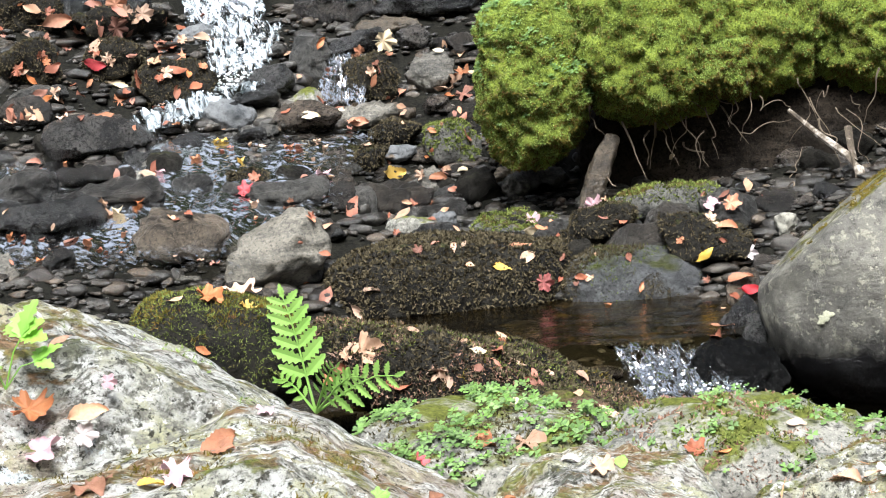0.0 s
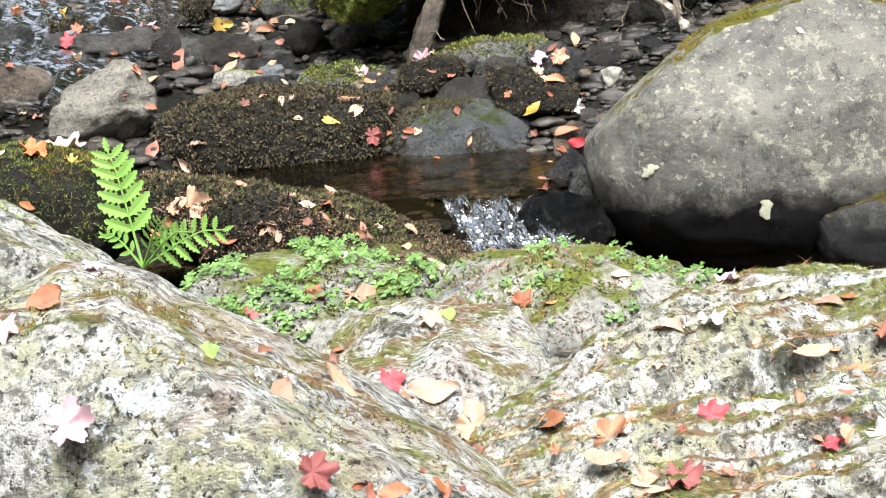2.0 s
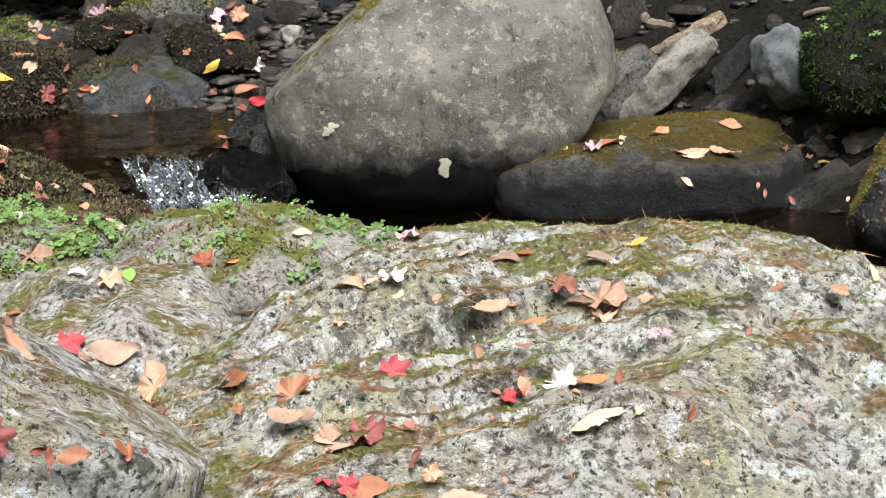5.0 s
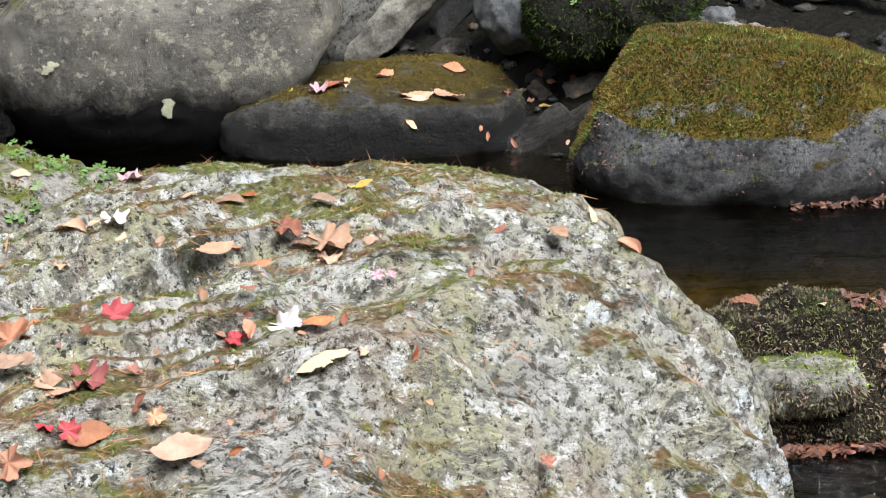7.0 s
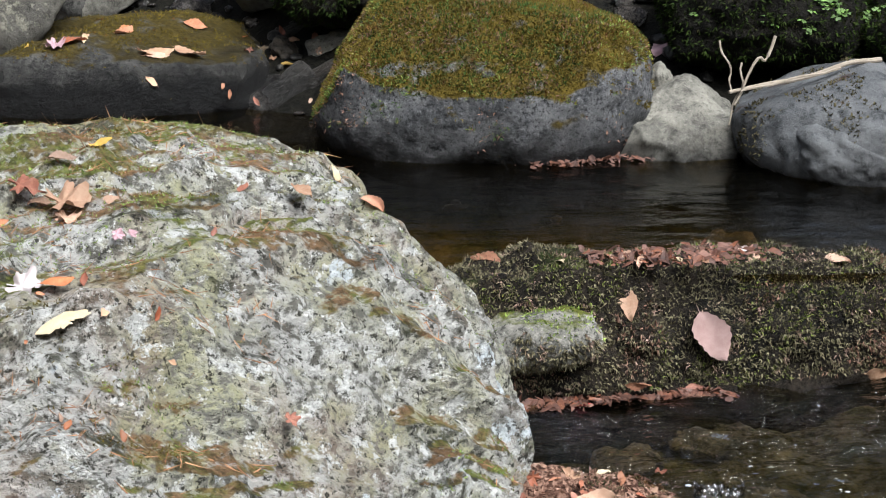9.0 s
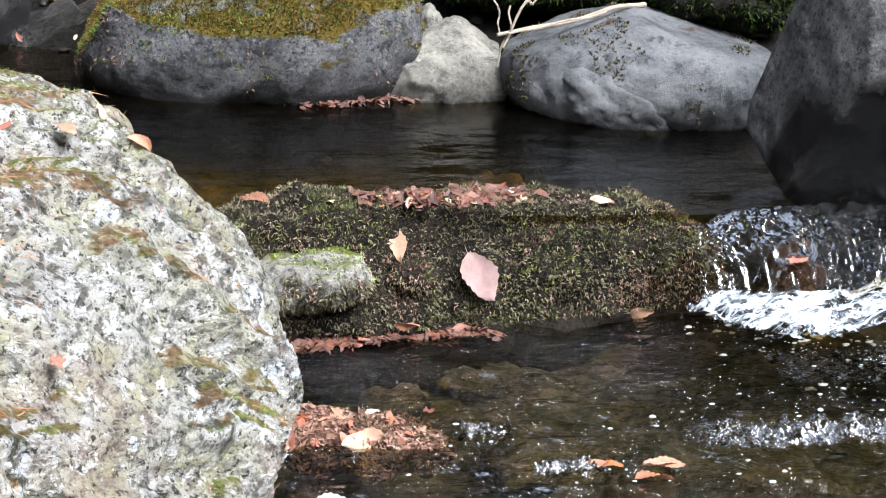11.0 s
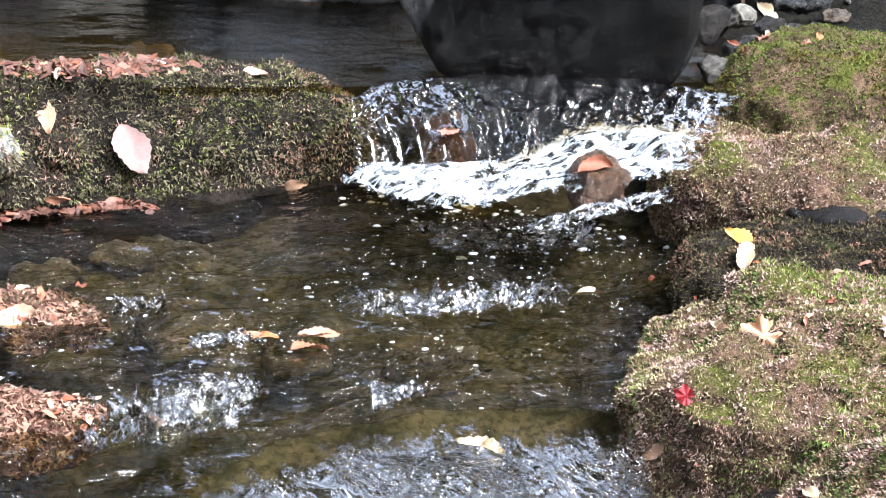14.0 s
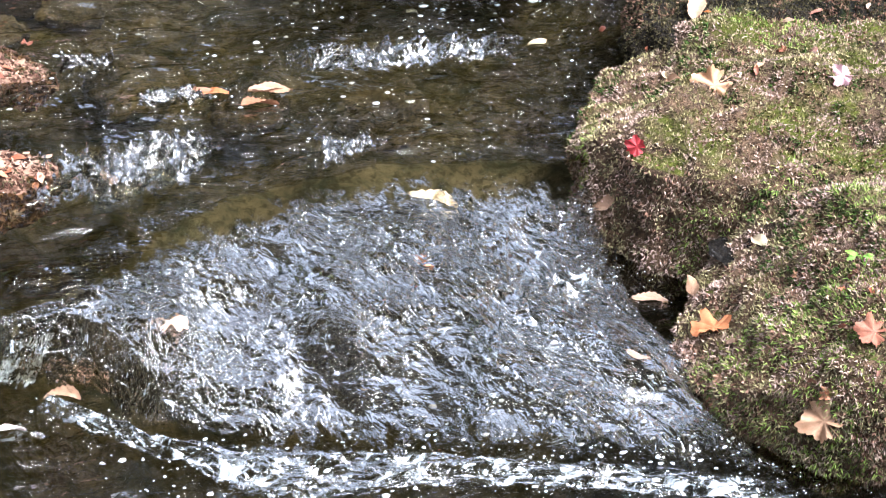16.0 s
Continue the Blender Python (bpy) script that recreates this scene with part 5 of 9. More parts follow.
tufts(island, 6000, 0.014, t_brown, 0.4, 55, 0.4, patch=0.68)
tufts(island, 9000, 0.013, t_rust, -0.2, 48, 0.5, patch=0.52, width=0.3, coarse=4.5)
tufts(dark_r, 6000, 0.014, t_brown, 0.4, 56, 0.4, patch=0.5)
tufts(dark_r, 9000, 0.012, t_olive, -0.1, 67, 0.6, patch=0.5, coarse=4.0)
tufts(island, 9000, 0.013, t_olive, 0.3, 68, 0.5, patch=0.52, coarse=4.0)
tufts(moss_b, 26000, 0.014, t_brown, 0.35, 57, 0.4)
tufts(moss_b, 26000, 0.014, t_brown, 0.25, 45, 0.5, patch=0.45)
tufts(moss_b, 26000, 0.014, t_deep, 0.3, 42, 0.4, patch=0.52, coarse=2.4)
tufts(moss_b, 12000, 0.013, t_rust, 0.25, 44, 0.4, patch=0.6)
tufts(moss_b, 9000, 0.015, t_green, 0.4, 43, 0.4, patch=0.66)
tufts(flat_b, 9000, 0.012, t_brown, 0.6, 58, 0.3, patch=0.5)
tufts(boulder, 9000, 0.014, t_brown, 0.9, 59, 0.4, patch=0.45)
for i, (r_, k_, m_) in enumerate([(bank_a, 26000, t_olive), (bank_b, 26000, t_mixed), (bank_c, 24000, t_dark), (bank_d, 42000, t_mixed), (bank_e, 30000, t_mixed)]):
    tufts(r_, int(k_ * 1.3), 0.0085, m_, -0.4, 70 + i, 0.8, width=0.24)
for i, r_ in enumerate((bank_b, bank_c, bank_d, bank_e)):
    tufts(r_, 14000, 0.009, t_rust, -0.6, 90 + i, 0.6, patch=0.55, width=0.35)
for i, r_ in enumerate((bank_b, bank_d, bank_e)):
    tufts(r_, 9000, 0.01, t_ledge, -0.9, 94 + i, 0.9, width=0.2, below=0.4)
    tufts(r_, 8000, 0.009, t_rust, -0.9, 98 + i, 0.9, width=0.26, below=0.5, patch=0.5, coarse=5.0)
tufts(bank_a, 16000, 0.012, t_brown, -0.4, 78, 0.5, patch=0.5, coarse=3.5)
tufts(bank_d, 24000, 0.012, t_green, -0.4, 76, 0.5, patch=0.66, coarse=3.0)
tufts(bank_e, 20000, 0.012, t_green, -0.4, 77, 0.5, patch=0.62, coarse=3.5)
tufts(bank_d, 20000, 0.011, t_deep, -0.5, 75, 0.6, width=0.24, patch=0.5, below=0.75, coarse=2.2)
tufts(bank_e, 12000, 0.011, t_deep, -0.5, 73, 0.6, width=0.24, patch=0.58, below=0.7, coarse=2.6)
tufts(near, 26000, 0.006, t_brown, 0.75, 80, 0.2, patch=0.62)
tufts(near, 26000, 0.006, t_green, 0.5, 81, 0.2, patch=0.62, coarse=4.0)
tufts(near, 18000, 0.026, t_needle, 0.7, 82, 1.2, name="needles", blades=1, patch=0.45, width=0.03, lie=True)
tufts(rock_r, 5000, 0.008, t_brown, 0.7, 83, 0.2, patch=0.66)
tufts(rock_l, 6000, 0.008, t_green, 0.6, 84, 0.2, patch=0.66)
tufts(grey_b, 7000, 0.012, t_dark, -0.2, 87, 0.4, patch=0.68, width=0.3)
tufts(moss_b, 3500, 0.01, t_rust, -0.4, 88, 0.4, patch=0.72, width=0.3)
tufts(isle_a, 2600, 0.014, t_rust, -0.2, 85, 0.4, width=0.4, lie=True)
tufts(isle_a, 2600, 0.01, t_dark, 0.0, 65, 0.4, patch=0.6, width=0.3)
tufts(isle_b, 2600, 0.014, t_rust, -0.2, 86, 0.4, width=0.4, lie=True)
tufts(isle_b, 2600, 0.01, t_dark, 0.0, 66, 0.4, patch=0.6, width=0.3)


# ---- fern, small plants, roots and twigs ----
def part(name, bm, material, parent, label=""):
    me = bpy.data.meshes.new(name)
    bm.to_mesh(me)
    bm.free()
    me.materials.append(material)
    ob = new(name, me)
    ob.parent = parent
    if label:
        ob["label"] = label
    return ob


def blade(bm, base, tip, width, up, lobes=0, droop=0.0):
    """A leaf blade from base to tip, with a folded midrib and, if asked, a toothed edge."""
    base, tip, up = Vector(base), Vector(tip), Vector(up)
    along_ = tip - base
    side = along_.cross(up).normalized()
    rows = []
    n = 7 if not lobes else lobes * 2 + 1
    for i in range(n + 1):
        s = i / n
        w = width * (math.sin(math.pi * min(1, s * 0.93 + 0.05)) ** 0.8)
        if lobes and i % 2:
            w *= 0.55
        c = base + along_ * s - up * (droop * s * s)
        rows.append([bm.verts.new(c - side * w + up * w * 0.25), bm.verts.new(c), bm.verts.new(c + side * w + up * w * 0.25)])
    for a, b in zip(rows, rows[1:]):
        for k in (0, 1):
            bm.faces.new((a[k], a[k + 1], b[k + 1], b[k]))


def tube(bm, pts, r0, r1, sides=6):
    pts = [Vector(p) for p in pts]
    rings = []
    for i, p in enumerate(pts):
        d = (pts[min(i + 1, len(pts) - 1)] - pts[max(i - 1, 0)]).normalized()
        a = d.orthogonal().normalized()
        b = d.cross(a)
        r = r0 + (r1 - r0) * i / (len(pts) - 1)
        rings.append([bm.verts.new(p + (a * math.cos(k * 2 * math.pi / sides) + b * math.sin(k * 2 * math.pi / sides)) * r) for k in range(sides)])
    for u, v in zip(rings, rings[1:]):
        for k in range(sides):
            bm.faces.new((u[k], u[(k + 1) % sides], v[(k + 1) % sides], v[k]))
    bm.faces.new(rings[0][::-1])
    bm.faces.new(rings[-1])


def wiggle(a, b, n, amp, seed):
    """A smoothly wandering line from a to b."""
    g = np.random.default_rng(seed)
    a, b = np.array(a), np.array(b)
    waves = [(g.uniform(0.4, 1.8), g.uniform(0, 6.28), g.standard_normal(3)) for _ in range(4)]
    out = []
    for i in range(2 * n + 1):
        s = i / (2 * n)
        off = sum(w * math.sin(f * 6.28 * s + p) / f for f, p, w in waves)
        out.append(tuple(a + (b - a) * s + off * amp * math.sin(math.pi * min(1, s * 1.1 + 0.08))))
    return out


def fern(root, fronds):
    thing = tagged(new("fern"), "young bright green fern growing from a crack between rocks", "fern")
    thing.location = root
    for tip, width, count in fronds:
        tip = Vector(tip) - Vector(root)
        bm = bmesh.new()
        mid = tip * 0.5 + Vector((0, 0, 0.012))
        pts = [Vector((0, 0, 0)), mid * 0.5, mid, (mid + tip) * 0.5 + Vector((0, 0, 0.006)), tip]
        tube(bm, pts, 0.0022, 0.0008, 5)
        frond = part("stem", bm, m_fern, thing)
        side = tip.cross(Vector((0.15, -1, 0.1))).normalized()
        face = side.cross(tip).normalized()
        for i in range(count):
            s = 0.25 + 0.75 * i / count
            p = tip * s + Vector((0, 0, 0.016 * math.sin(math.pi * s)))
            ln = width * (1.0 - 0.5 * s) * (0.9 + 0.2 * ((i * 37) % 10) / 10)
            for sg in (-1, 1):
                bm = bmesh.new()
                blade(bm, p, p + side * sg * ln * 0.8 + tip.normalized() * ln * 0.65 + Vector((0, 0, -0.15 * ln)), ln * 0.24, face, lobes=5)
                part("leaflet", bm, m_fern, frond)
        bm = bmesh.new()
        blade(bm, tip * 0.97, tip * 1.1, width * 0.1, face, lobes=4)
        part("leaflet", bm, m_fern, frond)
    return thing


fern((-1.231, 2.176, 0.935), [((-1.262, 2.17, 1.098), 0.056, 7), ((-1.085, 2.14, 0.992), 0.042, 6), ((-1.11, 2.09, 1.0), 0.03, 7), ((-1.15, 2.1, 1.012), 0.026, 6), ((-1.275, 2.155, 0.985), 0.022, 5)])


def sapling(root, leaves, label, material):
    thing = tagged(new("seedling"), label, "plant")
    thing.location = root
    for tip, width, lobes in leaves:
        tip = Vector(tip) - Vector(root)
        bm = bmesh.new()
        tube(bm, [Vector((0, 0, 0)), tip * 0.3 + Vector((0, 0, 0.01)), tip * 0.55], 0.0012, 0.0008, 5)
        part("stem", bm, material, thing)
        bm = bmesh.new()
        c = tip * 0.55
        d = (tip - c)
        up = Vector((0, -0.6, 0.8))
        side = d.cross(up).normalized() * d.length
        for k in lobes:
            a = radians(k)
            blade(bm, c, c + (d * math.cos(a) + side * math.sin(a)) * (1.0 if abs(k) < 30 else 0.75), width * 0.35, up, lobes=4, droop=0.01)
        part("leaf", bm, material, thing)
    return thing


sapling((-1.44, 1.793, 1.046), [((-1.404, 1.822, 1.158), 0.045, (-70, -35, 0, 35, 70)), ((-1.445, 1.764, 1.086), 0.04, (-60, 0, 60)), ((-1.373, 1.82, 1.102), 0.03, (-50, 0, 50))],
        "maple seedling with bright green lobed leaves beside a rock", LEAF["green"])
sapling((2.083, 2.295, -0.132), [((2.057, 2.32, -0.107), 0.02, (-60, 0, 60)), ((2.09, 2.29, -0.101), 0.02, (-60, 0, 60))], "tiny green seedling in moss", LEAF["green"])
sapling((-3.157, 8.535, 1.099), [((-3.137, 8.542, 1.187), 0.03, (-60, 0, 60)), ((-3.191, 8.522, 1.157), 0.03, (-60, 0, 60))], "tiny pale green seedling in the moss bank", m_clover)
sapling((-0.492, 2.706, 0.665), [((-0.496, 2.705, 0.688), 0.012, (-60, 0, 60)), ((-0.486, 2.707, 0.678), 0.012, (0,))], "tiny green seedling on a boulder", LEAF["green"])


def clover_bed(name, count, host, label, size, seed, box=None):
    """Three-leaved sorrel plants over a host's top, one mesh."""
    g = np.random.default_rng(seed)
    co = bake(host)
    tri = ball_faces(host)
    a, b, c = co[tri[:, 0]], co[tri[:, 1]], co[tri[:, 2]]
    n = np.cross(b - a, c - a)
    area = np.linalg.norm(n, axis=1)
    nz = n[:, 2] / np.maximum(area, 1e-12)
    mid = (a + b + c) / 3
    w = area * (nz > 0.25) * (fbm(mid, 9, 2, seed) > 0.0)
    if box:
        w = w * (mid[:, 0] > box[0]) * (mid[:, 0] < box[1])
    pick = g.choice(len(tri), count, p=w / w.sum())
    pos = mid[pick] + g.standard_normal((count, 3)) * 0.006
    verts, faces = [], []
    for p in pos:
        h = g.uniform(0.005, 0.03)
        t0 = g.uniform(0, 6.28)
        s = size * g.uniform(0.6, 1.2)
        tilt = g.uniform(-0.3, 0.3, 2)
        for k in range(3):
            ang = t0 + k * 2.094
            base = len(verts)
            for r, o, dz in ((0, 0, 0), (0.6, -0.5, 0.12), (1.0, -0.42, 0.05), (0.85, 0, -0.02), (1.0, 0.42, 0.05), (0.6, 0.5, 0.12)):
                x, y = r * s * math.cos(ang) - o * s * math.sin(ang), r * s * math.sin(ang) + o * s * math.cos(ang)
                verts.append((p[0] + x, p[1] + y, p[2] + h + dz * s + x * tilt[0] + y * tilt[1] + 0.4 * y))
            faces.append(tuple(range(base, base + 6)))
    ob = mesh_object(name, verts, faces, m_clover, smooth=False)
    return tagged(ob, label, "plants", "", "stuff")


tufts(lich, 7000, 0.012, t_olive, 0.2, 60, 0.4, patch=0.5, width=0.3)
tufts(lich, 5000, 0.012, t_rust, 0.0, 61, 0.4, patch=0.6, width=0.3)
tufts(shelf, 6000, 0.012, t_dark, 0.0, 62, 0.4, patch=0.5, width=0.3)
clover_bed("wood_sorrel", 620, shelf, "bed of small green sorrel leaves on the shelf", 0.015, 5)
clover_bed("wood_sorrel_patch", 140, lich, "patches of small green sorrel leaves on a lichened rock", 0.014, 6)
clover_bed("leafy_plants", 1100, bank_parts[0], "small leafy green plants hanging from the moss bank", 0.014, 7)


def stick(name, pts, r0, r1, material, label, category="stick", twigs=()):
    thing = tagged(new(name), label, category)
    bm = bmesh.new()
    tube(bm, pts, r0, r1, 8)
    stem = part("stem", bm, material, thing)
    for tp, a, b in twigs:
        bm = bmesh.new()
        tube(bm, tp, a, b, 5)
        part("twig", bm, material, thing)
    return thing


stick("birch_branch", [(-2.258, 8.867, 0.987), (-2.137, 8.846, 0.88), (-1.969, 8.782, 0.758), (-1.911, 8.744, 0.692), (-1.883, 8.698, 0.575)], 0.012, 0.03, m_birch, "white birch branch leaning out of the bank",
      twigs=[([(-1.982, 8.882, 0.886), (-1.964, 8.834, 0.794), (-1.94, 8.788, 0.729)], 0.02, 0.016)])
ROOTS = [((-3.026, 8.635, 1), (-2.915, 8.621, 0.71)), ((-2.652, 8.809, 1.032), (-2.622, 8.871, 0.77)), ((-2.434, 8.872, 1.081), (-2.516, 8.901, 0.85)), ((-2.78, 8.875, 0.869), (-2.684, 8.904, 0.734)),
         ((-2.513, 8.902, 0.892), (-2.261, 8.918, 0.937)), ((-2.383, 8.783, 1.069), (-2.244, 8.87, 0.999)), ((-2.596, 8.878, 1.024), (-2.491, 8.96, 0.83)), ((-2.283, 8.912, 0.614), (-2.242, 9.026, 0.795)),
         ((-2.291, 8.703, 0.527), (-1.982, 8.779, 0.558)), ((-2.289, 8.6, 0.566), (-2.232, 8.719, 0.645)), ((-1.889, 9.106, 0.879), (-1.666, 9.048, 0.691)), ((-1.669, 9.149, 0.972), (-1.462, 9.083, 0.799)),
         ((-1.543, 9.171, 0.825), (-1.281, 9.211, 0.737)), ((-1.483, 9.181, 0.957), (-1.436, 9.087, 0.784)), ((-3.143, 8.54, 1.111), (-3.097, 8.61, 0.91)), ((-2.885, 8.736, 0.998), (-2.962, 8.816, 0.744)),
         ((-3.025, 8.476, 0.698), (-3.203, 8.625, 0.776)), ((-2.049, 8.969, 0.979), (-1.854, 9.011, 0.773))]
root_rng = np.random.default_rng(77)
for _ in range(34):
    x_ = root_rng.uniform(-3.0, -1.2)
    y_ = 8.62 + 0.28 * (x_ + 3.0) + root_rng.uniform(0, 0.12)
    z_ = root_rng.uniform(0.9, 1.15)
    ROOTS.append(((x_, y_, z_), (x_ + root_rng.uniform(-0.14, 0.14), y_ + root_rng.uniform(-0.02, 0.1), z_ - root_rng.uniform(0.08, 0.3))))
for i, (a_, b_) in enumerate(ROOTS):
    bm_ = bmesh.new()
    tube(bm_, wiggle(a_, b_, 9, 0.012, i + 3), 0.0035 if i % 3 else 0.006, 0.0012, 5)
    me_ = bpy.data.meshes.new("root")
    bm_.to_mesh(me_)
    bm_.free()
    me_.materials.append(m_root)
    tagged(new("root", me_), "thin bare root hanging from the undercut bank", "root", "roots under the bank")
stick("dead_branch", wiggle((-0.699, 8.268, 0.556), (-0.411, 8.062, 0.506), 6, 0.01, 41), 0.03, 0.022, m_root, "dark rotten branch lying on the bank")
stick("dead_branch", wiggle((2.088, 5.838, 0.321), (1.537, 5.645, 0.254), 8, 0.012, 42), 0.009, 0.006, m_twig, "bare grey branch with twigs lying over the boulders",
      twigs=[(wiggle((1.691, 5.705, 0.43), (1.556, 5.639, 0.214), 6, 0.012, 43), 0.006, 0.004), (wiggle((1.928, 5.735, 0.313), (1.571, 5.635, 0.26), 6, 0.01, 44), 0.005, 0.003),
             (wiggle((1.588, 5.682, 0.342), (1.543, 5.643, 0.149), 5, 0.01, 45), 0.004, 0.003), (wiggle((1.527, 5.751, 0.401), (1.55, 5.662, 0.255), 5, 0.01, 46), 0.004, 0.003)])
stick("dead_branch", wiggle((0.963, 7.173, 0.522), (1.519, 6.953, 0.501), 7, 0.02, 47), 0.03, 0.022, m_root, "crooked grey branch across the dark bank")
stick("dead_branch", wiggle((3.411, 5.465, 0.235), (3.879, 5.268, 0.295), 6, 0.01, 48), 0.02, 0.02, m_wet, "black wet branch over the stones")
stick("dead_branch", wiggle((0.129, 7.646, 0.577), (0.393, 7.462, 0.588), 5, 0.008, 49), 0.012, 0.01, m_root, "short dark branch on the bank")
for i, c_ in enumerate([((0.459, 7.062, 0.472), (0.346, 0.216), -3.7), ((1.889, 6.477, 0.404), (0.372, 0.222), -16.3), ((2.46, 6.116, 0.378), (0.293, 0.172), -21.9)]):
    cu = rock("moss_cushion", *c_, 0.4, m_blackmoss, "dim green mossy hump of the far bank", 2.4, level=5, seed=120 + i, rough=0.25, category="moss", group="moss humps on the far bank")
    tufts(cu, 9000, 0.02, t_shade, -0.9, 130 + i, 0.5)
    clover_bed("bank_plants", (70, 420, 60)[i], cu, "small leafy plants on the far bank", 0.018, 140 + i)


# ---- foam flecks on the water ----
def flecks(name, count, path, spread, s0, s1, label, seed, flat=0.35):
    g = np.random.default_rng(seed)
    v, faces = ball(1)
    faces = np.array(faces)
    c = along(path, g.random(count) ** 0.8)
    c = c + g.standard_normal((count, 3)) * np.array((spread, spread, 0.0))
    s = s0 * (s1 / s0) ** (g.random((count, 1, 1)) ** 2.2) * np.array((1.3, 0.9, flat))
    pts = v[None] * s * (1 + 0.3 * g.standard_normal((count, len(v), 1))) + c[:, None]
    idx = faces[None] + (np.arange(count) * len(v))[:, None, None]
    ob = mesh_object(name, pts.reshape(-1, 3), idx.reshape(-1, 3).tolist(), m_foam)
    return tagged(ob, label, "foam", "", "stuff")


def debris(name, count, path, spread, s0, s1, material, label, seed):
    """Torn, curled bits of leaf scattered along a line: one mesh of thin uneven chips."""
    g = np.random.default_rng(seed)
    c = along(path, g.random(count)) + g.standard_normal((count, 3)) * np.array((spread, spread, 0.002))
    size = s0 * (s1 * 1.7 / s0) ** (g.random(count) ** 1.5)
    ang = np.linspace(0, 2 * math.pi, 7)[:-1]
    r = g.uniform(0.45, 1.25, (count, 6)) * size[:, None]
    turn = g.uniform(0, 6.28, (count, 1))
    x, y = r * np.cos(ang) * 1.6, r * np.sin(ang) * 0.8
    tilt, lean, curl = g.normal(0.25, 0.35, (count, 1)), g.normal(0, 0.35, (count, 1)), g.normal(0, 0.5, (count, 1))
    ring = np.stack([x * np.cos(turn) - y * np.sin(turn), x * np.sin(turn) + y * np.cos(turn), 0 * x], -1)
    ring[..., 2] = tilt * ring[..., 1] + lean * ring[..., 0] + curl * np.abs(y) + 0.3 * size[:, None]
    hub = np.zeros((count, 1, 3))
    hub[..., 2] = 0.35 * size[:, None]
    pts = np.concatenate([hub, ring], 1) + c[:, None]
    fan = np.array([(0, 1 + k, 1 + (k + 1) % 6) for k in range(6)])
    idx = fan[None] + (np.arange(count) * 7)[:, None, None]
    ob = mesh_object(name, pts.reshape(-1, 3), idx.reshape(-1, 3).tolist(), material, smooth=False)
    return tagged(ob, label, "leaf debris", "", "stuff")


debris("waterline_debris", 320, [(0.924, 5.733, 0.006), (1.155, 5.793, 0.006), (1.611, 5.87, 0.006)], 0.025, 0.002, 0.009, m_debris, "rusty bits of leaf along the waterline of the boulders", 71)
debris("waterline_debris_pale", 140, [(0.92, 5.71, 0.008), (1.15, 5.769, 0.008), (1.608, 5.861, 0.008)], 0.015, 0.002, 0.008, m_debris, "brown bits of leaf along the waterline of the boulders", 72)
debris("waterline_debris_boulder", 280, [(1.816, 5.511, 0.006), (2.019, 5.553, 0.006), (2.249, 5.649, 0.006), (2.517, 5.766, 0.006)], 0.03, 0.002, 0.009, m_debris, "rusty bits of leaf at the foot of the grey boulder", 73)
debris("waterline_debris_ledge", 1500, [(0.641, 4.304, -0.272), (0.88, 4.363, -0.272), (1.065, 4.396, -0.272), (1.244, 4.389, -0.272)], 0.02, 0.0015, 0.009, m_debris, "rusty bits of leaf at the foot of the ledge", 74)
debris("ledge_top_debris", 420, [(0.895, 4.512, 0.055), (1.065, 4.475, 0.067), (1.302, 4.412, 0.094)], 0.045, 0.002, 0.009, m_debris, "bits of leaf caught on top of the ledge", 75)
flecks("foam_flecks", 460, [(1.872, 4.456, -0.275), (2.051, 4.13, -0.275), (2.367, 4.093, -0.275), (2.731, 4.273, -0.275)], 0.11, 0.002, 0.011, "white foam flecks drifting below the fall", 61)
flecks("foam_flecks_pool", 80, [(1.572, 4.535, -0.276), (1.618, 4.027, -0.276), (1.198, 3.605, -0.276), (2.14, 3.807, -0.276)], 0.22, 0.002, 0.008, "bubbles on the brown water", 62)
flecks("foam_flecks_low", 700, [(1.694, 2.769, -0.39), (1.517, 2.579, -0.43), (1.818, 2.31, -0.45), (0.841, 2.454, -0.455)], 0.13, 0.0012, 0.006, "white foam flecks below the cascade", 63, 0.6)
flecks("foam_flecks_fall", 500, [(-5.62, 9.514, 1.628), (-5.512, 9.23, 1.434), (-5.472, 9.02, 1.329), (-5.664, 8.663, 1.239)], 0.06, 0.003, 0.012, "white spray of the waterfall", 64, 0.8)
flecks("foam_flecks_spill", 60, [(-2.197, 6.435, 0.209), (-2.08, 6.264, 0.157), (-1.879, 6.223, 0.143)], 0.06, 0.002, 0.009, "spray of the small spill", 65, 0.8)

# ---- fallen leaves and lichen crusts ----
LEAF_MESH = {}
LEAF_NAME = {"lichen": "pale", "blush": "pale pinkish", "tan": "dry tan", "orange": "orange-brown", "rust": "rust-brown", "red": "bright red", "maroon": "dark maroon", "pink": "faded pink", "white": "pale whitish",
             "cream": "cream-coloured", "yellow": "yellow", "green": "fresh green"}


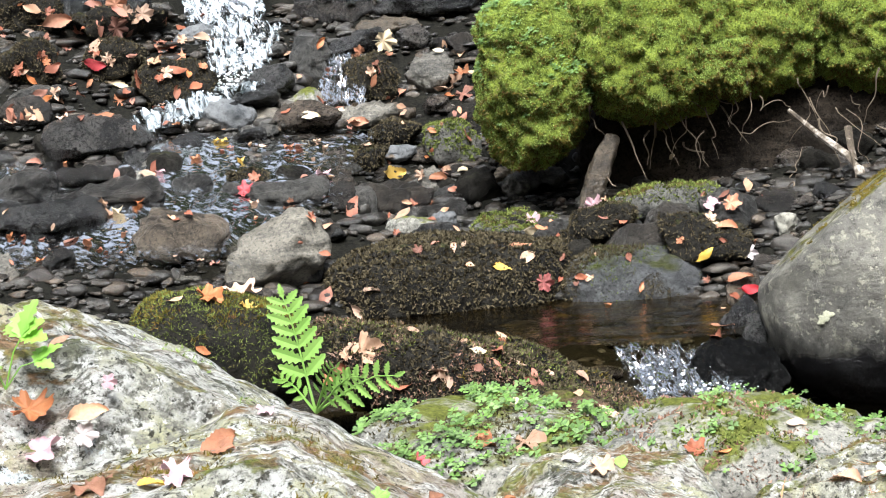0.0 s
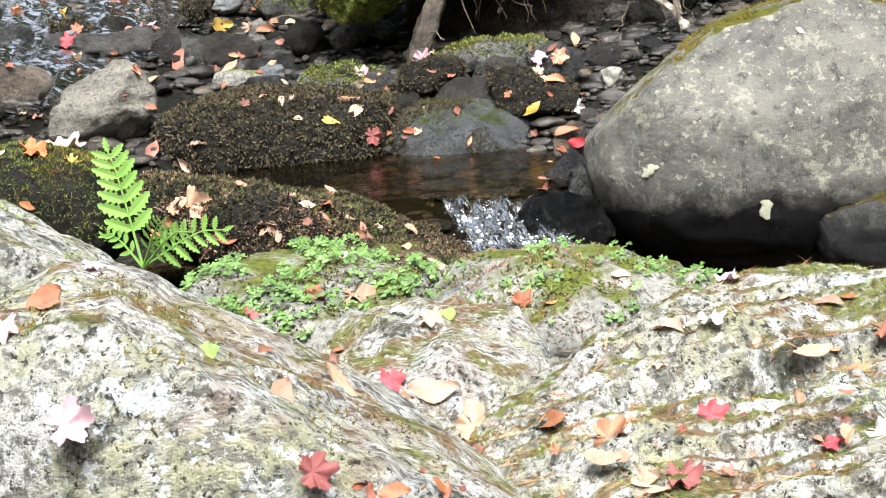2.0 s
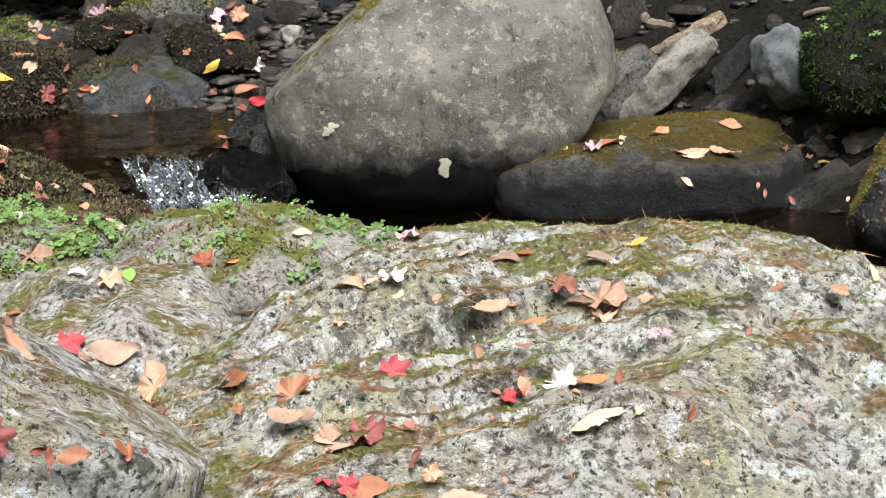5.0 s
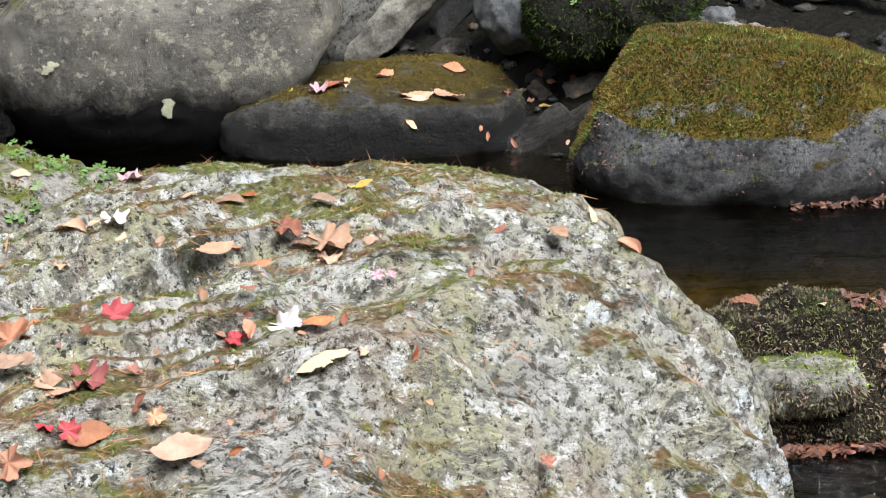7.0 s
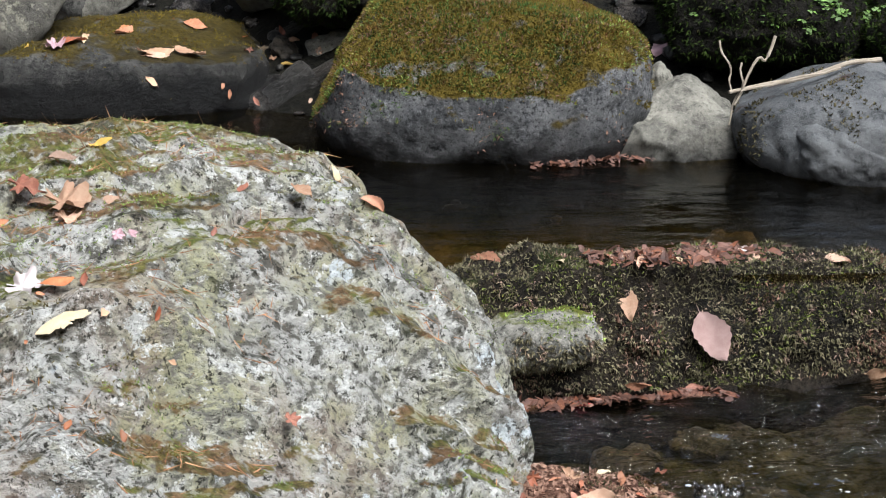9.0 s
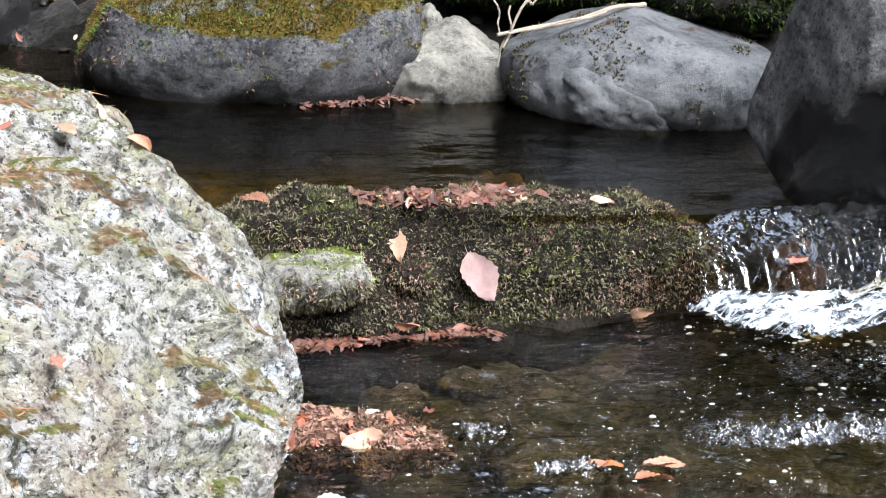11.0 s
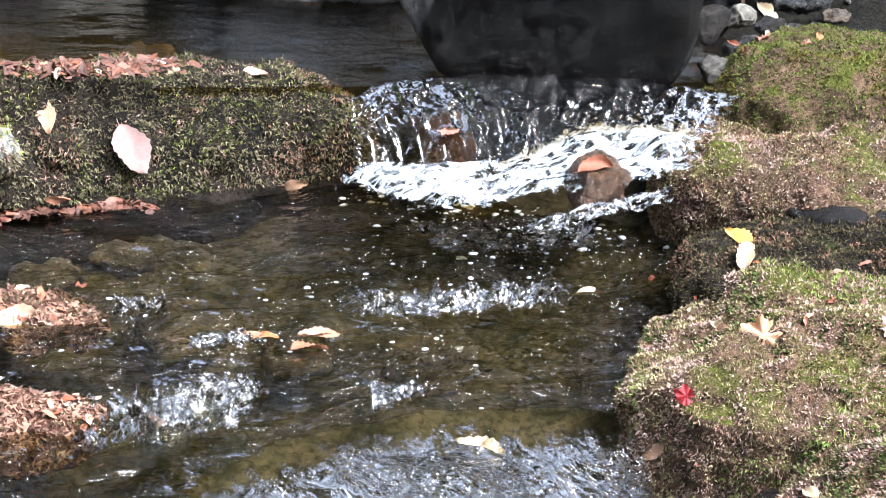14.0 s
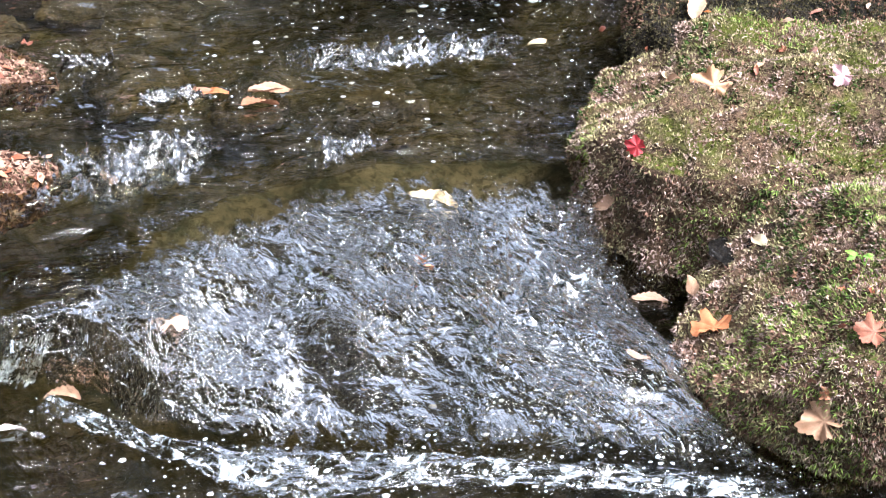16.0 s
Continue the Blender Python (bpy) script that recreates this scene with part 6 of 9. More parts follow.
def leaf_mesh(kind, colour, variant):
    key = (kind, colour, variant)
    if key in LEAF_MESH:
        return LEAF_MESH[key]
    g = np.random.default_rng(variant * 11 + 5)
    verts, faces = [], []
    if kind in "bo":
        skew = g.uniform(-0.12, 0.12)
        n, curl, bend, twist = 14, g.uniform(-0.5, 0.7), g.uniform(-0.5, 0.5), g.uniform(-1.3, 1.3)
        wide = 0.24
        if kind == "o":
            wide, curl, bend, twist = 0.33, 0.12, 0.15, 0.1
        for i in range(n + 1):
            s = i / n
            w = wide * math.sin(math.pi * s ** 0.85) ** 0.75 * (1.0 if i % 2 else 0.9) + 0.006
            for j, o in enumerate((-1, -0.5, 0, 0.5, 1)):
                y = o * w
                z = curl * abs(o) ** 1.6 * w * (1 + 0.4 * twist * o) + bend * (s - 0.5) ** 2 + 0.03 * ((i + j) % 2) * abs(o) + 0.04 * math.sin(5 * s + o * 2 + variant) + twist * o * w * (s - 0.5)
                verts.append((s - 0.5, y * (1 - 0.25 * abs(curl * o)) + skew * math.sin(math.pi * s) + 0.03 * math.sin(9 * s + variant) * abs(o), z))
        for i in range(n):
            for j in range(4):
                a = i * 5 + j
                faces.append((a, a + 1, a + 6, a + 5))
        k = len(verts)
        verts += [(-0.5, -0.008, bend * 0.25), (-0.5, 0.008, bend * 0.25), (-0.68, 0.02, bend * 0.4)]
        faces.append((k, k + 1, k + 2))
    elif kind == "m":
        m, cup = 60, g.uniform(-0.35, 0.5)
        radii = []
        for k in range(m):
            a = 2 * math.pi * k / m
            r = 0.34
            for la, ll, lw in ((0, 0.34, 0.62), (0.95, 0.3, 0.6), (-0.95, 0.3, 0.6), (1.95, 0.18, 0.55), (-1.95, 0.18, 0.55)):
                d = abs((a - la + math.pi) % (2 * math.pi) - math.pi)
                r = max(r, ll * max(0, 1 - (d / (lw * 1.15)) ** 1.3) + 0.24)
            radii.append(r * (1.0 if k % 3 else 0.88) if abs(a - math.pi) > 0.25 else 0.12)
        verts.append((0, 0, 0))
        for f_ in (0.35, 0.7, 1.0):
            for k in range(m):
                a = 2 * math.pi * k / m
                r = radii[k] * f_ if f_ > 0.5 else 0.16 * f_ * 2
                wav = 0.12 * math.sin(3 * a + variant) + 0.09 * math.sin(7 * a + 2 * variant)
                verts.append((r * math.cos(a), r * math.sin(a), cup * r * r + wav * f_ * r * 2 + 0.1 * f_ * r * abs(math.sin(2.5 * a))))
        for k in range(m):
            faces.append((0, 1 + k, 1 + (k + 1) % m))
            for q in (0, 1):
                a, b = 1 + q * m + k, 1 + q * m + (k + 1) % m
                faces.append((a, a + m, b + m, b))
        k = len(verts)
        verts += [(-0.1, -0.01, 0.0), (-0.1, 0.01, 0.0), (-0.6, 0.05, 0.08)]
        faces.append((k, k + 1, k + 2))
    else:
        m = 48
        verts.append((0, 0, 0.015))
        for f_ in (0.6, 1.0):
            for k in range(m):
                a = 2 * math.pi * k / m
                r = 0.36 + 0.12 * math.sin(2 * a + variant) + 0.07 * math.sin(5 * a + variant * 2) + 0.06 * g.uniform(-1, 1)
                verts.append((r * f_ * math.cos(a) * 1.15, r * f_ * math.sin(a) * 0.8, 0.012 if f_ < 1 else -0.03))
        for k in range(m):
            faces.append((0, 1 + k, 1 + (k + 1) % m))
            faces.append((1 + k, 1 + m + k, 1 + m + (k + 1) % m, 1 + (k + 1) % m))
    me = bpy.data.meshes.new("leaf")
    me.from_pydata(verts, [], faces)
    me.polygons.foreach_set("use_smooth", [True] * len(me.polygons))
    me.materials.append(LEAF[colour])
    me.update()
    LEAF_MESH[key] = me
    return me


def leaf(kind, colour, size, x, y, z, nx, ny, nz, turn, variant=0):
    """A fallen leaf lying at a place on a surface with that normal, turned about it."""
    n = Vector((nx, ny, nz)).normalized()
    ref = n.cross(Vector((0, 0, 1)))
    ref = ref.normalized() if ref.length > 0.05 else Vector((1, 0, 0))
    ahead = Matrix.Rotation(radians(turn), 3, n) @ ref
    side = n.cross(ahead)
    m = Matrix((ahead, side, n)).transposed().to_4x4()
    name = "lichen" if kind == "l" else "fallen_leaf"
    ob = new(name, leaf_mesh(kind, colour, variant))
    ob.matrix_basis = Matrix.Translation(Vector((x, y, z)) + n * (0.03 if kind == "o" else 0.006)) @ m @ Matrix.Scale(size, 4)
    if kind == "l":
        return tagged(ob, "crust of " + LEAF_NAME[colour] + " lichen on a boulder", "lichen", "lichen crusts")
    what = {"b": "curled oval beech leaf", "o": "broad flat oval leaf", "m": "lobed maple leaf"}[kind]
    return tagged(ob, LEAF_NAME[colour] + " " + what + " fallen by the stream", "leaf", "fallen leaves")


LITTER = {}


def litter(kind, colour, size, x, y, z, nx, ny, nz, turn, variant=0):
    """A small leaf of the uncounted litter: gathered by colour, joined at the end."""
    n = Vector((nx, ny, nz)).normalized()
    ref = n.cross(Vector((0, 0, 1)))
    ref = ref.normalized() if ref.length > 0.05 else Vector((1, 0, 0))
    ahead = Matrix.Rotation(radians(turn), 3, n) @ ref
    m = Matrix.Translation(Vector((x, y, z)) + n * 0.005) @ Matrix((ahead, n.cross(ahead), n)).transposed().to_4x4() @ Matrix.Scale(size, 4)
    me = leaf_mesh(kind, colour, variant)
    verts, faces, mats = LITTER.setdefault("all", ([], [], []))
    base, names = len(verts), list(LEAF)
    verts.extend((m @ v.co)[:] for v in me.vertices)
    for p in me.polygons:
        faces.append(tuple(base + i for i in p.vertices))
        mats.append(names.index(colour))



leaf("b", "orange", 0.199, -6.473, 8.886, 1.784, 0.90, -0.44, -0.02, -174, 0)
leaf("b", "tan", 0.176, -6.614, 8.831, 1.749, 0.38, -0.91, 0.18, 174, 1)
leaf("b", "tan", 0.135, -6.072, 8.676, 1.612, 0.32, -0.72, 0.61, -96, 2)
leaf("b", "orange", 0.141, -6.111, 8.615, 1.423, 0.03, -0.56, 0.83, 136, 3)
leaf("b", "cream", 0.151, -5.977, 8.716, 1.392, 0.43, -0.19, 0.88, 133, 4)
leaf("b", "rust", 0.182, -5.620, 8.723, 1.464, 0.47, -0.41, 0.78, 171, 5)
leaf("b", "red", 0.135, -6.066, 8.651, 1.528, 0.25, -0.93, -0.25, 164, 6)
leaf("m", "orange", 0.166, -6.228, 9.141, 1.861, 0.33, -0.94, 0.05, -156, 7)
leaf("m", "tan", 0.128, -6.087, 9.181, 1.791, 0.74, -0.56, 0.38, 175, 0)
leaf("m", "rust", 0.146, -6.167, 9.026, 1.721, 0.71, -0.61, -0.34, -137, 1)
leaf("b", "rust", 0.098, -6.016, 8.297, 1.271, 0.54, -0.11, -0.83, 172, 2)
leaf("b", "orange", 0.110, -5.686, 8.133, 1.244, 0.24, -0.47, 0.85, 170, 3)
leaf("b", "rust", 0.098, -6.143, 8.215, 1.392, 0.50, -0.87, 0.02, -165, 4)
leaf("m", "tan", 0.086, -6.103, 8.284, 1.385, 0.83, -0.53, -0.19, 174, 5)
leaf("m", "yellow", 0.093, -5.212, 8.479, 1.054, 0.00, 0.00, 1.00, 120, 6)
leaf("b", "yellow", 0.077, -5.015, 8.331, 0.950, 0.00, 0.00, 1.00, -33, 7)
leaf("b", "cream", 0.113, -4.860, 8.851, 1.133, 0.24, -0.92, 0.30, 175, 0)
leaf("m", "cream", 0.155, -4.901, 9.895, 1.515, 0.40, -0.87, -0.28, 174, 1)
leaf("b", "orange", 0.107, -4.934, 10.036, 1.436, 0.17, -0.31, 0.94, -114, 2)
leaf("b", "cream", 0.069, -4.524, 9.831, 1.426, 0.53, -0.57, 0.63, 173, 3)
leaf("b", "orange", 0.103, -4.720, 9.719, 1.219, 0.22, -0.47, 0.85, -110, 4)
leaf("m", "tan", 0.161, -4.441, 9.801, 1.226, 0.98, -0.00, -0.20, 176, 5)
leaf("m", "rust", 0.143, -4.356, 9.757, 1.164, 0.04, -0.57, 0.82, -153, 6)
leaf("b", "tan", 0.103, -4.503, 9.777, 1.216, 0.45, -0.35, -0.82, 171, 7)
leaf("m", "orange", 0.127, -4.444, 9.941, 1.285, -0.14, -0.51, 0.85, -171, 0)
leaf("b", "orange", 0.113, -4.686, 9.072, 1.081, 0.60, -0.80, 0.06, 174, 1)
leaf("b", "tan", 0.084, -4.606, 9.448, 1.130, 0.86, -0.24, 0.44, 174, 2)
leaf("m", "orange", 0.085, -4.707, 9.043, 1.079, 0.00, 0.00, 1.00, 96, 3)
leaf("m", "pink", 0.096, -4.560, 8.365, 0.854, 0.00, 0.00, 1.00, -30, 4)
leaf("b", "tan", 0.076, -4.529, 8.397, 0.838, 0.00, 0.00, 1.00, -29, 5)
leaf("b", "yellow", 0.195, -4.385, 8.822, 0.810, 0.99, -0.13, 0.06, 174, 6)
leaf("b", "orange", 0.108, -4.117, 8.801, 0.758, 0.31, -0.74, 0.60, 174, 7)
leaf("b", "cream", 0.107, -3.944, 8.748, 0.792, -0.38, -0.44, 0.81, -178, 0)
leaf("b", "tan", 0.094, -4.126, 8.937, 0.799, -0.46, -0.66, 0.60, -179, 1)
leaf("b", "rust", 0.134, -4.356, 8.282, 0.679, 0.59, -0.79, 0.18, -112, 2)
leaf("b", "tan", 0.105, -4.146, 8.404, 0.621, -0.02, -0.67, 0.74, -134, 3)
leaf("m", "red", 0.109, -4.786, 7.960, 0.821, -0.07, -0.69, 0.72, -126, 4)
leaf("b", "orange", 0.052, -4.628, 7.778, 0.702, 0.00, 0.00, 1.00, 119, 5)
leaf("m", "tan", 0.122, -5.240, 7.414, 0.819, 0.76, 0.48, 0.44, 175, 6)
leaf("b", "cream", 0.116, -5.203, 7.449, 0.794, 0.00, 0.00, 1.00, -42, 7)
leaf("b", "orange", 0.102, -5.154, 7.598, 0.817, 0.00, 0.00, 1.00, 103, 0)
leaf("b", "rust", 0.113, -5.228, 7.123, 0.700, 0.00, 0.00, 1.00, 77, 1)
leaf("b", "orange", 0.084, -5.148, 7.121, 0.697, 0.00, 0.00, 1.00, -38, 2)
leaf("b", "tan", 0.122, -5.334, 7.941, 0.932, 0.84, -0.06, 0.54, 172, 3)
leaf("b", "pink", 0.092, -5.282, 7.993, 0.938, 0.00, 0.00, 1.00, -30, 4)
leaf("b", "tan", 0.079, -5.042, 8.594, 1.010, 0.20, -0.17, 0.96, 159, 5)
leaf("b", "rust", 0.078, -4.809, 8.603, 0.989, 0.00, 0.00, 1.00, -36, 6)
leaf("b", "rust", 0.078, -5.913, 7.793, 1.036, 0.44, -0.58, 0.68, 172, 7)
leaf("m", "pink", 0.096, -3.425, 8.329, 0.569, 0.16, -0.50, 0.85, 172, 0)
leaf("b", "cream", 0.091, -3.385, 8.236, 0.529, 0.77, -0.41, -0.48, 175, 1)
leaf("b", "orange", 0.126, -3.266, 8.160, 0.554, 0.32, -0.58, 0.75, 179, 2)
leaf("b", "orange", 0.149, -3.293, 7.806, 0.500, 0.28, -0.20, 0.94, 162, 3)
leaf("b", "tan", 0.113, -3.219, 7.751, 0.460, 0.62, -0.54, 0.58, -151, 4)
leaf("b", "yellow", 0.128, -3.314, 7.662, 0.442, 0.06, -0.50, 0.87, 149, 5)
leaf("m", "maroon", 0.099, -3.147, 7.743, 0.343, 0.47, -0.88, 0.09, 174, 6)
leaf("b", "tan", 0.068, -3.530, 7.667, 0.522, 0.16, -0.55, 0.82, -93, 7)
leaf("b", "tan", 0.086, -3.845, 7.412, 0.370, 0.02, -0.53, 0.85, 177, 0)
leaf("m", "pink", 0.128, -3.154, 8.491, 0.606, 0.14, -0.98, 0.12, -173, 1)
leaf("m", "pink", 0.093, -2.498, 8.270, 0.607, 0.03, -0.65, 0.76, 163, 2)
leaf("b", "tan", 0.093, -2.451, 8.761, 0.638, -0.01, -0.68, 0.73, 109, 3)
leaf("m", "orange", 0.101, -2.403, 8.266, 0.608, 0.17, -0.80, 0.58, 175, 4)
leaf("b", "yellow", 0.106, -2.456, 7.961, 0.416, -0.00, -1.00, 0.08, -151, 5)
leaf("m", "white", 0.078, -2.267, 8.041, 0.406, -0.26, -0.90, 0.36, -179, 6)
leaf("b", "orange", 0.108, -2.385, 8.100, 0.511, 0.19, -0.51, 0.84, -179, 7)
leaf("b", "orange", 0.109, -2.092, 7.268, 0.392, -0.07, -0.71, 0.70, -169, 0)
leaf("b", "red", 0.085, -2.047, 7.246, 0.355, 0.53, -0.84, 0.10, 173, 1)
leaf("b", "cream", 0.048, -2.886, 8.959, 0.792, -0.13, -0.97, -0.20, -142, 2)
leaf("b", "cream", 0.054, -2.432, 8.113, 0.529, 0.16, -0.95, 0.26, 176, 3)
leaf("b", "rust", 0.066, -2.957, 7.742, 0.363, -0.05, -0.96, 0.28, 178, 4)
leaf("b", "rust", 0.054, -3.092, 7.866, 0.440, 0.54, -0.55, 0.64, -132, 5)
leaf("b", "orange", 0.098, -2.088, 6.953, 0.250, 0.00, 0.00, 1.00, -6, 6)
leaf("b", "rust", 0.090, -2.037, 6.685, 0.256, -0.44, -0.16, 0.88, -155, 7)
leaf("m", "orange", 0.108, -3.139, 4.927, 0.714, 0.50, -0.07, 0.86, 162, 0)
leaf("m", "tan", 0.139, -3.165, 5.175, 0.693, 0.07, -0.01, 1.00, -174, 1)
leaf("m", "yellow", 0.089, -3.035, 5.003, 0.667, 0.39, 0.03, 0.92, 95, 2)
leaf("b", "tan", 0.053, -3.231, 4.892, 0.712, 0.13, -0.29, 0.95, -156, 3)
leaf("b", "rust", 0.123, -4.100, 7.435, 0.353, 0.71, -0.54, 0.44, -134, 4)
leaf("b", "orange", 0.084, -4.276, 7.578, 0.403, 0.82, -0.48, -0.32, -169, 5)
leaf("m", "tan", 0.142, -2.802, 5.289, 0.466, -0.01, -0.91, 0.42, -151, 6)
leaf("b", "rust", 0.087, -2.865, 5.259, 0.408, -0.34, -0.81, 0.49, -171, 7)
leaf("b", "tan", 0.094, -3.928, 7.425, 0.280, 0.10, -0.97, -0.24, 127, 0)
leaf("b", "tan", 0.055, -2.682, 5.440, 0.509, 0.29, -0.46, 0.84, 129, 1)
leaf("b", "tan", 0.058, -2.521, 5.469, 0.457, 0.46, -0.50, 0.73, -130, 2)
leaf("b", "cream", 0.062, -2.476, 5.475, 0.433, 0.75, -0.34, 0.57, 162, 3)
leaf("b", "rust", 0.098, -2.437, 5.549, 0.418, -0.10, 0.07, 0.99, -101, 4)
leaf("b", "tan", 0.088, -2.399, 5.603, 0.374, 0.24, -0.38, 0.89, 137, 5)
leaf("b", "rust", 0.096, -2.673, 5.295, 0.362, 0.20, -0.70, 0.68, 175, 6)
leaf("b", "tan", 0.096, -2.566, 5.330, 0.382, 0.13, -0.98, -0.14, -162, 7)
leaf("b", "tan", 0.071, -2.241, 5.790, 0.279, 0.21, -0.36, 0.91, 112, 0)
leaf("b", "tan", 0.059, -1.875, 4.809, 0.424, -0.16, -0.25, 0.96, 151, 1)
leaf("b", "cream", 0.074, -2.014, 4.689, 0.427, 0.21, -0.04, 0.98, 179, 2)
leaf("b", "tan", 0.090, -1.766, 4.711, 0.396, 0.63, 0.09, 0.77, 127, 3)
leaf("b", "orange", 0.051, -3.057, 4.753, 0.577, 0.55, -0.80, 0.26, 148, 4)
leaf("m", "orange", 0.095, -1.914, 4.202, 0.426, 0.38, -0.18, 0.91, 158, 5)
leaf("m", "tan", 0.102, -1.802, 4.228, 0.417, -0.04, -0.30, 0.95, -156, 6)
leaf("b", "white", 0.053, -1.505, 3.775, 0.479, 0.48, 0.04, 0.88, 137, 7)
leaf("m", "tan", 0.069, -1.433, 3.759, 0.471, 0.07, -0.47, 0.88, 178, 0)
leaf("m", "rust", 0.069, -1.365, 4.234, 0.398, 0.26, -0.38, 0.89, -137, 1)
leaf("b", "tan", 0.052, -1.159, 4.413, 0.428, 0.44, -0.44, 0.78, 168, 2)
leaf("b", "orange", 0.043, -1.288, 4.214, 0.399, -0.03, -0.03, 1.00, 35, 3)
leaf("b", "green", 0.063, -1.399, 3.800, 0.471, 0.35, -0.27, 0.90, -133, 4)
leaf("b", "tan", 0.046, -1.445, 1.915, 1.083, 0.23, -0.19, 0.96, -149, 5)
leaf("m", "pink", 0.023, -1.340, 1.862, 1.040, 0.53, -0.78, 0.34, 173, 6)
leaf("m", "orange", 0.063, -1.427, 1.814, 1.013, 0.29, -0.39, 0.87, 168, 7)
leaf("b", "tan", 0.051, -1.352, 1.832, 1.006, 0.63, -0.70, 0.33, -177, 0)
leaf("m", "white", 0.035, -1.360, 1.827, 0.983, 0.67, -0.72, 0.17, 171, 1)
leaf("m", "pink", 0.058, -1.402, 1.801, 0.964, -0.09, -0.49, 0.87, -147, 2)
leaf("m", "pink", 0.041, -1.127, 1.671, 0.968, 0.13, -0.33, 0.93, 172, 3)
leaf("b", "orange", 0.064, -1.170, 1.840, 0.960, -0.25, -0.21, 0.95, -160, 4)
leaf("m", "pink", 0.027, -1.182, 1.962, 0.978, 0.31, -0.13, 0.94, -119, 5)
leaf("m", "orange", 0.057, -1.235, 1.662, 0.958, -0.16, -0.08, 0.98, -139, 6)
leaf("m", "red", 0.024, -1.033, 2.067, 0.894, 0.74, 0.10, 0.66, 125, 7)
leaf("b", "yellow", 0.034, -1.166, 1.682, 0.955, 0.09, -0.39, 0.92, 176, 0)
leaf("b", "orange", 0.064, -1.192, 1.866, 0.963, 0.59, -0.31, 0.75, -156, 1)
leaf("b", "tan", 0.059, -0.861, 1.796, 0.870, 0.60, -0.30, 0.74, -135, 2)
leaf("b", "orange", 0.066, -0.899, 2.023, 0.826, 0.86, 0.04, 0.51, 103, 3)
leaf("m", "red", 0.083, -1.401, 3.437, 0.426, 0.01, -0.44, 0.90, 118, 4)
leaf("b", "rust", 0.039, -0.960, 2.166, 0.809, 0.70, -0.06, 0.72, 46, 5)
leaf("b", "tan", 0.110, -1.309, 3.446, 0.407, 0.17, -0.87, 0.46, 179, 6)
leaf("m", "pink", 0.043, -1.187, 1.755, 0.955, 0.07, -0.05, 1.00, 139, 7)
leaf("m", "pink", 0.058, -0.995, 1.567, 0.902, 0.27, -0.79, 0.56, -163, 0)
leaf("m", "green", 0.031, -0.941, 1.786, 0.920, 0.06, -0.56, 0.83, 178, 1)
leaf("b", "tan", 0.063, -0.900, 2.530, 0.633, -0.25, -0.73, 0.63, 148, 2)
leaf("m", "tan", 0.062, -0.859, 2.398, 0.653, 0.05, -0.81, 0.58, 107, 3)
leaf("b", "orange", 0.063, -0.705, 2.291, 0.695, -0.48, -0.40, 0.78, -148, 4)
leaf("m", "orange", 0.072, -0.593, 2.217, 0.704, -0.08, -0.17, 0.98, -162, 5)
leaf("b", "tan", 0.060, -0.597, 2.156, 0.689, -0.04, -0.43, 0.90, -176, 6)
leaf("b", "tan", 0.059, -0.539, 2.120, 0.666, -0.23, -0.54, 0.81, -179, 7)
leaf("m", "maroon", 0.046, -0.499, 2.120, 0.674, 0.10, -0.33, 0.94, 173, 0)
leaf("m", "red", 0.048, -0.490, 2.264, 0.714, 0.30, -0.62, 0.72, -165, 1)
leaf("m", "red", 0.036, -0.333, 2.243, 0.685, -0.11, -0.18, 0.98, -158, 2)
leaf("b", "orange", 0.038, -0.310, 2.244, 0.699, -0.48, -0.49, 0.73, 143, 3)
leaf("m", "white", 0.060, -0.271, 2.263, 0.697, -0.19, -0.41, 0.89, -153, 4)
leaf("b", "orange", 0.045, -0.227, 2.254, 0.710, 0.08, -0.49, 0.87, -175, 5)
leaf("l", "cream", 0.067, -0.219, 2.196, 0.675, -0.25, -0.35, 0.90, -162, 6)
leaf("b", "tan", 0.051, -0.595, 2.506, 0.765, -0.10, -0.12, 0.99, -156, 7)
leaf("m", "white", 0.031, -0.570, 2.529, 0.767, 0.05, -0.40, 0.91, 177, 0)
leaf("m", "white", 0.048, -0.533, 2.495, 0.781, 0.06, -0.15, 0.99, -169, 1)
leaf("m", "pink", 0.050, -0.586, 2.883, 0.753, -0.03, -0.02, 1.00, 70, 2)
leaf("b", "tan", 0.064, -0.382, 2.406, 0.761, 0.16, -0.22, 0.96, -178, 3)
leaf("b", "orange", 0.041, -0.361, 2.449, 0.753, 0.06, -0.03, 1.00, 74, 4)
leaf("b", "orange", 0.069, -0.318, 2.439, 0.734, 0.25, -0.18, 0.95, 163, 5)
leaf("m", "rust", 0.051, -0.293, 2.465, 0.776, 0.24, -0.24, 0.94, 160, 6)
leaf("b", "tan", 0.041, -0.268, 2.470, 0.746, 0.38, -0.03, 0.92, 128, 7)
leaf("m", "tan", 0.072, -0.235, 2.449, 0.756, -0.00, -0.23, 0.97, -157, 0)
leaf("m", "tan", 0.042, -0.231, 2.428, 0.739, 0.01, -0.14, 0.99, 177, 1)
leaf("b", "tan", 0.037, -0.175, 2.482, 0.750, 0.15, -0.20, 0.97, -160, 2)
leaf("b", "yellow", 0.058, -0.208, 2.741, 0.771, -0.24, -0.06, 0.97, -132, 3)
leaf("b", "tan", 0.047, -0.249, 2.613, 0.779, 0.26, -0.16, 0.95, 154, 4)
leaf("m", "pink", 0.021, -0.160, 2.369, 0.734, 0.07, -0.67, 0.73, 178, 5)
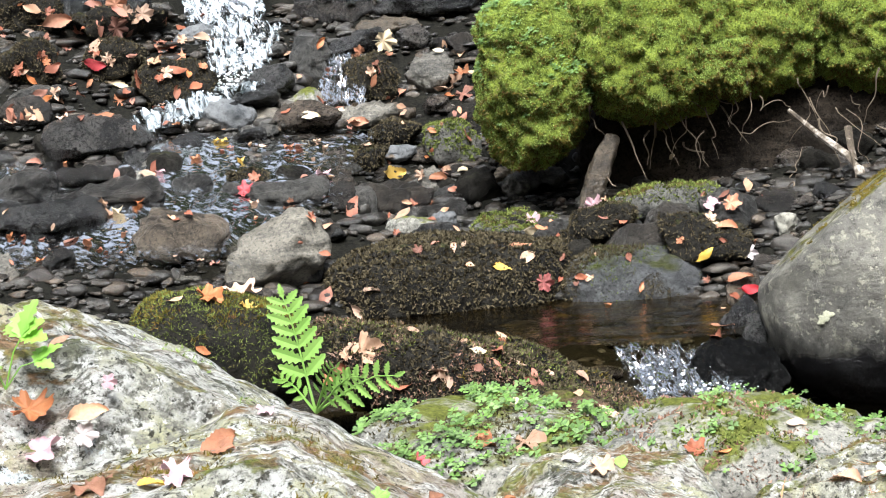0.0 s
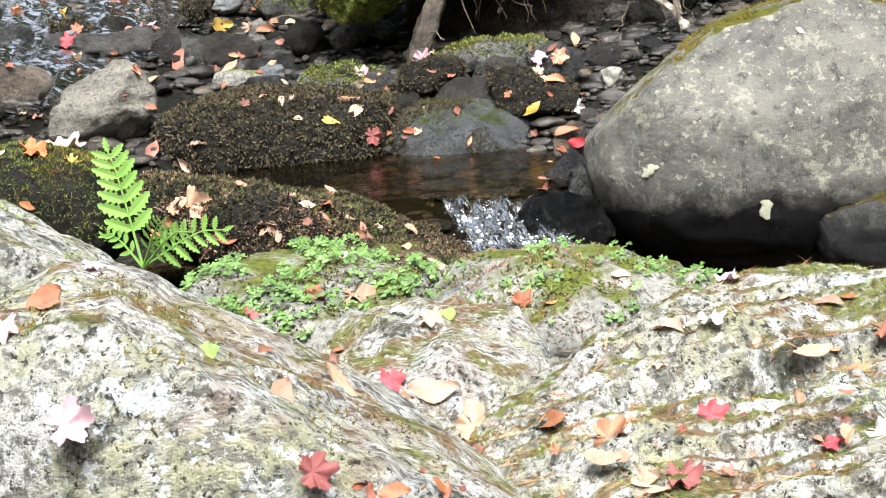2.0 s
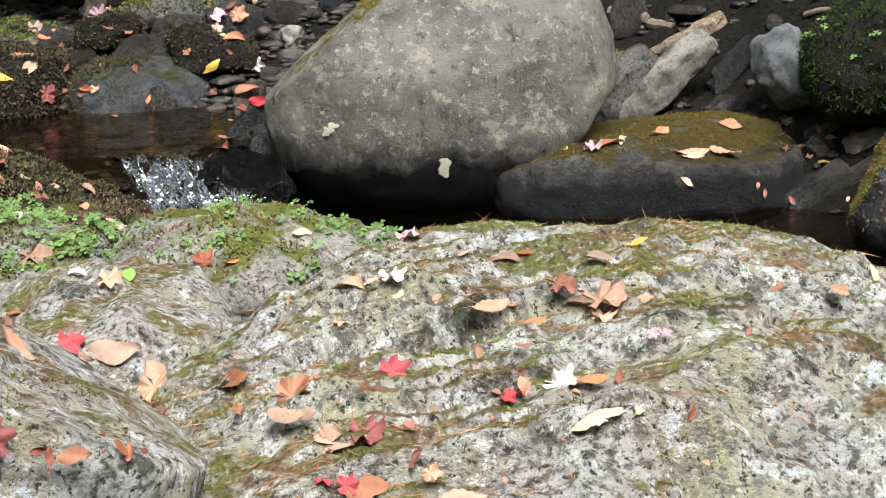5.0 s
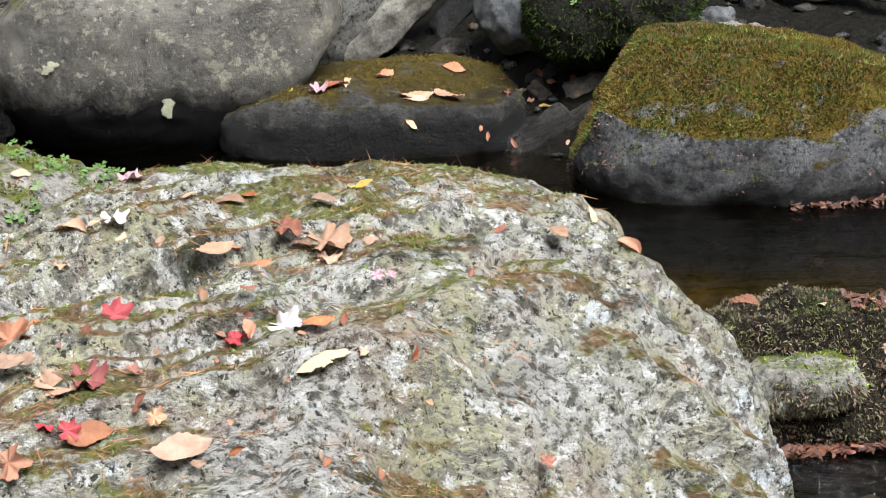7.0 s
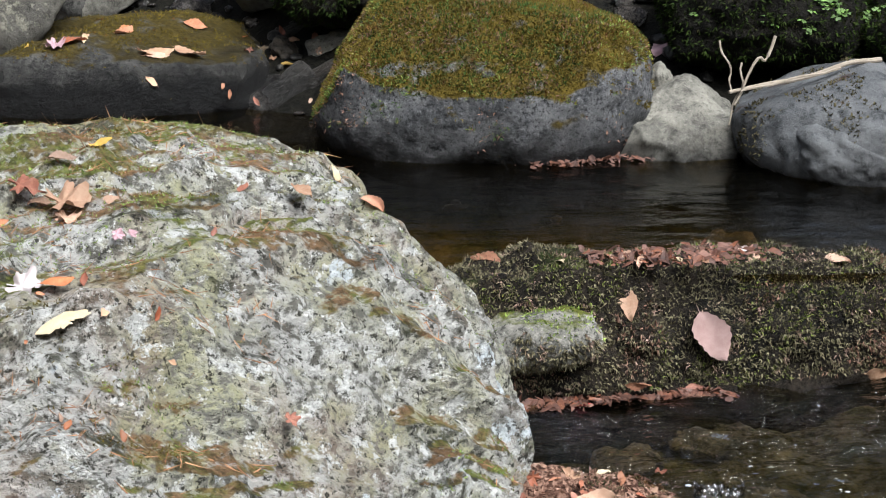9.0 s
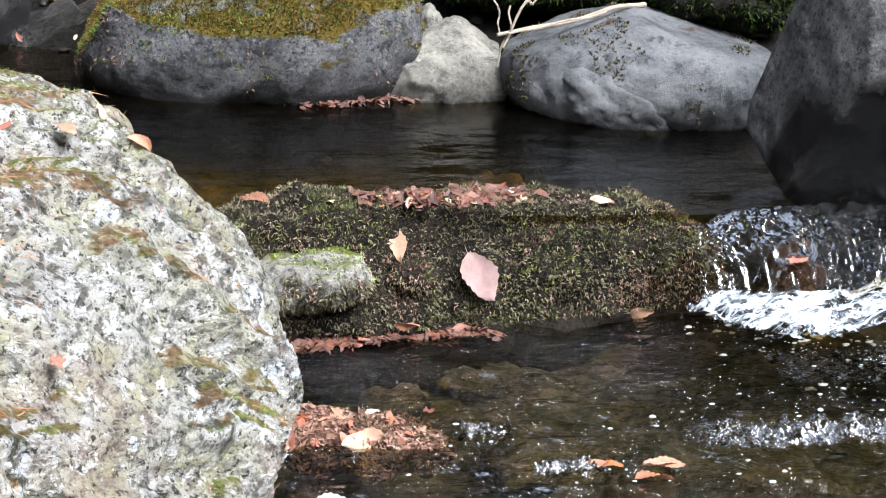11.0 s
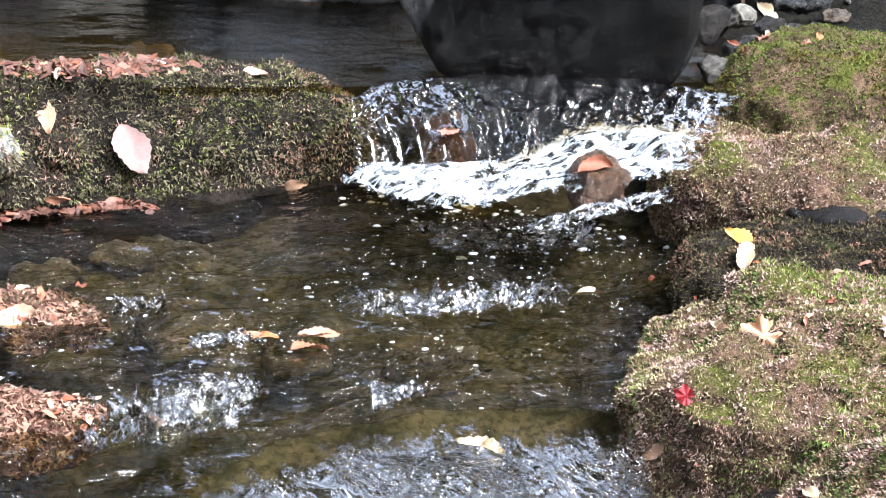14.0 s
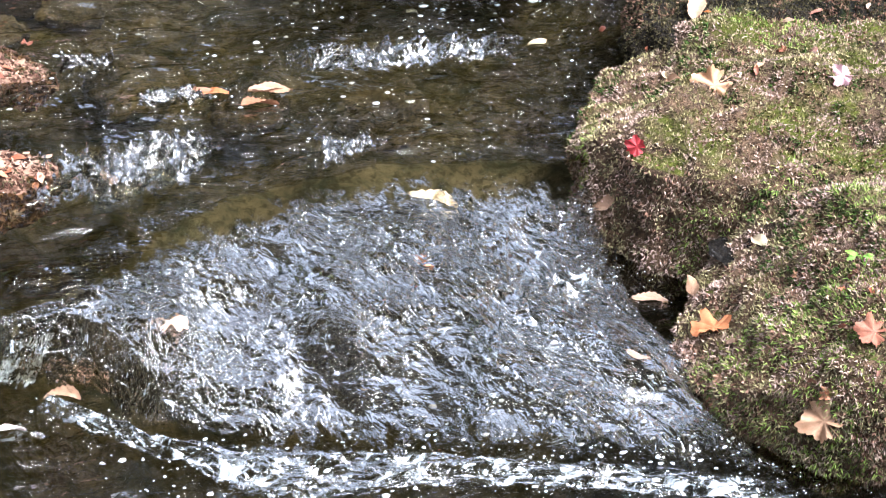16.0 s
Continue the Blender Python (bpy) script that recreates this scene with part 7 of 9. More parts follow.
leaf("b", "rust", 0.027, -0.322, 2.295, 0.737, 0.32, -0.13, 0.94, 150, 6)
leaf("m", "pink", 0.091, -0.644, 6.643, 0.234, -0.08, -0.20, 0.98, -172, 7)
leaf("b", "rust", 0.097, -0.576, 6.675, 0.241, -0.08, -0.34, 0.94, -157, 0)
leaf("b", "tan", 0.055, -0.540, 6.735, 0.255, 0.16, -0.07, 0.98, -160, 1)
leaf("b", "orange", 0.112, -0.401, 6.935, 0.241, 0.29, -0.24, 0.93, -171, 2)
leaf("b", "tan", 0.129, -0.289, 6.660, 0.208, 0.04, -0.22, 0.97, 173, 3)
leaf("b", "yellow", 0.033, -0.745, 6.658, 0.231, 0.47, -0.88, -0.07, -122, 4)
leaf("b", "cream", 0.049, -1.066, 6.833, 0.802, 0.05, -0.73, 0.68, 132, 5)
leaf("l", "lichen", 0.070, -1.592, 6.573, 0.342, -0.19, -0.96, 0.22, -179, 6)
leaf("l", "lichen", 0.095, -1.180, 6.599, 0.200, 0.23, -0.97, -0.03, -112, 7)
leaf("b", "orange", 0.032, -0.952, 1.943, 0.878, 0.65, -0.00, 0.76, 165, 0)
leaf("m", "maroon", 0.050, -0.798, 1.713, 0.811, 0.63, -0.61, 0.48, 177, 1)
leaf("b", "orange", 0.038, -0.724, 1.758, 0.778, 0.45, -0.84, 0.29, -177, 2)
leaf("b", "orange", 0.039, -0.875, 2.188, 0.754, 0.45, 0.31, 0.84, 179, 3)
leaf("b", "tan", 0.054, 0.088, 2.558, 0.739, 0.15, -0.04, 0.99, 41, 4)
leaf("b", "cream", 0.042, 0.152, 2.860, 0.691, 0.69, -0.69, 0.20, 112, 5)
leaf("b", "rust", 0.031, 0.005, 2.661, 0.720, -0.16, -0.35, 0.92, -87, 6)
leaf("b", "orange", 0.040, 0.197, 2.715, 0.679, 0.35, -0.74, 0.58, 142, 7)
leaf("b", "orange", 0.033, 0.276, 2.413, 0.505, 0.53, -0.66, 0.53, 127, 0)
leaf("m", "rust", 0.024, 0.058, 2.226, 0.526, 0.23, -0.52, 0.82, 169, 1)
leaf("m", "pink", 0.016, -0.142, 2.371, 0.734, 0.23, -0.54, 0.81, 171, 2)
leaf("b", "tan", 0.045, -0.577, 2.152, 0.693, -0.32, -0.44, 0.84, -171, 3)
leaf("m", "orange", 0.064, -0.608, 2.196, 0.704, 0.40, -0.75, 0.53, 170, 4)
leaf("b", "tan", 0.044, -0.548, 2.120, 0.663, -0.16, -0.52, 0.84, 165, 5)
leaf("b", "tan", 0.059, -0.527, 2.122, 0.673, -0.27, -0.70, 0.66, 164, 6)
leaf("m", "maroon", 0.054, -0.499, 2.122, 0.675, 0.10, -0.33, 0.94, -173, 7)
leaf("m", "red", 0.034, -0.544, 2.082, 0.638, 0.28, -0.59, 0.76, 169, 0)
leaf("m", "red", 0.034, -0.512, 2.073, 0.630, 0.06, -0.80, 0.59, -171, 1)
leaf("b", "orange", 0.065, -0.487, 2.078, 0.623, 0.42, -0.66, 0.62, 178, 2)
leaf("b", "tan", 0.075, -0.375, 2.054, 0.615, 0.13, -0.65, 0.75, -173, 3)
leaf("m", "tan", 0.030, -0.411, 2.096, 0.638, -0.08, -0.77, 0.63, -178, 4)
leaf("m", "orange", 0.053, -0.573, 2.039, 0.604, -0.45, -0.76, 0.48, -169, 5)
leaf("b", "tan", 0.021, -0.352, 2.052, 0.596, -0.18, -0.76, 0.62, -175, 6)
leaf("b", "orange", 0.021, -0.309, 2.058, 0.609, 0.10, -0.93, 0.36, -152, 7)
leaf("b", "rust", 0.025, -0.271, 2.474, 0.762, 0.30, -0.22, 0.93, 156, 0)
leaf("b", "tan", 0.022, -0.448, 2.641, 0.781, -0.04, -0.24, 0.97, -133, 1)
leaf("b", "tan", 0.053, -0.393, 2.657, 0.771, -0.16, -0.25, 0.96, -166, 2)
leaf("b", "orange", 0.112, -0.415, 6.904, 0.241, 0.03, -0.07, 1.00, -143, 3)
leaf("b", "orange", 0.102, -0.153, 7.029, 0.244, -0.06, -0.44, 0.89, 157, 4)
leaf("b", "tan", 0.118, -0.290, 6.651, 0.205, 0.04, -0.22, 0.97, 174, 5)
leaf("b", "tan", 0.141, -0.168, 6.685, 0.197, 0.01, -0.06, 1.00, 133, 6)
leaf("b", "cream", 0.054, -0.537, 6.695, 0.246, 0.28, -0.31, 0.91, -140, 7)
leaf("b", "yellow", 0.066, 0.184, 6.809, 0.126, -0.32, -0.17, 0.93, -160, 0)
leaf("b", "pink", 0.118, 1.503, 6.472, 0.254, -0.08, -0.41, 0.91, -108, 1)
leaf("b", "orange", 0.095, 0.624, 4.569, 0.042, -0.24, -0.18, 0.95, -162, 2)
leaf("b", "tan", 0.077, 0.975, 4.536, 0.047, -0.11, -0.51, 0.85, 7, 3)
leaf("b", "rust", 0.074, 1.048, 4.497, 0.052, -0.07, -0.87, 0.49, -179, 4)
leaf("b", "cream", 0.047, 1.128, 4.548, 0.036, 0.31, -0.25, 0.92, 156, 5)
leaf("b", "rust", 0.079, 1.229, 4.586, 0.032, -0.17, -0.61, 0.78, -166, 6)
leaf("b", "white", 0.040, 1.337, 4.663, 0.020, -0.20, -0.70, 0.68, -175, 7)
leaf("b", "tan", 0.072, 1.558, 4.555, 0.018, -0.16, -0.58, 0.80, 178, 0)
leaf("b", "cream", 0.046, 0.809, 4.482, 0.054, -0.30, 0.21, 0.93, -131, 1)
leaf("b", "tan", 0.113, 0.968, 4.435, -0.037, -0.24, -0.77, 0.59, 116, 2)
leaf("o", "blush", 0.141, 1.192, 4.408, -0.127, -0.13, -0.94, 0.31, 121, 3)
leaf("b", "red", 0.057, 0.854, 4.337, -0.284, 0.00, 0.00, 1.00, 8, 4)
leaf("b", "rust", 0.085, 1.156, 4.403, -0.262, 0.42, -0.70, 0.58, 171, 5)
leaf("b", "tan", 0.088, 1.662, 4.483, -0.259, 0.21, -0.90, -0.38, 175, 6)
leaf("b", "orange", 0.068, 0.992, 4.342, -0.230, 0.02, -0.91, -0.42, 177, 7)
leaf("m", "tan", 0.062, 0.730, 3.834, -0.260, 0.52, -0.46, 0.72, -5, 0)
leaf("b", "cream", 0.067, 0.812, 3.901, -0.283, 0.00, 0.00, 1.00, 34, 1)
leaf("b", "orange", 0.033, 0.687, 3.790, -0.246, -0.10, 0.17, 0.98, -5, 2)
leaf("b", "tan", 0.104, 0.758, 3.718, -0.265, 0.21, -0.89, 0.40, 5, 3)
leaf("b", "white", 0.092, 0.645, 3.430, -0.275, 0.00, 0.00, 1.00, 2, 4)
leaf("b", "tan", 0.049, 0.365, 2.314, 0.250, 0.19, -0.98, -0.08, -9, 5)
leaf("b", "rust", 0.101, 1.948, 4.154, -0.021, 0.00, 0.00, 1.00, 49, 6)
leaf("b", "rust", 0.090, 2.174, 3.766, 0.011, -0.23, -0.66, 0.71, -164, 7)
leaf("b", "orange", 0.085, 1.369, 3.500, -0.295, 0.00, 0.00, 1.00, -8, 0)
leaf("b", "tan", 0.092, 1.405, 3.547, -0.277, 0.00, 0.00, 1.00, -8, 1)
leaf("b", "orange", 0.067, 1.283, 3.562, -0.282, 0.00, 0.00, 1.00, -8, 2)
leaf("m", "cream", 0.095, 3.350, 5.222, 0.114, -0.39, -0.44, 0.81, -165, 3)
leaf("b", "cream", 0.099, 3.436, 4.983, 0.081, -0.34, -0.55, 0.77, 140, 4)
leaf("b", "cream", 0.072, 2.183, 3.742, -0.299, 0.00, 0.00, 1.00, 19, 5)
leaf("b", "yellow", 0.102, 2.484, 3.560, -0.110, -0.35, -0.02, 0.94, 3, 6)
leaf("b", "tan", 0.105, 2.426, 3.421, -0.102, -0.25, -0.22, 0.94, -83, 7)
leaf("b", "tan", 0.054, 2.206, 3.158, -0.154, -0.55, 0.37, 0.75, 40, 0)
leaf("m", "tan", 0.110, 2.221, 3.034, -0.113, -0.38, -0.79, 0.49, 41, 1)
leaf("m", "red", 0.052, 2.003, 2.959, -0.200, -0.71, -0.63, 0.30, -11, 2)
leaf("b", "tan", 0.061, 1.972, 3.004, -0.356, -0.66, -0.35, 0.67, 54, 3)
leaf("b", "orange", 0.061, 1.461, 2.828, -0.335, 0.00, 0.00, 1.00, -61, 4)
leaf("m", "rust", 0.145, 2.959, 3.590, 0.082, -0.29, -0.20, 0.94, -172, 5)
leaf("m", "pink", 0.061, 2.435, 2.887, -0.045, -0.34, -0.60, 0.73, 8, 6)
leaf("b", "cream", 0.028, 2.245, 3.245, -0.181, -0.83, -0.04, 0.56, -9, 7)
leaf("b", "cream", 0.028, 2.250, 3.367, -0.202, -0.29, 0.17, 0.94, -9, 0)
leaf("b", "cream", 0.050, 2.110, 2.634, -0.265, -0.70, 0.05, 0.71, 16, 1)
leaf("b", "cream", 0.113, 1.599, 3.076, -0.333, 0.00, 0.00, 1.00, -44, 2)
leaf("b", "tan", 0.059, 0.944, 3.192, -0.278, 0.00, 0.00, 1.00, -80, 3)
leaf("b", "tan", 0.092, 1.411, 3.541, -0.280, 0.00, 0.00, 1.00, -10, 4)
leaf("b", "orange", 0.055, 1.259, 3.575, -0.278, 0.00, 0.00, 1.00, -10, 5)
leaf("m", "tan", 0.060, 0.919, 2.717, -0.328, 0.00, 0.00, 1.00, -14, 6)
leaf("b", "tan", 0.065, 0.734, 2.743, -0.469, 0.00, 0.00, 1.00, -15, 7)
leaf("b", "white", 0.047, 0.626, 2.665, -0.470, 0.00, 0.00, 1.00, -15, 0)
leaf("m", "orange", 0.093, 1.935, 2.495, -0.363, -0.29, 0.27, 0.92, 31, 1)
leaf("b", "tan", 0.079, 1.979, 2.786, -0.467, 0.00, 0.00, 1.00, -24, 2)
leaf("b", "tan", 0.062, 2.000, 2.671, -0.378, -0.75, 0.05, 0.66, -14, 3)
leaf("m", "rust", 0.067, 2.005, 2.147, -0.176, -0.31, -0.58, 0.75, -14, 4)
leaf("m", "tan", 0.100, 1.936, 2.137, -0.341, -0.82, -0.42, 0.38, -15, 5)
leaf("b", "tan", 0.049, 1.749, 2.465, -0.380, 0.00, 0.00, 1.00, -53, 6)
litter("m", "rust", 0.070, -6.499, 8.848, 1.842, 0.86, -0.38, 0.33, -173, 7)
litter("b", "rust", 0.081, -5.722, 7.978, 1.240, 0.37, -0.10, 0.92, -137, 0)
litter("b", "rust", 0.109, -5.545, 8.430, 1.260, 0.00, 0.00, 1.00, -25, 1)
litter("b", "rust", 0.067, -6.144, 9.129, 1.687, 0.68, -0.40, -0.62, -118, 2)
litter("b", "orange", 0.103, -5.468, 8.468, 1.159, 0.00, 0.00, 1.00, 121, 3)
litter("b", "rust", 0.075, -6.456, 9.067, 1.723, -0.03, -0.82, -0.57, -17, 4)
litter("b", "rust", 0.109, -5.506, 8.431, 1.179, 0.00, 0.00, 1.00, 123, 5)
litter("b", "rust", 0.077, -5.477, 8.525, 1.234, 0.00, 0.00, 1.00, 121, 6)
litter("b", "rust", 0.059, -6.285, 8.954, 1.724, 0.22, -0.92, -0.34, -110, 7)
litter("m", "orange", 0.063, -5.539, 8.907, 1.453, 0.69, -0.40, 0.61, -84, 0)
litter("m", "rust", 0.064, -6.142, 7.962, 1.273, 0.03, -0.84, 0.54, -87, 1)
litter("b", "orange", 0.061, -5.995, 8.751, 1.414, 0.33, -0.20, 0.92, -167, 2)
litter("b", "orange", 0.072, -6.111, 8.225, 1.359, 0.87, -0.48, 0.12, -156, 3)
litter("b", "rust", 0.106, -6.334, 9.068, 1.869, 0.53, -0.81, 0.25, -13, 4)
litter("b", "rust", 0.116, -6.732, 8.725, 1.727, 0.30, -0.42, 0.86, -48, 5)
litter("b", "rust", 0.074, -6.166, 9.270, 1.824, 0.38, -0.12, -0.92, -130, 6)
litter("b", "orange", 0.056, -6.131, 9.039, 1.763, 0.80, -0.60, -0.05, -155, 7)
litter("b", "tan", 0.059, -5.944, 9.115, 1.593, 0.23, -0.40, 0.89, -19, 0)
litter("b", "rust", 0.059, -6.314, 8.944, 1.746, 0.20, -0.79, 0.57, -149, 1)
litter("b", "tan", 0.087, -6.097, 9.149, 1.764, 0.84, -0.54, -0.04, -142, 2)
litter("b", "rust", 0.105, -5.961, 9.646, 1.762, 0.00, 0.00, 1.00, -55, 3)
litter("m", "rust", 0.070, -6.249, 8.402, 1.590, 0.76, -0.58, -0.30, -126, 4)
litter("b", "rust", 0.064, -5.876, 8.725, 1.554, 0.47, -0.88, -0.06, -179, 5)
litter("b", "rust", 0.110, -6.207, 8.431, 1.524, 0.86, -0.49, 0.09, -161, 6)
litter("b", "tan", 0.077, -6.158, 7.959, 1.265, 0.23, -0.78, 0.58, -24, 7)
litter("b", "rust", 0.076, -5.823, 8.608, 1.296, 0.34, -0.33, 0.88, -109, 0)
litter("b", "orange", 0.069, -5.580, 8.821, 1.422, 0.61, -0.28, 0.74, -122, 1)
litter("m", "tan", 0.074, -5.892, 9.290, 1.619, 0.43, -0.79, 0.44, -44, 2)
litter("m", "rust", 0.062, -5.920, 9.116, 1.610, 0.18, -0.12, 0.98, -54, 3)
litter("b", "rust", 0.109, -5.529, 8.794, 1.351, 0.72, -0.25, 0.65, -165, 4)
litter("b", "tan", 0.096, -5.541, 8.825, 1.351, 0.77, -0.48, 0.41, -98, 5)
litter("m", "rust", 0.110, -6.070, 8.662, 1.590, 0.26, -0.50, 0.82, -126, 6)
litter("b", "orange", 0.077, -6.300, 8.368, 1.472, 0.71, -0.69, 0.16, -49, 7)
litter("b", "rust", 0.068, -6.452, 9.052, 1.743, -0.08, -0.94, -0.32, -89, 0)
litter("m", "tan", 0.083, -5.631, 8.674, 1.440, 0.37, -0.92, 0.15, -171, 1)
litter("b", "tan", 0.108, -6.087, 9.181, 1.791, 0.74, -0.56, 0.38, -177, 2)
litter("b", "rust", 0.102, -6.118, 7.959, 1.295, 0.40, -0.91, 0.12, -36, 3)
litter("m", "rust", 0.108, -6.353, 8.319, 1.528, 0.11, -0.98, 0.18, -129, 4)
litter("m", "orange", 0.059, -6.222, 8.421, 1.553, 0.68, -0.64, 0.36, -23, 5)
litter("m", "rust", 0.120, -5.945, 9.145, 1.588, 0.77, -0.30, 0.57, -61, 6)
litter("b", "rust", 0.109, -6.130, 7.956, 1.296, 0.01, -0.99, 0.11, -98, 7)
litter("b", "tan", 0.063, -6.322, 8.335, 1.512, 0.64, -0.75, -0.15, -158, 0)
litter("b", "tan", 0.054, -6.054, 8.692, 1.635, -0.28, -0.65, 0.71, -86, 1)
litter("m", "tan", 0.060, -5.990, 8.682, 1.524, 0.64, -0.75, -0.15, -143, 2)
litter("b", "rust", 0.100, -5.898, 9.180, 1.590, 0.29, -0.27, 0.92, -98, 3)
litter("m", "tan", 0.072, -5.817, 7.954, 1.254, -0.03, -0.21, 0.98, -32, 4)
litter("m", "rust", 0.062, -5.656, 8.645, 1.409, 0.54, -0.55, 0.64, -59, 5)
litter("b", "rust", 0.057, -6.152, 8.538, 1.415, -0.01, -0.23, 0.97, -92, 6)
litter("b", "rust", 0.096, -6.056, 9.367, 1.736, 0.46, -0.42, -0.78, -102, 7)
litter("m", "tan", 0.080, -6.136, 9.101, 1.810, 0.84, -0.50, 0.22, -125, 0)
litter("b", "tan", 0.109, -6.043, 8.021, 1.283, 0.66, -0.70, 0.27, -38, 1)
litter("b", "tan", 0.061, -5.534, 8.459, 1.273, 0.00, 0.00, 1.00, 128, 2)
litter("b", "orange", 0.060, -5.521, 8.146, 1.165, 0.76, 0.06, 0.65, -144, 3)
litter("b", "rust", 0.119, -6.076, 9.563, 1.697, 0.38, -0.11, 0.92, -145, 4)
litter("b", "rust", 0.104, -6.239, 8.968, 1.729, 0.29, -0.95, 0.10, -88, 5)
litter("m", "tan", 0.085, -6.003, 8.674, 1.550, -0.03, -0.99, 0.14, -38, 6)
litter("b", "rust", 0.066, -6.396, 8.761, 1.607, 0.46, -0.16, 0.87, -120, 7)
litter("b", "rust", 0.115, -5.773, 8.633, 1.416, -0.10, -0.96, -0.27, -83, 0)
litter("b", "tan", 0.108, -6.563, 8.791, 1.874, 0.50, -0.86, 0.08, -22, 1)
litter("m", "tan", 0.108, -5.708, 8.679, 1.501, -0.05, -0.48, 0.87, -133, 2)
litter("b", "tan", 0.080, -6.520, 8.856, 1.699, 0.32, -0.53, 0.79, -81, 3)
litter("b", "rust", 0.086, -5.859, 8.606, 1.355, 0.67, -0.10, 0.73, -162, 4)
litter("b", "orange", 0.063, -6.635, 8.777, 1.907, -0.11, -0.94, 0.33, -176, 5)
litter("b", "tan", 0.102, -5.805, 9.356, 1.629, 0.63, -0.77, -0.05, -13, 6)
litter("b", "rust", 0.099, -5.590, 8.713, 1.324, 0.61, -0.57, 0.56, -113, 7)
litter("b", "rust", 0.090, -6.226, 8.981, 1.776, 0.28, -0.90, 0.34, -113, 0)
litter("m", "tan", 0.097, -6.051, 8.013, 1.281, 0.72, -0.57, 0.40, -34, 1)
litter("m", "rust", 0.077, -6.394, 8.847, 1.623, 0.46, -0.20, 0.86, -103, 2)
litter("b", "tan", 0.059, -6.117, 8.365, 1.333, 0.22, -0.96, 0.18, -72, 3)
litter("b", "rust", 0.120, -6.772, 8.779, 1.771, 0.35, -0.21, 0.91, -109, 4)
litter("m", "orange", 0.115, -5.785, 9.067, 1.514, -0.14, -0.69, 0.71, -26, 5)
litter("b", "rust", 0.118, -6.140, 9.036, 1.803, 0.58, -0.47, 0.67, -50, 6)
litter("b", "rust", 0.089, -6.064, 8.499, 1.358, 0.17, -0.91, -0.38, -46, 7)
litter("m", "orange", 0.111, -5.908, 8.609, 1.306, 0.68, -0.53, 0.51, -170, 0)
litter("b", "rust", 0.097, -6.479, 8.792, 1.684, 0.23, -0.97, 0.11, -89, 1)
litter("b", "tan", 0.078, -4.318, 9.819, 1.290, 0.03, -0.22, 0.97, -75, 2)
litter("b", "rust", 0.054, -4.756, 9.584, 1.187, 0.82, 0.01, -0.58, -177, 3)
litter("b", "orange", 0.067, -4.229, 9.027, 1.003, -0.01, -0.88, 0.47, -23, 4)
litter("b", "rust", 0.070, -4.188, 9.053, 1.037, -0.13, -0.36, 0.92, -42, 5)
litter("b", "rust", 0.064, -4.982, 8.803, 1.170, 0.18, -0.48, 0.86, -142, 6)
litter("b", "rust", 0.084, -4.671, 8.948, 1.047, 0.00, 0.00, 1.00, 118, 7)
litter("m", "orange", 0.088, -5.013, 9.795, 1.462, 0.77, -0.63, -0.15, -27, 0)
litter("b", "rust", 0.060, -4.876, 9.223, 1.160, 0.00, 0.00, 1.00, -146, 1)
litter("b", "orange", 0.081, -4.778, 9.484, 1.290, 0.68, -0.71, -0.18, -110, 2)
litter("b", "tan", 0.052, -4.433, 9.096, 1.051, 0.40, -0.09, 0.91, -129, 3)
litter("b", "tan", 0.074, -5.176, 9.334, 1.350, 0.45, -0.23, 0.86, -137, 4)
litter("b", "rust", 0.089, -4.225, 9.415, 1.049, 0.42, -0.84, 0.34, -139, 5)
litter("b", "orange", 0.047, -4.981, 9.238, 1.195, 0.00, 0.00, 1.00, 118, 6)
litter("b", "orange", 0.086, -5.101, 9.502, 1.528, 0.72, -0.69, 0.06, -131, 7)
litter("b", "orange", 0.079, -4.427, 9.717, 1.164, 0.47, -0.11, 0.88, -13, 0)
litter("b", "rust", 0.056, -4.265, 9.416, 1.073, 0.04, -0.67, 0.74, -67, 1)
litter("b", "tan", 0.054, -4.596, 9.452, 1.100, 0.83, -0.54, 0.14, -152, 2)
litter("b", "rust", 0.073, -4.073, 9.114, 0.962, 0.90, 0.11, 0.42, -84, 3)
litter("b", "tan", 0.067, -4.624, 10.145, 1.461, 0.24, -0.90, -0.35, -80, 4)
litter("m", "rust", 0.090, -4.776, 9.538, 1.359, 0.91, 0.25, 0.34, -48, 5)
litter("b", "rust", 0.059, -5.354, 9.572, 1.508, -0.00, -0.00, -1.00, -75, 6)
litter("b", "rust", 0.063, -4.939, 9.117, 1.212, 0.87, 0.13, 0.47, -73, 7)
litter("b", "tan", 0.095, -4.497, 10.133, 1.393, -0.02, -0.38, 0.93, -100, 0)
litter("b", "tan", 0.069, -5.317, 9.481, 1.486, 0.14, -0.70, 0.70, -177, 1)
litter("m", "tan", 0.052, -4.858, 9.206, 1.144, -0.08, -0.70, 0.71, -133, 2)
litter("m", "tan", 0.071, -4.782, 9.468, 1.343, 0.70, -0.71, -0.09, -49, 3)
litter("b", "orange", 0.059, -4.255, 9.459, 1.086, 0.25, -0.73, 0.64, -77, 4)
litter("b", "tan", 0.049, -5.402, 9.708, 1.557, -0.00, -0.00, -1.00, -29, 5)
litter("b", "rust", 0.065, -5.062, 9.482, 1.377, 0.00, 0.00, 1.00, 117, 6)
litter("b", "tan", 0.076, -4.747, 9.656, 1.166, -0.16, -0.35, 0.93, -74, 7)
litter("b", "tan", 0.060, -4.155, 8.487, 0.673, 0.45, -0.70, 0.55, -21, 0)
litter("b", "rust", 0.056, -3.969, 8.370, 0.594, 0.07, -0.36, 0.93, -21, 1)
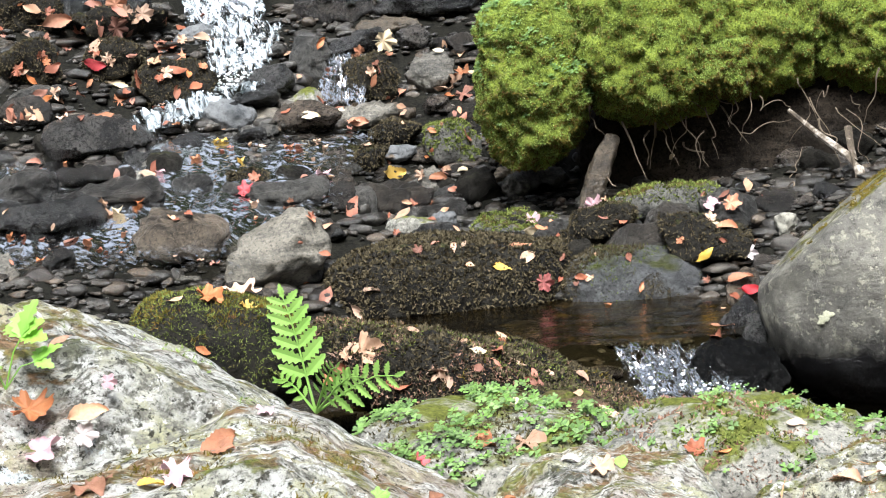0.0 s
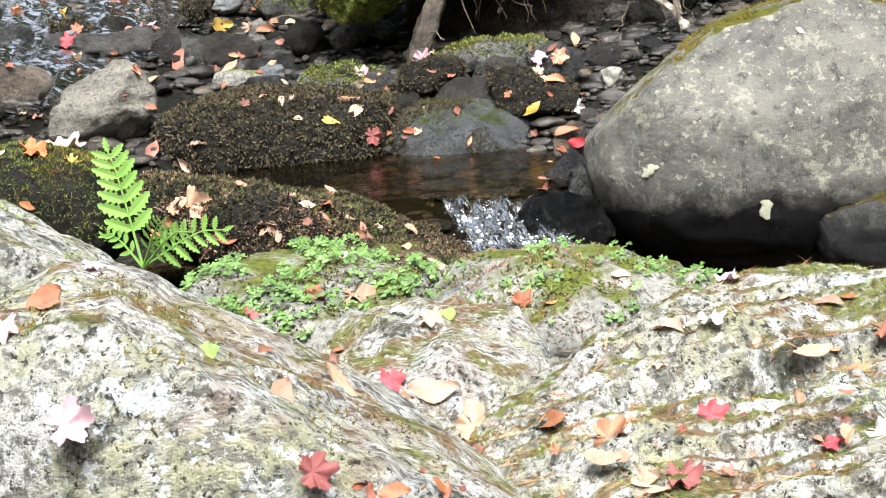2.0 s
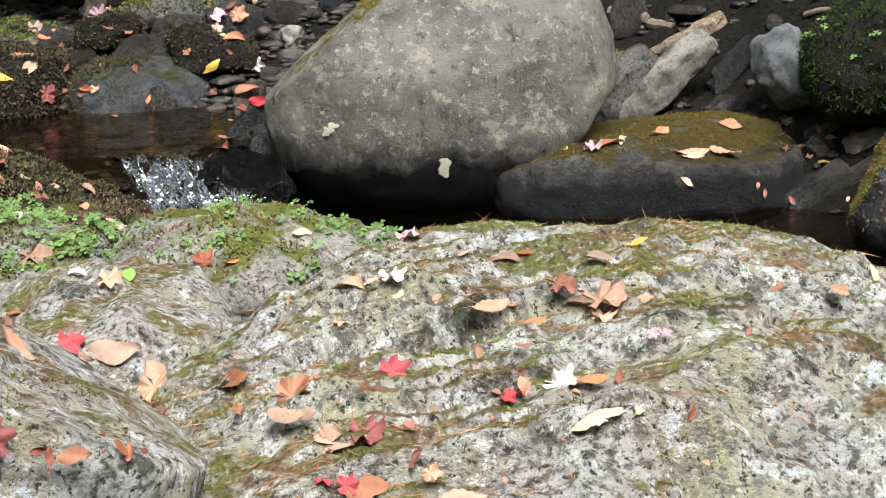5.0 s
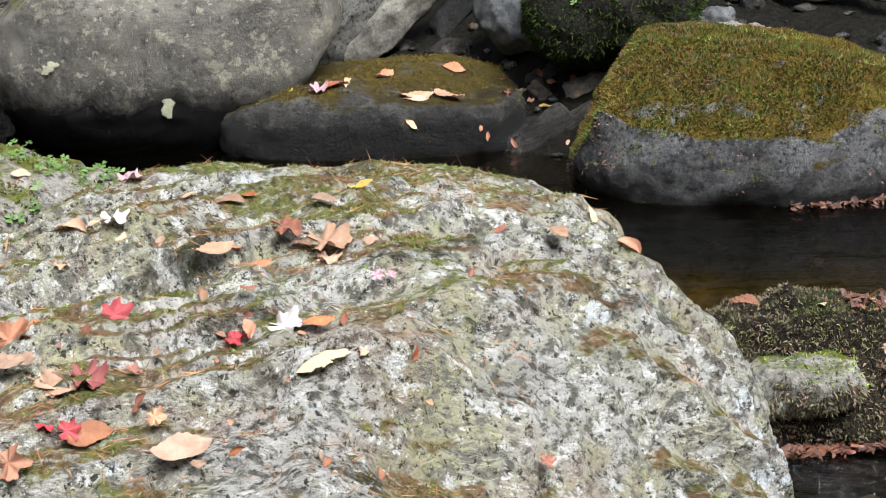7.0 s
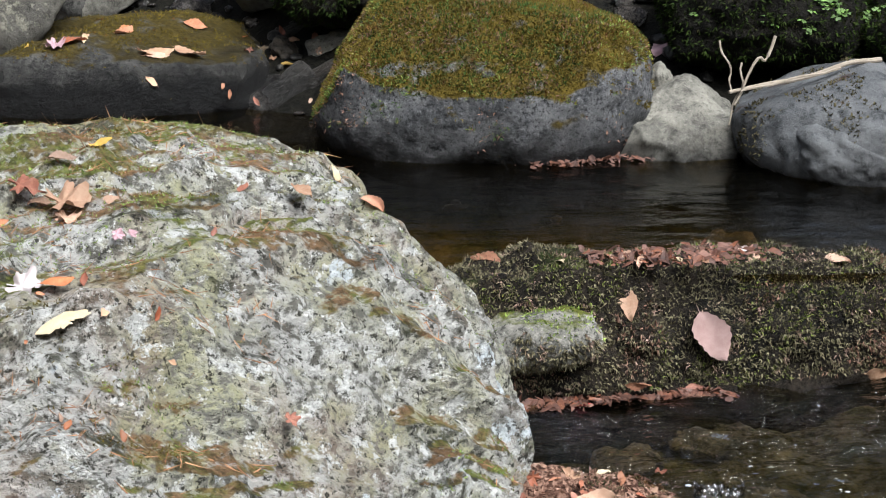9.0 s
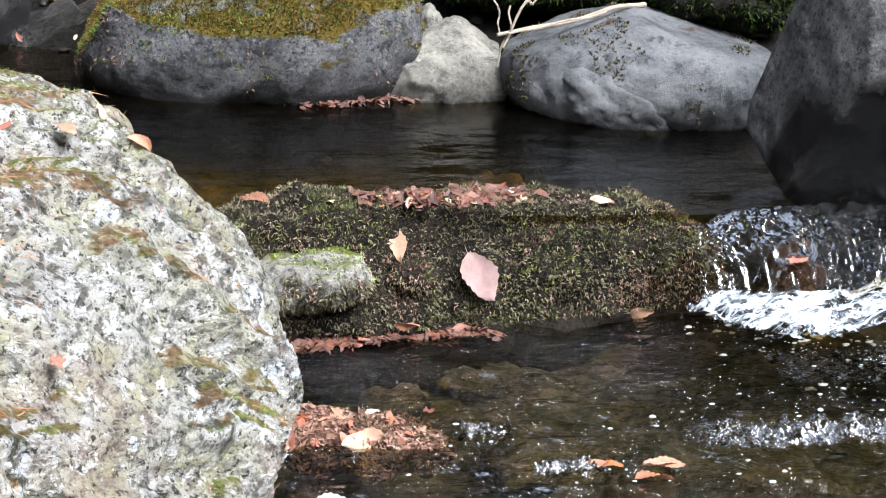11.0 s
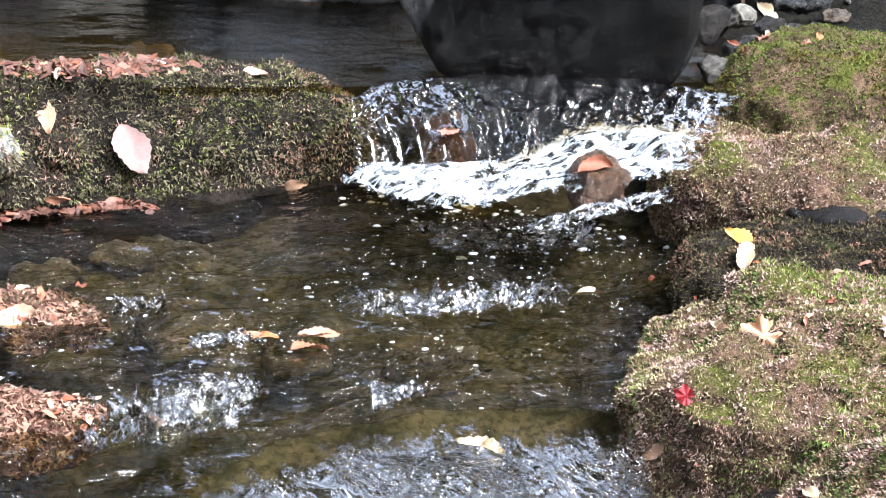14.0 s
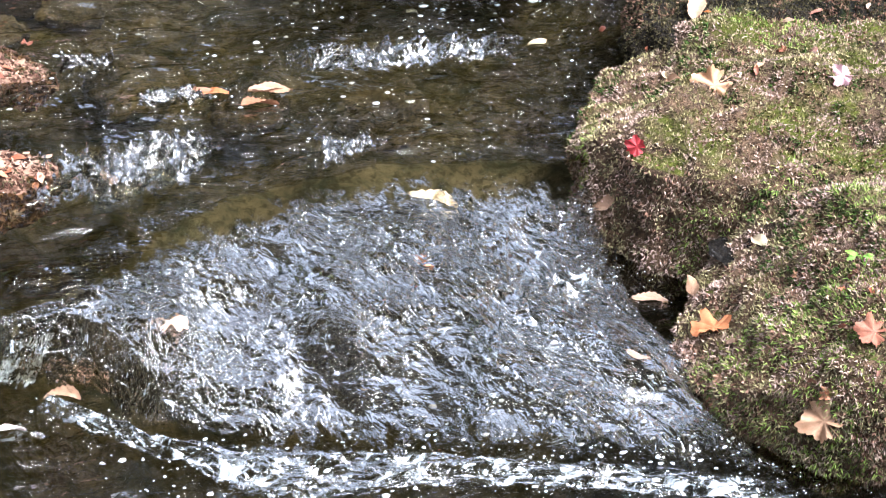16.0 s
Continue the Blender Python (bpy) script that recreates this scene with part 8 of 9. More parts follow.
litter("b", "rust", 0.053, -5.156, 8.401, 1.009, 0.00, 0.00, 1.00, 113, 2)
litter("b", "tan", 0.054, -3.935, 8.453, 0.628, 0.38, -0.89, 0.27, -159, 3)
litter("b", "orange", 0.061, -4.058, 8.584, 0.658, -0.69, -0.54, 0.48, -174, 4)
litter("b", "rust", 0.060, -4.234, 9.007, 0.905, 0.12, -0.98, -0.17, -134, 5)
litter("m", "rust", 0.060, -4.199, 9.061, 0.801, -0.35, -0.69, -0.63, -77, 6)
litter("m", "rust", 0.040, -5.127, 8.434, 1.013, 0.00, 0.00, 1.00, 121, 7)
litter("b", "rust", 0.046, -3.627, 7.673, 0.546, 0.14, -0.55, 0.83, -164, 0)
litter("b", "rust", 0.060, -4.133, 7.534, 0.539, 0.60, -0.61, 0.52, -17, 1)
litter("b", "orange", 0.038, -4.276, 9.032, 0.866, -0.33, -0.94, -0.09, 178, 2)
litter("m", "orange", 0.040, -4.567, 8.027, 0.757, 0.53, -0.66, -0.53, -69, 3)
litter("b", "rust", 0.036, -4.219, 8.392, 0.623, 0.78, -0.48, 0.39, -120, 4)
litter("b", "tan", 0.051, -5.079, 8.555, 1.027, 0.00, 0.00, 1.00, 118, 5)
litter("b", "tan", 0.072, -4.489, 8.760, 0.962, 0.21, -0.14, 0.97, -144, 6)
litter("m", "rust", 0.060, -4.129, 8.519, 0.665, 0.56, -0.46, 0.69, -18, 7)
litter("m", "rust", 0.073, -4.841, 8.163, 0.863, 0.30, -0.66, 0.69, -97, 0)
litter("b", "tan", 0.048, -3.438, 7.602, 0.453, 0.12, -0.74, 0.66, -10, 1)
litter("m", "orange", 0.040, -4.586, 7.973, 0.719, 0.00, 0.00, 1.00, 109, 2)
litter("b", "tan", 0.046, -3.502, 7.696, 0.533, 0.15, -0.62, 0.77, -117, 3)
litter("b", "orange", 0.060, -4.187, 7.525, 0.701, 0.52, -0.12, 0.84, -89, 4)
litter("b", "rust", 0.036, -4.206, 7.442, 0.604, 0.93, -0.37, -0.01, -8, 5)
litter("b", "tan", 0.045, -5.305, 8.670, 1.103, 0.28, -0.32, 0.90, -43, 6)
litter("m", "rust", 0.055, -4.195, 7.552, 0.711, 0.81, -0.18, 0.55, -18, 7)
litter("b", "rust", 0.039, -4.444, 8.175, 0.744, 0.00, 0.00, 1.00, 70, 0)
litter("m", "rust", 0.052, -4.534, 7.227, 0.546, 0.00, 0.00, 1.00, 149, 1)
litter("b", "rust", 0.048, -4.634, 8.301, 0.850, 0.15, -0.59, 0.80, -160, 2)
litter("b", "tan", 0.053, -4.695, 8.532, 0.925, 0.00, 0.00, 1.00, 120, 3)
litter("m", "tan", 0.047, -4.780, 8.742, 1.006, 0.00, 0.00, 1.00, -1, 4)
litter("m", "rust", 0.066, -4.853, 8.569, 0.994, 0.00, 0.00, 1.00, 121, 5)
litter("b", "rust", 0.069, -4.133, 8.921, 0.783, 0.46, -0.14, 0.88, -111, 6)
litter("m", "tan", 0.068, -4.195, 8.778, 0.785, -0.21, -0.95, 0.24, -45, 7)
litter("b", "tan", 0.064, -4.353, 7.991, 0.617, 0.10, -0.89, 0.44, -153, 0)
litter("b", "tan", 0.069, -4.709, 8.706, 0.977, 0.00, 0.00, 1.00, 119, 1)
litter("b", "rust", 0.045, -4.495, 9.014, 0.853, 0.45, -0.29, 0.84, -117, 2)
litter("b", "rust", 0.067, -3.949, 8.629, 0.717, 0.26, -0.95, 0.19, 177, 3)
litter("m", "rust", 0.043, -4.098, 8.220, 0.547, 0.39, -0.84, 0.38, -124, 4)
litter("m", "tan", 0.065, -4.696, 7.896, 0.764, 0.00, 0.00, 1.00, 139, 5)
litter("b", "tan", 0.052, -3.781, 8.238, 0.548, 0.63, -0.21, 0.75, -84, 6)
litter("m", "rust", 0.054, -3.672, 7.575, 0.527, 0.27, -0.68, 0.68, -64, 7)
litter("b", "rust", 0.076, -4.746, 7.380, 0.765, 0.02, -0.23, 0.97, -40, 0)
litter("b", "orange", 0.050, -5.781, 7.877, 1.027, 0.00, 0.00, 1.00, 128, 1)
litter("b", "rust", 0.065, -4.807, 7.387, 0.746, 0.27, -0.19, 0.94, 176, 2)
litter("b", "rust", 0.057, -5.436, 7.027, 0.737, 0.00, 0.00, 1.00, 127, 3)
litter("b", "rust", 0.075, -5.387, 7.752, 0.950, 0.50, -0.79, 0.35, -93, 4)
litter("m", "orange", 0.052, -5.263, 6.907, 0.635, 0.00, 0.00, 1.00, 127, 5)
litter("b", "orange", 0.063, -5.078, 7.315, 0.699, 0.00, 0.00, 1.00, 119, 6)
litter("b", "rust", 0.038, -5.265, 6.700, 0.654, 0.44, -0.51, 0.74, -67, 7)
litter("b", "orange", 0.077, -5.514, 7.031, 0.740, 0.00, 0.00, 1.00, 131, 0)
litter("b", "rust", 0.071, -5.337, 8.014, 0.966, 0.31, -0.95, -0.03, -109, 1)
litter("b", "tan", 0.044, -4.706, 7.168, 0.597, 0.00, 0.00, 1.00, 111, 2)
litter("m", "rust", 0.056, -5.094, 7.116, 0.645, 0.00, 0.00, 1.00, 125, 3)
litter("b", "tan", 0.040, -5.344, 7.131, 0.768, 0.64, -0.77, 0.04, -115, 4)
litter("b", "orange", 0.045, -4.996, 7.158, 0.628, 0.00, 0.00, 1.00, 129, 5)
litter("m", "tan", 0.043, -4.570, 7.160, 0.573, 0.00, 0.00, 1.00, 111, 6)
litter("b", "tan", 0.067, -4.849, 7.397, 0.754, 0.11, -0.31, 0.95, -54, 7)
litter("b", "tan", 0.040, -5.566, 7.085, 0.850, -0.14, -0.62, 0.77, -103, 0)
litter("b", "rust", 0.062, -5.377, 7.082, 0.714, 0.00, 0.00, 1.00, 122, 1)
litter("m", "orange", 0.072, -5.227, 8.241, 0.983, 0.00, 0.00, 1.00, 116, 2)
litter("b", "rust", 0.070, -5.076, 7.146, 0.630, 0.00, 0.00, 1.00, 124, 3)
litter("b", "orange", 0.062, -2.791, 7.592, 0.254, 0.00, 0.00, 1.00, 134, 4)
litter("b", "tan", 0.059, -2.935, 7.877, 0.443, -0.23, -0.33, 0.92, -18, 5)
litter("m", "orange", 0.050, -2.555, 7.969, 0.481, -0.27, -0.90, 0.34, -20, 6)
litter("m", "rust", 0.048, -2.438, 7.923, 0.300, -0.24, -0.77, 0.59, -149, 7)
litter("m", "tan", 0.060, -2.463, 8.135, 0.555, 0.26, -0.78, 0.57, -96, 0)
litter("b", "tan", 0.042, -2.265, 8.408, 0.616, -0.32, -0.54, 0.77, -90, 1)
litter("b", "rust", 0.056, -3.223, 8.148, 0.506, -0.35, -0.62, 0.70, -173, 2)
litter("b", "rust", 0.055, -2.975, 8.114, 0.583, 0.27, -0.28, 0.92, -48, 3)
litter("m", "rust", 0.066, -2.895, 8.131, 0.563, 0.39, -0.24, 0.89, 176, 4)
litter("b", "rust", 0.060, -2.613, 8.526, 0.633, 0.54, -0.39, 0.75, -140, 5)
litter("b", "tan", 0.047, -2.221, 7.406, 0.249, 0.00, 0.00, 1.00, 111, 6)
litter("b", "orange", 0.053, -2.683, 7.756, 0.306, 0.52, -0.83, 0.21, -116, 7)
litter("b", "rust", 0.051, -3.095, 7.823, 0.343, 0.82, -0.41, 0.40, -154, 0)
litter("m", "tan", 0.053, -2.913, 7.737, 0.353, -0.29, -0.67, 0.69, -25, 1)
litter("b", "rust", 0.059, -2.981, 7.736, 0.337, -0.29, -0.39, 0.87, -37, 2)
litter("b", "rust", 0.061, -2.435, 8.291, 0.648, -0.17, -0.75, 0.64, -136, 3)
litter("b", "rust", 0.043, -2.378, 8.022, 0.468, 0.04, -1.00, -0.00, -20, 4)
litter("m", "rust", 0.061, -2.291, 8.411, 0.601, -0.59, -0.67, 0.46, -5, 5)
litter("b", "rust", 0.051, -2.114, 7.244, 0.328, -0.20, -0.89, 0.40, -16, 6)
litter("b", "orange", 0.046, -2.264, 8.120, 0.447, 0.34, -0.67, -0.67, -122, 7)
litter("b", "rust", 0.067, -2.765, 7.847, 0.424, 0.27, -0.47, 0.84, -94, 0)
litter("m", "tan", 0.052, -3.070, 8.448, 0.632, -0.58, -0.80, 0.15, -23, 1)
litter("m", "tan", 0.057, -2.846, 5.269, 0.458, 0.35, -0.58, 0.74, -86, 2)
litter("m", "tan", 0.041, -2.295, 5.637, 0.321, 0.51, -0.64, 0.57, -39, 3)
litter("b", "rust", 0.055, -2.328, 5.579, 0.332, 0.50, -0.57, 0.66, -91, 4)
litter("b", "rust", 0.063, -2.409, 5.474, 0.386, 0.80, -0.29, 0.52, -76, 5)
litter("b", "tan", 0.048, -2.523, 5.335, 0.358, 0.55, -0.72, 0.42, -96, 6)
litter("m", "orange", 0.053, -2.909, 5.266, 0.377, 0.09, -0.53, 0.84, -34, 7)
litter("b", "tan", 0.037, -2.836, 5.287, 0.486, 0.01, -0.73, 0.68, -123, 0)
litter("b", "rust", 0.051, -2.291, 5.537, 0.305, 0.78, -0.54, 0.31, -89, 1)
litter("b", "orange", 0.056, -2.628, 5.310, 0.351, 0.24, -0.70, 0.67, -27, 2)
litter("b", "rust", 0.037, -2.744, 5.279, 0.342, 0.23, -0.97, 0.00, -96, 3)
litter("b", "tan", 0.045, -2.821, 5.286, 0.480, 0.20, -0.81, 0.55, -118, 4)
litter("b", "rust", 0.046, -2.508, 5.760, 0.414, 0.36, -0.40, 0.84, -79, 5)
litter("b", "tan", 0.065, -2.534, 5.817, 0.416, 0.52, -0.12, 0.84, -91, 6)
litter("b", "tan", 0.055, -2.547, 5.331, 0.379, 0.60, -0.80, -0.07, 107, 7)
litter("b", "rust", 0.055, -2.313, 5.521, 0.321, 0.52, -0.60, 0.60, -46, 0)
litter("b", "rust", 0.056, -2.446, 5.400, 0.391, 0.72, -0.54, 0.44, -19, 1)
litter("b", "rust", 0.031, 0.990, 4.536, 0.048, 0.24, -0.38, 0.89, -124, 2)
litter("b", "tan", 0.044, 1.002, 4.487, 0.052, 0.01, 0.00, 1.00, 123, 3)
litter("b", "rust", 0.038, 1.240, 4.556, 0.025, 0.40, -0.37, 0.84, -18, 4)
litter("b", "rust", 0.045, 0.983, 4.549, 0.052, 0.20, -0.24, 0.95, -128, 5)
litter("b", "orange", 0.028, 1.160, 4.557, 0.033, -0.23, -0.24, 0.94, 0, 6)
litter("b", "tan", 0.035, 1.206, 4.569, 0.023, -0.38, -0.28, 0.88, -5, 7)
litter("b", "rust", 0.040, 0.921, 4.526, 0.040, 0.00, 0.00, 1.00, 50, 0)
litter("b", "tan", 0.035, 1.361, 4.625, 0.014, -0.27, -0.55, 0.79, -56, 1)
litter("m", "rust", 0.052, 1.056, 4.575, 0.033, -0.30, -0.77, 0.56, -25, 2)
litter("b", "tan", 0.047, 1.066, 4.506, 0.049, 0.21, 0.00, 0.98, 100, 3)
litter("m", "rust", 0.042, 1.115, 4.551, 0.034, -0.63, -0.77, 0.00, -91, 4)
litter("b", "tan", 0.028, 1.333, 4.592, 0.018, 0.20, -0.18, 0.96, -138, 5)
litter("b", "tan", 0.038, 1.232, 4.591, 0.035, -0.04, -0.84, 0.54, -54, 6)
litter("b", "tan", 0.038, 1.009, 4.447, 0.059, -0.11, -0.54, 0.83, -107, 7)
litter("b", "rust", 0.038, 0.880, 3.761, -0.285, 0.44, -0.07, 0.90, 84, 0)
litter("b", "rust", 0.026, 0.378, 2.347, 0.351, 0.52, -0.82, 0.26, 74, 1)
litter("b", "tan", 0.016, 0.373, 2.344, 0.348, 0.28, -0.87, 0.40, 61, 2)
litter("b", "orange", 0.042, 0.846, 3.830, -0.267, -0.01, -0.51, 0.86, 82, 3)
litter("b", "rust", 0.034, 0.848, 3.723, -0.279, 0.15, -0.06, 0.99, 74, 4)
litter("m", "rust", 0.025, 0.657, 3.716, -0.263, -0.27, -0.87, 0.42, 76, 5)
litter("m", "rust", 0.029, 0.780, 3.725, -0.269, 0.29, -0.41, 0.86, 68, 6)
litter("m", "rust", 0.026, 0.399, 2.390, 0.371, 0.45, -0.87, 0.17, 51, 7)
litter("b", "rust", 0.029, 0.739, 3.768, -0.251, 0.12, -0.30, 0.95, 59, 0)
litter("b", "tan", 0.038, 0.918, 3.811, -0.285, 0.00, 0.00, 1.00, 79, 1)
litter("b", "rust", 0.037, 0.745, 3.738, -0.256, -0.00, 0.01, 1.00, 71, 2)
litter("b", "rust", 0.042, 0.764, 3.731, -0.262, 0.05, -0.86, 0.50, 112, 3)
litter("m", "rust", 0.030, 0.954, 3.911, -0.288, 0.00, 0.00, 1.00, 45, 4)
litter("b", "rust", 0.041, 0.721, 3.714, -0.258, 0.08, -0.89, 0.44, 116, 5)
litter("b", "orange", 0.044, 3.081, 4.206, 0.212, -0.34, -0.21, 0.92, -57, 6)
litter("b", "rust", 0.046, 2.922, 4.380, 0.151, -0.55, -0.16, 0.82, -2, 7)
litter("b", "rust", 0.033, 3.286, 4.915, 0.265, -0.20, -0.14, 0.97, -20, 0)
litter("m", "rust", 0.038, 3.431, 5.232, 0.137, -0.44, -0.13, 0.89, -69, 1)
litter("b", "rust", 0.045, 3.373, 5.270, 0.130, -0.02, 0.12, 0.99, 49, 2)
litter("m", "rust", 0.052, 2.985, 4.332, 0.176, -0.18, 0.15, 0.97, 4, 3)
litter("b", "tan", 0.029, 3.141, 4.705, 0.198, -0.03, -0.92, -0.40, -69, 4)
litter("m", "rust", 0.036, 2.867, 4.245, 0.168, 0.03, -0.88, -0.47, -67, 5)
litter("m", "orange", 0.032, 3.008, 4.158, 0.210, -0.48, -0.11, 0.87, -91, 6)
litter("b", "tan", 0.033, 3.015, 4.352, 0.183, -0.45, -0.08, 0.89, -50, 7)
litter("b", "orange", 0.034, 0.031, 6.999, 0.201, 0.05, -0.05, 1.00, -168, 0)
litter("b", "rust", 0.054, 0.291, 6.931, 0.216, -0.19, -0.54, 0.82, -84, 1)
litter("b", "tan", 0.054, 0.211, 6.923, 0.205, 0.39, -0.43, 0.81, 174, 2)
litter("m", "rust", 0.044, 0.046, 6.793, 0.186, 0.08, -0.08, 0.99, -103, 3)
litter("m", "tan", 0.033, 0.131, 6.871, 0.143, -0.17, -0.38, 0.91, -108, 4)
litter("m", "tan", 0.037, 0.300, 6.839, 0.178, -0.27, -0.89, 0.37, -167, 5)
litter("b", "tan", 0.053, -0.305, 6.548, 0.122, 0.37, -0.70, 0.61, -52, 6)
litter("b", "rust", 0.041, 0.068, 6.628, 0.035, -0.07, -0.83, 0.55, -59, 7)
litter("b", "orange", 0.036, -0.032, 6.613, 0.066, 0.55, -0.84, 0.05, -95, 0)
litter("b", "tan", 0.034, 0.261, 6.597, 0.041, -0.29, -0.34, 0.90, -67, 1)
litter("b", "orange", 0.030, -0.052, 6.608, 0.096, 0.10, -0.82, 0.57, -105, 2)
litter("b", "rust", 0.043, 0.168, 6.992, 0.229, -0.09, -0.88, 0.47, -61, 3)
litter("b", "rust", 0.036, 2.599, 3.216, -0.044, -0.20, -0.09, 0.98, 68, 4)
litter("b", "rust", 0.033, 2.469, 3.036, -0.053, -0.41, 0.02, 0.91, 121, 5)
litter("m", "rust", 0.030, 2.447, 3.113, -0.081, -0.47, 0.13, 0.87, 77, 6)
litter("b", "orange", 0.019, 2.415, 3.379, -0.095, -0.45, -0.09, 0.89, 31, 7)
litter("b", "rust", 0.026, 2.325, 3.036, -0.088, -0.63, -0.40, 0.66, 117, 0)
litter("b", "tan", 0.022, 2.288, 3.044, -0.098, -0.06, -0.12, 0.99, 82, 1)
litter("m", "tan", 0.024, 2.232, 3.329, -0.208, -0.14, 0.08, 0.99, 27, 2)
litter("m", "tan", 0.018, 2.745, 3.243, -0.015, -0.38, -0.36, 0.85, 88, 3)
litter("b", "rust", 0.014, 2.471, 2.953, -0.041, 0.46, -0.25, 0.85, 53, 4)
litter("b", "rust", 0.038, 2.369, 3.747, -0.280, 0.00, 0.00, 1.00, 64, 5)
litter("b", "tan", 0.021, 2.696, 3.163, -0.014, -0.17, -0.55, 0.82, 58, 6)
litter("b", "rust", 0.020, 2.300, 3.427, -0.200, -0.66, 0.05, 0.75, 152, 7)
litter("b", "tan", 0.026, 2.334, 3.041, -0.080, -0.35, -0.23, 0.91, 56, 0)
litter("b", "tan", 0.033, 2.524, 3.217, -0.059, -0.33, 0.00, 0.94, 69, 1)
litter("b", "rust", 0.020, 1.990, 2.209, -0.195, -0.97, -0.02, 0.26, 35, 2)
litter("b", "tan", 0.023, 1.861, 2.350, -0.443, -0.94, -0.33, -0.00, 45, 3)
litter("b", "orange", 0.014, 1.865, 2.375, -0.437, -0.92, 0.17, 0.35, 69, 4)
litter("b", "rust", 0.027, 2.085, 2.319, -0.164, -0.86, 0.16, 0.48, 78, 5)
litter("b", "tan", 0.026, 1.921, 2.413, -0.342, -0.77, 0.29, 0.57, 61, 6)
litter("b", "rust", 0.027, 2.050, 2.216, -0.141, -0.27, 0.39, 0.88, 25, 7)
litter("b", "rust", 0.016, 1.995, 2.101, -0.232, -0.36, -0.28, 0.89, 92, 0)
litter("m", "orange", 0.030, 1.938, 2.149, -0.289, -0.95, 0.02, 0.32, 91, 1)
litter("b", "rust", 0.013, 1.988, 2.603, -0.359, -0.73, 0.06, 0.68, 151, 2)
litter("b", "orange", 0.027, 1.860, 2.354, -0.432, -0.93, 0.37, 0.02, 36, 3)
litter("m", "tan", 0.016, 2.057, 2.439, -0.229, -0.88, 0.12, 0.45, 37, 4)
litter("m", "rust", 0.016, 2.050, 2.299, -0.183, -0.17, 0.14, 0.98, 48, 5)
litter("b", "rust", 0.021, 1.926, 2.178, -0.279, -0.93, -0.34, -0.16, 25, 6)
litter("m", "tan", 0.027, 1.876, 2.372, -0.387, -0.93, -0.03, 0.35, 118, 7)
litter("b", "orange", 0.033, 0.744, 3.265, -0.262, 0.25, -0.67, 0.70, 90, 0)
litter("b", "rust", 0.029, 0.811, 3.224, -0.272, 0.00, 0.00, 1.00, 58, 1)
litter("b", "tan", 0.029, 0.815, 3.340, -0.281, 0.00, 0.00, 1.00, 53, 2)
litter("b", "tan", 0.029, 0.851, 3.328, -0.285, 0.00, 0.00, 1.00, 12, 3)
litter("b", "orange", 0.037, 0.732, 3.213, -0.254, 0.38, -0.03, 0.92, 68, 4)
litter("b", "rust", 0.025, 0.814, 3.186, -0.279, 0.00, 0.00, 1.00, 61, 5)
litter("b", "rust", 0.037, 0.750, 3.224, -0.258, -0.19, 0.22, 0.96, 6, 6)
litter("b", "tan", 0.038, 0.816, 3.213, -0.273, 0.00, 0.00, 1.00, 74, 7)
litter("b", "orange", 0.034, 0.798, 3.191, -0.279, 0.00, 0.00, 1.00, 74, 0)
litter("b", "rust", 0.038, 0.789, 3.305, -0.269, -0.21, 0.03, 0.98, 75, 1)
litter("m", "rust", 0.011, -0.441, 2.242, 0.721, 0.04, -0.14, 0.99, -103, 2)
litter("b", "tan", 0.027, -0.538, 2.218, 0.712, 0.47, -0.56, 0.68, -161, 3)
litter("b", "orange", 0.023, -0.702, 1.827, 0.763, 0.82, -0.48, 0.30, -63, 4)
litter("m", "rust", 0.012, -0.733, 1.857, 0.769, 0.79, -0.57, -0.22, -93, 5)
litter("b", "rust", 0.020, -0.436, 2.108, 0.644, -0.17, -0.46, 0.87, -55, 6)
litter("b", "tan", 0.030, -0.384, 2.345, 0.717, 0.10, -0.54, 0.83, -88, 7)
litter("b", "tan", 0.028, -0.470, 2.513, 0.745, 0.18, -0.38, 0.91, -120, 0)
litter("b", "tan", 0.015, -0.089, 2.201, 0.618, 0.76, -0.55, 0.36, -33, 1)
litter("m", "orange", 0.022, -0.672, 2.192, 0.684, -0.28, -0.46, 0.84, -21, 2)
litter("b", "rust", 0.009, -0.748, 1.737, 0.767, 0.79, -0.34, 0.52, -119, 3)
litter("b", "tan", 0.023, -0.117, 2.268, 0.686, 0.49, -0.61, 0.62, -175, 4)
litter("b", "tan", 0.010, -0.714, 1.812, 0.768, 0.75, -0.59, -0.30, -121, 5)
litter("b", "tan", 0.026, -0.516, 2.469, 0.762, -0.03, -0.25, 0.97, -104, 6)
litter("b", "rust", 0.021, -0.755, 1.733, 0.793, 0.82, -0.56, -0.13, 172, 7)
litter("b", "rust", 0.022, -0.197, 2.276, 0.702, 0.30, -0.61, 0.74, -117, 0)
litter("b", "tan", 0.020, -0.353, 2.254, 0.690, 0.08, -0.22, 0.97, -50, 1)
litter("b", "rust", 0.018, -0.262, 2.481, 0.744, 0.10, -0.04, 0.99, -85, 2)
litter("b", "rust", 0.010, -0.545, 2.193, 0.697, 0.39, -0.49, 0.78, -124, 3)
litter("b", "rust", 0.019, -0.107, 2.243, 0.670, 0.52, -0.85, 0.03, -110, 4)
litter("b", "rust", 0.023, -0.696, 1.838, 0.754, 0.73, -0.45, 0.52, -126, 5)
litter("m", "rust", 0.029, -0.759, 2.134, 0.701, 0.55, 0.16, 0.82, -109, 6)
litter("b", "rust", 0.023, -0.428, 2.111, 0.652, -0.25, -0.72, 0.65, -98, 7)
